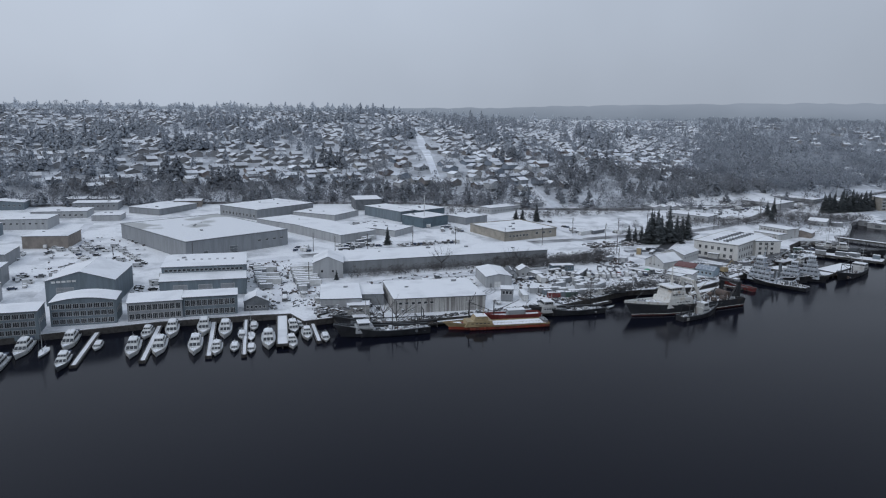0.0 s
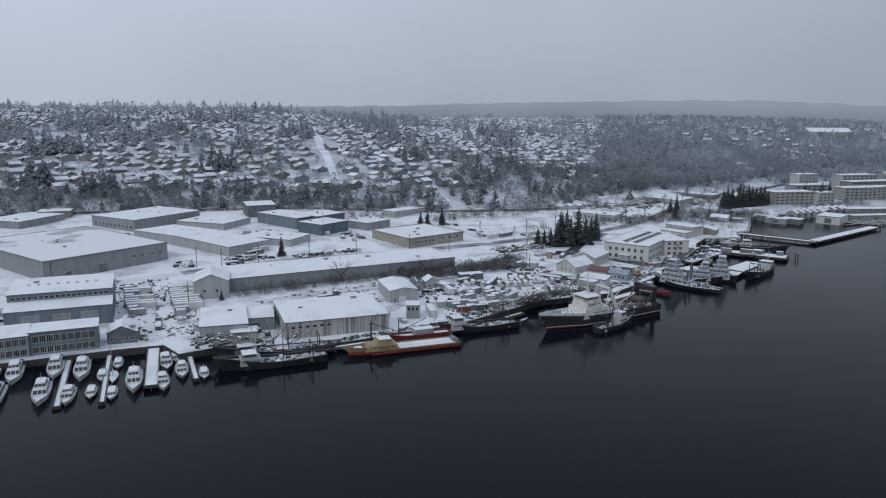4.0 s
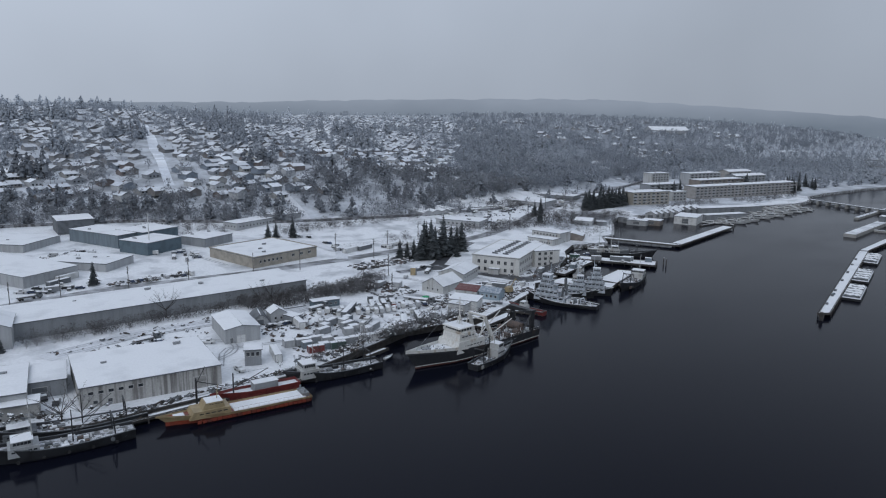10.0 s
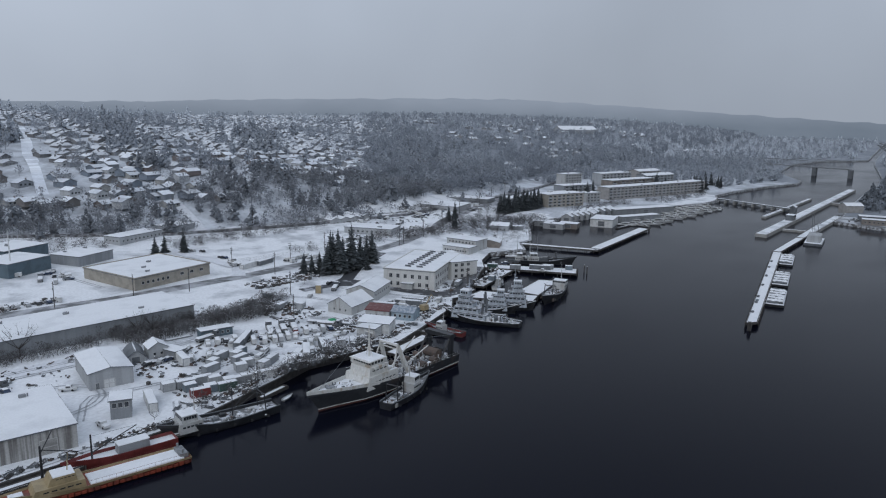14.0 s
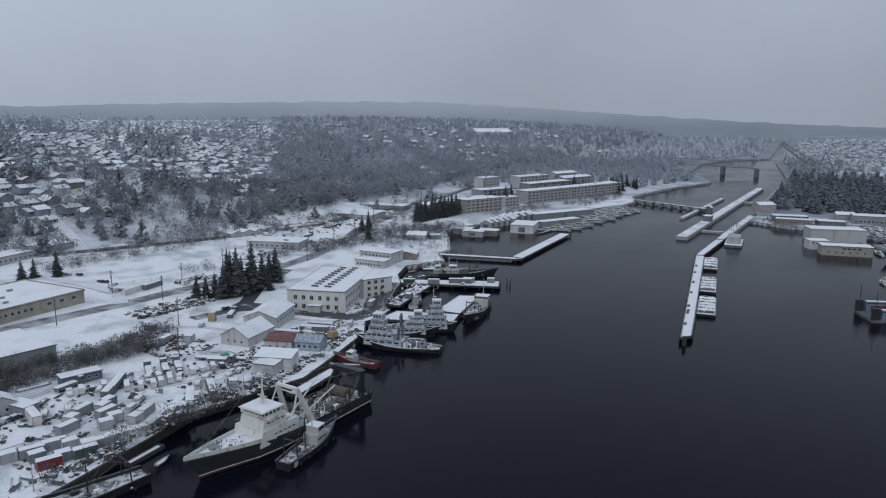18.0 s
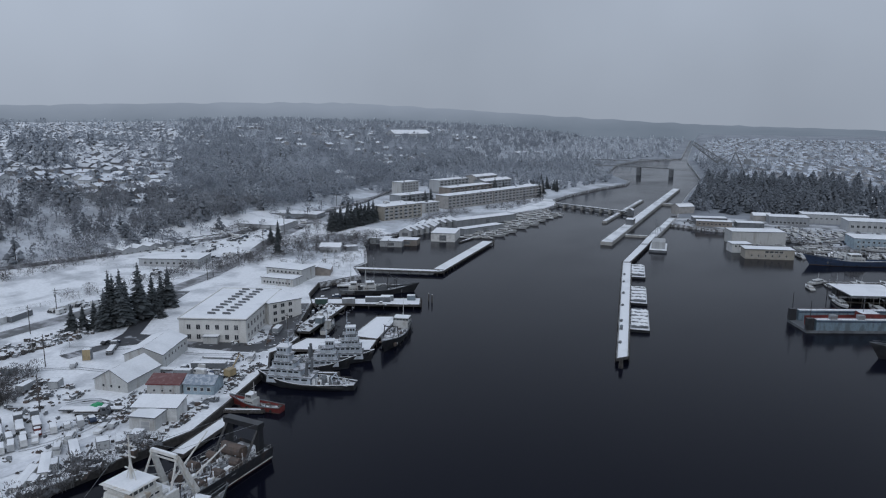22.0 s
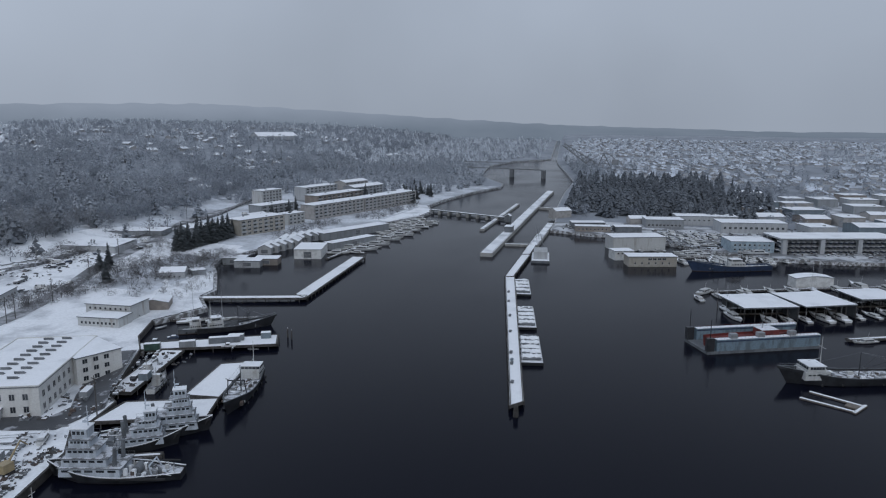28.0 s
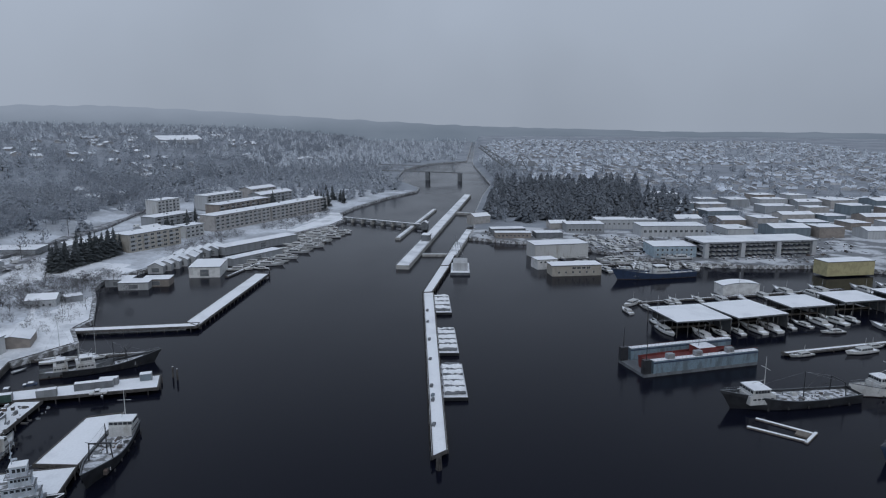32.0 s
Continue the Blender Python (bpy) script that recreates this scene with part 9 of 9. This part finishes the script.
def fence(label, line):
    T = thing("mesh_fence", pose(0, 0, 0), label, "fence")
    post = Kit().rod((0, 0, -0.4), (0, 0, 2.2), 0.07, n=5).mesh("post", STEEL)
    for a, b in zip(line, line[1:]):
        n = max(1, int(math.hypot(b[0] - a[0], b[1] - a[1]) / 9))
        k = Kit()
        for i in range(n):
            p = [(a[0] + (b[0] - a[0]) * (i + e) / n, a[1] + (b[1] - a[1]) * (i + e) / n) for e in (0, 1)]
            z = [max(land_z(*q), 2.47) for q in p]
            part("post", post, None, T, at=pose(*p[0], z[0]))
            for h in (0.3, 0.8, 1.3, 1.75, 2.15):
                k.rod((*p[0], z[0] + h), (*p[1], z[1] + h), 0.035, n=3)
        part("mesh", k, STEEL, T)


fence("steel mesh fence round the snowy field", [(306, 425), (370, 418), (412, 412), (418, 436), (390, 500)])
fence("steel mesh fence along the lane beside the office", [(296, 352), (305, 360), (318, 366)])
fence("steel mesh fence before the rear lots", [(108, 394), (150, 396), (222, 389)])

# ---- flats, marina sheds and the far end of the southern shore ----


def flats(label, a, b, depth, storeys, wall, z, bays, seed, roof="flat"):
    h = storeys * 2.9 + 0.6
    w = math.hypot(b[0] - a[0], b[1] - a[1])
    rows = [("f", 1.0 + 2.9 * s, w / bays * 0.55, 1.5, bays, 0.5, w - 0.5, 1) for s in range(storeys)]
    T = building("apartment_building", label, "apartment building", a, b, depth, h, wall, roof, z=z, rise=2.0, rows=rows, vents=4, seed=seed, over=0.6)
    for s in range(1, storeys):
        e2 = w / bays * 0.45
        me = Kit().box(-e2, -1.2, 0, e2, 0, 0.15).box(-e2, -1.2, 0.15, e2, -1.12, 1.0).mesh("balcony", LGREY)
        for i in range(0, bays, 2):
            part("balcony", me, None, T, at=pose(w * (i + 0.5) / bays, 0, 2.9 * s))
    return T


BRICK = mat("pale_brick", (0.36, 0.35, 0.34), 0.85, vary=0.2, scale=0.3, fine=3.0)


def east_shore():
    flats("cream four-storey block of flats with balconies", (642, 433), (684, 420), 16, 4, mat("cream_render", (0.36, 0.34, 0.30), 0.8, vary=0.15), 3.5, 8, 1)
    flats("long brown four-storey block of flats under snow", (739, 423), (806, 406), 16, 4, BRICK, 4, 12, 2)
    flats("long brown four-storey block of flats near the dam", (807, 405.5), (893, 385), 16, 4, BRICK, 4, 14, 3)
    flats("small white three-storey house above the marina", (704, 428), (722, 423), 12, 3, OFFWHITE, 3.5, 4, 4)
    flats("white five-storey block on the wooded slope", (780, 500), (806, 494), 14, 5, OFFWHITE, 7, 6, 5)
    flats("tan flats behind the long brown block", (800, 452), (870, 436), 16, 4, TAN, 5, 10, 6)
    flats("grey flats with snowy gables", (880, 450), (930, 438), 16, 4, GREY, 6, 8, 7, "hip")
    flats("pale flats among firs", (850, 492), (900, 480), 16, 4, LGREY, 7, 8, 8)
    flats("grey flats above the marina road", (730, 470), (770, 460), 16, 3, GREY, 5.5, 6, 9)
    flats("brown gabled flats at the end of the row", (920, 480), (960, 470), 16, 4, BRICK, 7, 6, 10, "hip")
    for i, (x, y) in enumerate(((690, 452), (715, 462), (665, 462), (640, 470), (905, 410), (925, 402), (950, 420), (770, 440))):
        p, q = boxed((x, y), -15, 18, 12)
        building("house", "low white-roofed house between the flats", "house", p, q, 12, 5, (GREY, LGREY, TAN)[i % 3], "hip", z=4, rise=2, rows=(("f", 1.2, 1.3, 1.3, 5, 1, 17, 1),), seed=120 + i)
    # marina sheds
    def boathouse(label, c, a, w, d, h, roof="gable", wall=LGREY, rise=2.2, seed=0, z=0.8):
        p, q = boxed(c, a, w, d)
        return building("boathouse", label, "boathouse", p, q, d, h, wall, roof, z=z, rise=rise, doors=(("f", w / 2, min(5, w * 0.5), h * 0.75, DGREY),), over=0.4, seed=seed)
    boathouse("big white boathouse standing in the water", (598, 353), -72, 18, 26, 5.4, "flat", WHITE, seed=130)
    for i in range(5):
        boathouse("small gabled boathouse with snowy roof", (602 + i * 7.5, 396 - i * 1.0 - 8), -72, 9, 20, 3.6, seed=131 + i)
    for i in range(5):
        boathouse("small gabled boathouse in the rear row", (630 + i * 8, 392 - i * 2), -72, 9, 20, 3.8, seed=137 + i, wall=GREY)
    boathouse("long low boat shelter with white roof", (652, 344), -20, 44, 9, 4.0, "flat", GREY, seed=143)
    boathouse("very long boat shelter with white roof", (697, 362), -22, 70, 13, 4.6, "flat", GREY, seed=144)
    for x, y, w in ((561, 375, 16), (571, 368, 15), (566, 388, 14)):
        boathouse("floating boathouse with flat snowy roof", (x, y), -72, w, 11, 3.2, "flat", (TAN, LGREY, GREY)[w % 3], seed=150 + w)
    pier("marina_dock", "floating dock along the boathouses", [strip((600, 340), (790, 338), 2.2)], top=0.8, pile_step=14)
    pier("marina_dock", "floating dock below the long shelter", [strip((640, 352), (730, 326), 2.2)], top=0.8, pile_step=14)
    A, B2, C, D, S = FAR_BOATS[3], FAR_BOATS[0], FAR_BOATS[1], FAR_BOATS[2], YACHTS[4]
    rng = random.Random(41)
    for i in range(30):
        x = 622 + i * 5.6
        o = copy_thing((B2, C, C, A)[i % 4], pose(x, 334 + rng.uniform(-2, 2) - (4 if i % 2 else -9), 0, rz=rng.choice((-80, 100)) + rng.uniform(-8, 8)))
    for i in range(10):
        copy_thing((C, B2)[i % 2], pose(735 + 7 * i, 352 - 0.4 * i, 0, rz=100 + rng.uniform(-8, 8)))
    # white-roofed hall far up the slope, and a box for the snow field
    building("school_hall", "wide white-domed hall on the far hill", "hall", (1596, 1018), (1672, 962), 54, 7, LGREY, "hip", z=south_z(1640, 990) + 2, rise=9, seed=160)
    # flat-roofed box added where a snow field lies
    building("school_hall", "flat white box in place of the snow field beside the domed hall", "hall", (1570, 700), (1650, 660), 60, 7, LGREY, "flat", z=south_z(1610, 690), seed=161)


east_shore()


# ---- northern shore ----
RUST_RED = mat("dull_red_lead", (0.13, 0.022, 0.02), 0.7, vary=0.35, scale=0.3, fine=2.0)


def dry_dock():
    T = thing("floating_dry_dock", pose(477, 109, 0, rz=-62), "pale blue floating dry dock with open ends", "dry dock")
    part("pontoon", Kit().box(0, 0, -1.5, 50, 18, 1.2), DGREY, T)
    for y in (0, 15.6):
        part("wing_wall", Kit().box(4, y, 1.2, 50, y + 2.4, 5.9), mat("dull_blue_dock_paint", (0.17, 0.235, 0.285), 0.6, vary=0.35, scale=0.4, fine=1.5, second=(0.11, 0.14, 0.165), streak=0.3), T)
        part("wall_snow", Kit().slab(4, y, 5.9, 50, y + 2.4, 6.05), SNOW_DIRTY, T)
        k = Kit()
        railing(k, [(4, y + 0.1, 6.0), (50, y + 0.1, 6.0)], 1.1)
        part("handrail", k, RED, T)
        part("stripe", Kit().box(4, y - 0.04, 4.9, 50, y, 5.4), NAVY, T)
    for y in (1, 17):
        part("end_tower", Kit().box(0, y - 1, 1.2, 3, y + 1, 6.5).rod((1.5, y, 6), (1.5, y, 14), 0.15), BLACK, T)
    for x in (10, 22, 36):
        part("control_cabin", Kit().slab(x, 0.2, 6.0, x + 3, 2.2, 8.0), GREY, T)
    R = thing("docked_ship", pose(492, 93, 1.0, rz=-62), "red-hulled ship standing in the dry dock", "ship")
    h, d = hull(36, 9, 5.8, 4.4, 4.4, bul=0.8, draft=1.0, boot=2.0)
    part("hull", h, [RUST_RED, RUST_RED], R)
    part("deck", d, RUST_RED, R)
    k = Kit()
    tier(k, 4, 12, 6, 3.4, 7.0, 0.1)
    part("deckhouse", k, RUST_RED, R)
    part("roof_snow", Kit().slab(4, -3, 7.0, 11.6, 3, 7.15), SNOW_DIRTY, R)
    part("mast", Kit().rod((6, 0, 7.0), (6, 0, 14), 0.15, 0.08), STEEL, R)
    U = thing("u_shaped_float", pose(437, 72, 0.1), "white U-shaped floating boom on dark water", "float")
    for a, b in (((439 - 437, 81 - 72), (431.5 - 437, 66 - 72)), ((446 - 437, 77 - 72), (437.5 - 437, 62.5 - 72)), ((430.5 - 437, 66.5 - 72), (438.5 - 437, 61.5 - 72))):
        part("beam", Kit().prism(strip(a, b, 1.1), -0.2, 0.35), PLANK, U)
        part("snow", Kit().prism(strip(a, b, 0.9), 0.35, 0.5), SNOW_ROOF, U)
    part("platform", Kit().prism([(-3, -7), (0.5, -9), (2.5, -5.5), (-1, -3.8)], -0.1, 0.4), PLANK, U)


dry_dock()


def boat_shelter(x, y, a, w, d, h, seed):
    """An open roof on posts with boats under it."""
    T = thing("boat_shelter", pose(x, y, 0.6, rz=a), "open-sided boat shelter with a broad snowy roof", "boat shelter", "boat shelters")
    part("roof", Kit().box(0, 0, h, w, d, h + 0.6), DGREY, T)
    part("snow", snow_sheet(w, d, h + 0.6, 0.25, seed=seed), SNOW_ROOF, T)
    n = 6
    post = Kit().rod((0, 0, -4), (0, 0, h), 0.2, n=6).mesh("post", TIMBER)
    for i in range(n):
        for yy in (0.4, d / 2, d - 0.4):
            part("post", post, None, T, at=pose(0.4 + (w - 0.8) * i / (n - 1), yy, 0))
    part("walkway", Kit().box(0, d / 2 - 0.8, -0.3, w, d / 2 + 0.8, 0.2), PLANK, T)
    # dark walls added to fill the space under the roof with darkness
    part("back_wall", Kit().box(w * 0.1, d - 0.2, -0.2, w, d - 0.05, h), DGREY, T)
    part("side_wall", Kit().box(w - 0.2, 0.3, -0.2, w - 0.05, d - 0.3, h), DGREY, T)


def north_shore():
    B = building
    A, B2, C, D, S = FAR_BOATS[3], FAR_BOATS[0], FAR_BOATS[1], FAR_BOATS[2], YACHTS[4]
    for x, y, a, w, d in ((530, 91.5, -66, 27, 26), (542, 64, -62, 27, 27), (566, 36, -66, 24, 21), (582, 8, -66, 24, 20), (596, -22, -66, 24, 20)):
        boat_shelter(x, y, a, w, d, 6.0, int(x))
    rng = random.Random(51)
    for i in range(5):
        copy_thing((B2, C)[i % 2], pose(535 + i * 9, 80 - i * 16, 0, rz=26 + rng.uniform(-6, 6)))
        copy_thing((C, B2)[i % 2], pose(540 + i * 9, 72 - i * 16, 0, rz=26 + rng.uniform(-6, 6)))
    pier("long_float", "long low dock before the boat shelters", [strip((514, 52), (556, -30), 3.0)], top=1.2, pile_step=8)
    pier("yacht_dock", "low yacht dock with snow", [strip((586, 105), (640, -10), 2.2)], top=0.9, pile_step=14)
    for x, y, t, h in ((584.5, 107, B2, 150), (595, 85, C, 20), (601, 73, C, 20), (551, 98, S, 200), (538, 95, B2, 200), (616, 38, B2, 20), (627, 24, A, 20), (552, 22, C, 110), (515, 45, C, 120), (524, 20, B2, 120), (590, 88, C, 200), (607, 62, C, 20), (600, 60, B2, 200), (611, 50, S, 20), (622, 10, A, 200), (634, 4, A, 20), (560, -4, A, 30), (533, 12, C, 300),
                       (570, 110, C, 20), (578, 100, C, 200), (640, -20, A, 20), (648, -36, A, 20), (585, 40, B2, 200), (592, 24, B2, 200)):
        copy_thing(t, pose(x, y, 0, rz=h))
    B("boathouse", "white boathouse on the yacht dock", "boathouse", (613, 58), (620.5, 38), 9, 4.6, WHITE, "arch", z=1.0, rise=1.2, seed=170)
    # floating houses and the white hall
    B("boathouse", "large white windowless boathouse", "boathouse", (694, 164), (709, 129), 18, 8.5, OFFWHITE, "flat", z=1.2, seed=171)
    B("floating_house", "cream two-storey floating house", "house", (643, 150), (653, 121), 12, 5.6, mat("cream_render", (0.46, 0.43, 0.36)), "flat", z=0.8, rows=(("f", 3.4, 2.4, 1.4, 4, 12, 24, 1), ("f", 0.8, 1.2, 1.4, 6, 2, 28, 0)), seed=172, over=0.6)
    B("floating_house", "white two-storey floating house beside a yacht", "house", (661, 160), (667, 148), 11, 5.2, WHITE, "flat", z=0.8, rows=(("f", 3.2, 1.4, 1.2, 4, 1, 12, 0),), seed=173)
    afloat(fishing_boat(50, 9.5, "long navy-blue ship with white deckhouse under snow", NAVY, house=0.45, seed=61, gear=26, name="coastal_ship"), 653, 89, 113)
    afloat(fishing_boat(46, 11, "black-hulled ship with white forward house", BLACK, house=0.8, hw=0.7, seed=62, gear=30, name="workship"), 462, 62, 111)
    afloat(fishing_boat(34, 9, "white ship moored behind the black one", WHITE, house=0.7, seed=63, gear=14, name="workship"), 480, 24, 114)
    afloat(fishing_boat(36, 9, "blue trawler cut off by the edge of the basin", NAVY, house=0.6, seed=64, gear=16), 434, 34, 128)
    for i in range(18):
        copy_thing((B2, C, A, D, C)[i % 5], pose(668 + (i % 6) * 6, 118 - (i // 6) * 10 - (i % 6) * 11, 0, rz=24 + rng.uniform(-8, 8)))
    for i in range(34):  # crowded basin below the halls
        x, y = rng.uniform(672, 738), rng.uniform(64, 150)
        ashore = bool(inside(np.array([x]), np.array([y]), SHORE_N + [(3600, -1500)])[0])
        copy_thing((B2, C, D, C, A)[i % 5], pose(x, y, 2.9 if ashore else 0, rz=rng.choice((24, 204, 114)) + rng.uniform(-10, 10)))
    pier("yacht_dock", "crowded yacht dock along the northern shore", [strip((676, 130), (706, 62), 2.2)], top=0.9, pile_step=14)
    # sheds along the northern quay
    B("cyan_hall", "pale cyan hall with a flat snowy roof", "warehouse", (704, 86), (711, 58), 22, 7.5, PALEBLUE, "flat", rows=(("f", 4.5, 1.4, 1.4, 8, 1, 27, 0), ("f", 1.4, 1.4, 1.4, 8, 1, 27, 0)), seed=180)
    T = thing("boat_rack_canopy", pose(706, 55, 2.5, rz=-70), "huge canopy roof over racks of stored boats", "canopy")
    part("roof", Kit().box(0, 0, 10, 84, 26, 11), GREY, T)
    part("snow", snow_sheet(84, 26, 11, 0.25, seed=5), SNOW_ROOF, T)
    for i in range(4):
        part("pillar", Kit().box(2 + 26 * i, 0.5, 0, 5 + 26 * i, 3.5, 10), LGREY, T)
        part("pillar", Kit().box(2 + 26 * i, 22, 0, 5 + 26 * i, 25, 10), LGREY, T)
    part("back_wall", Kit().box(0, 24.6, 0, 84, 25, 10), DGREY, T)
    for lv in range(3):
        part("rack_shelf", Kit().box(0.5, 4, 0.3 + 3 * lv, 83.5, 21, 0.5 + 3 * lv), STEEL, T)
    R0 = thing("racked_boat", T.matrix_basis @ pose(1, 8, 1.6, rz=-90), "small white boat stored on a rack", "boat", "boats on racks")
    h, d = hull(8, 2.6, 1.6, 1.2, 1.1, bul=0.3, draft=0.5)
    part("hull", h, [WHITE, NAVY], R0)
    k = Kit()
    tier(k, -2, 1.5, 1.8, 0.8, 1.9, 0.8, 0.2, 0.1)
    part("cabin", k, LGREY, R0)
    for i in range(22):
        for lv in range(3):
            o = copy_thing(R0, T.matrix_basis @ pose(3 + 3.7 * i, 5.5, 1.2 + 3.0 * lv, rz=-90))
    B("yellow_hall", "yellow-grey hall with white roof beside the basin", "warehouse", (672, -11), (684, -41), 12, 7, mat("yellow_cladding", (0.42, 0.38, 0.22), 0.7, vary=0.2), "flat", seed=181)
    B("shore_hall", "low dark shore hall with snowy roof", "warehouse", (776, 204), (785, 178), 12, 4.6, DGREY, "flat", seed=182, rows=(("f", 1.4, 1.5, 1.4, 8, 1, 26, 0),))
    B("shore_hall", "low red-brown shore hall near the locks", "warehouse", (760, 199), (766, 172), 10, 4.2, TAN, "flat", seed=183, rows=(("f", 1.4, 1.5, 1.4, 8, 1, 26, 0),))
    B("shore_hall", "grey hall behind the quay with windows", "warehouse", (799, 146), (806, 116), 18, 7, GREY, "flat", seed=184, rows=(("f", 1.6, 2.0, 1.8, 9, 1, 29, 1),))
    B("shore_hall", "long grey hall before the park trees", "warehouse", (823, 122), (834, 72), 18, 8, LGREY, "flat", seed=185, rows=(("f", 4, 1.6, 1.4, 12, 1, 49, 1),))
    B("shore_hall", "broad pale hall with high windows", "warehouse", (790, 88), (802, 38), 22, 8.5, LGREY, "flat", seed=186, rows=(("f", 3.5, 2.2, 2.0, 12, 1, 50, 1),))
    B("shore_hall", "small brick house beside the park", "house", (815, 160), (820, 146), 12, 5, BRICK, "hip", rise=2, seed=187)
    B("lock_office", "white-roofed house at the lock side", "house", (830, 226), (842, 214), 12, 6, BRICK, "hip", rise=2.4, seed=188, z=3)
    B("shore_hall", "dark low hall near the lock wall", "warehouse", (765, 168), (771, 148), 12, 4.4, DGREY, "flat", seed=189)
    for i in range(15):
        copy_thing((C, B2, C)[i % 3], pose(738 + (i % 5) * 9 + rng.uniform(-2, 2), 150 - (i // 5) * 18 - (i % 5) * 6, 2.9, rz=24 + rng.uniform(-10, 10)))
    # roofs of the northern works
    k = 0
    for y in range(-330, 60, 34):
        for x in range(815, 1050, 46):
            if noise.noise(Vector((x / 60, y / 60, 9))) > -0.35 and not (x < 850 and y > 20):
                w, d, h = rng.uniform(22, 40), rng.uniform(16, 26), rng.uniform(5, 9)
                p, q = boxed((x + rng.uniform(-6, 6), y + rng.uniform(-5, 5)), -72 + rng.uniform(-3, 3), w * 0.8, d)
                B("workshop_hall", "flat-roofed works hall under snow", "warehouse", p, q, d, h, (GREY, LGREY, TAN, BLUEGREY, BRICK)[k % 5], "flat" if k % 4 else "hip", z=north_z(x, y), rise=2, vents=2, seed=200 + k, group="works halls")
                k += 1


north_shore()
clutter("quay_gear", "crowded gear and small craft along the northern quay", 712, 60, 790, 140, 300, 21, 1.1)
clutter("quay_gear", "gear and small craft along the quay edge", 764, 150, 800, 212, 200, 23, 1.2)
clutter("quay_gear", "snowy gear before the rack canopy", 706, -30, 740, 56, 220, 24, 1.1)
clutter("quay_gear", "vehicles and gear between northern halls", 750, -60, 830, 60, 260, 22, 1.1)
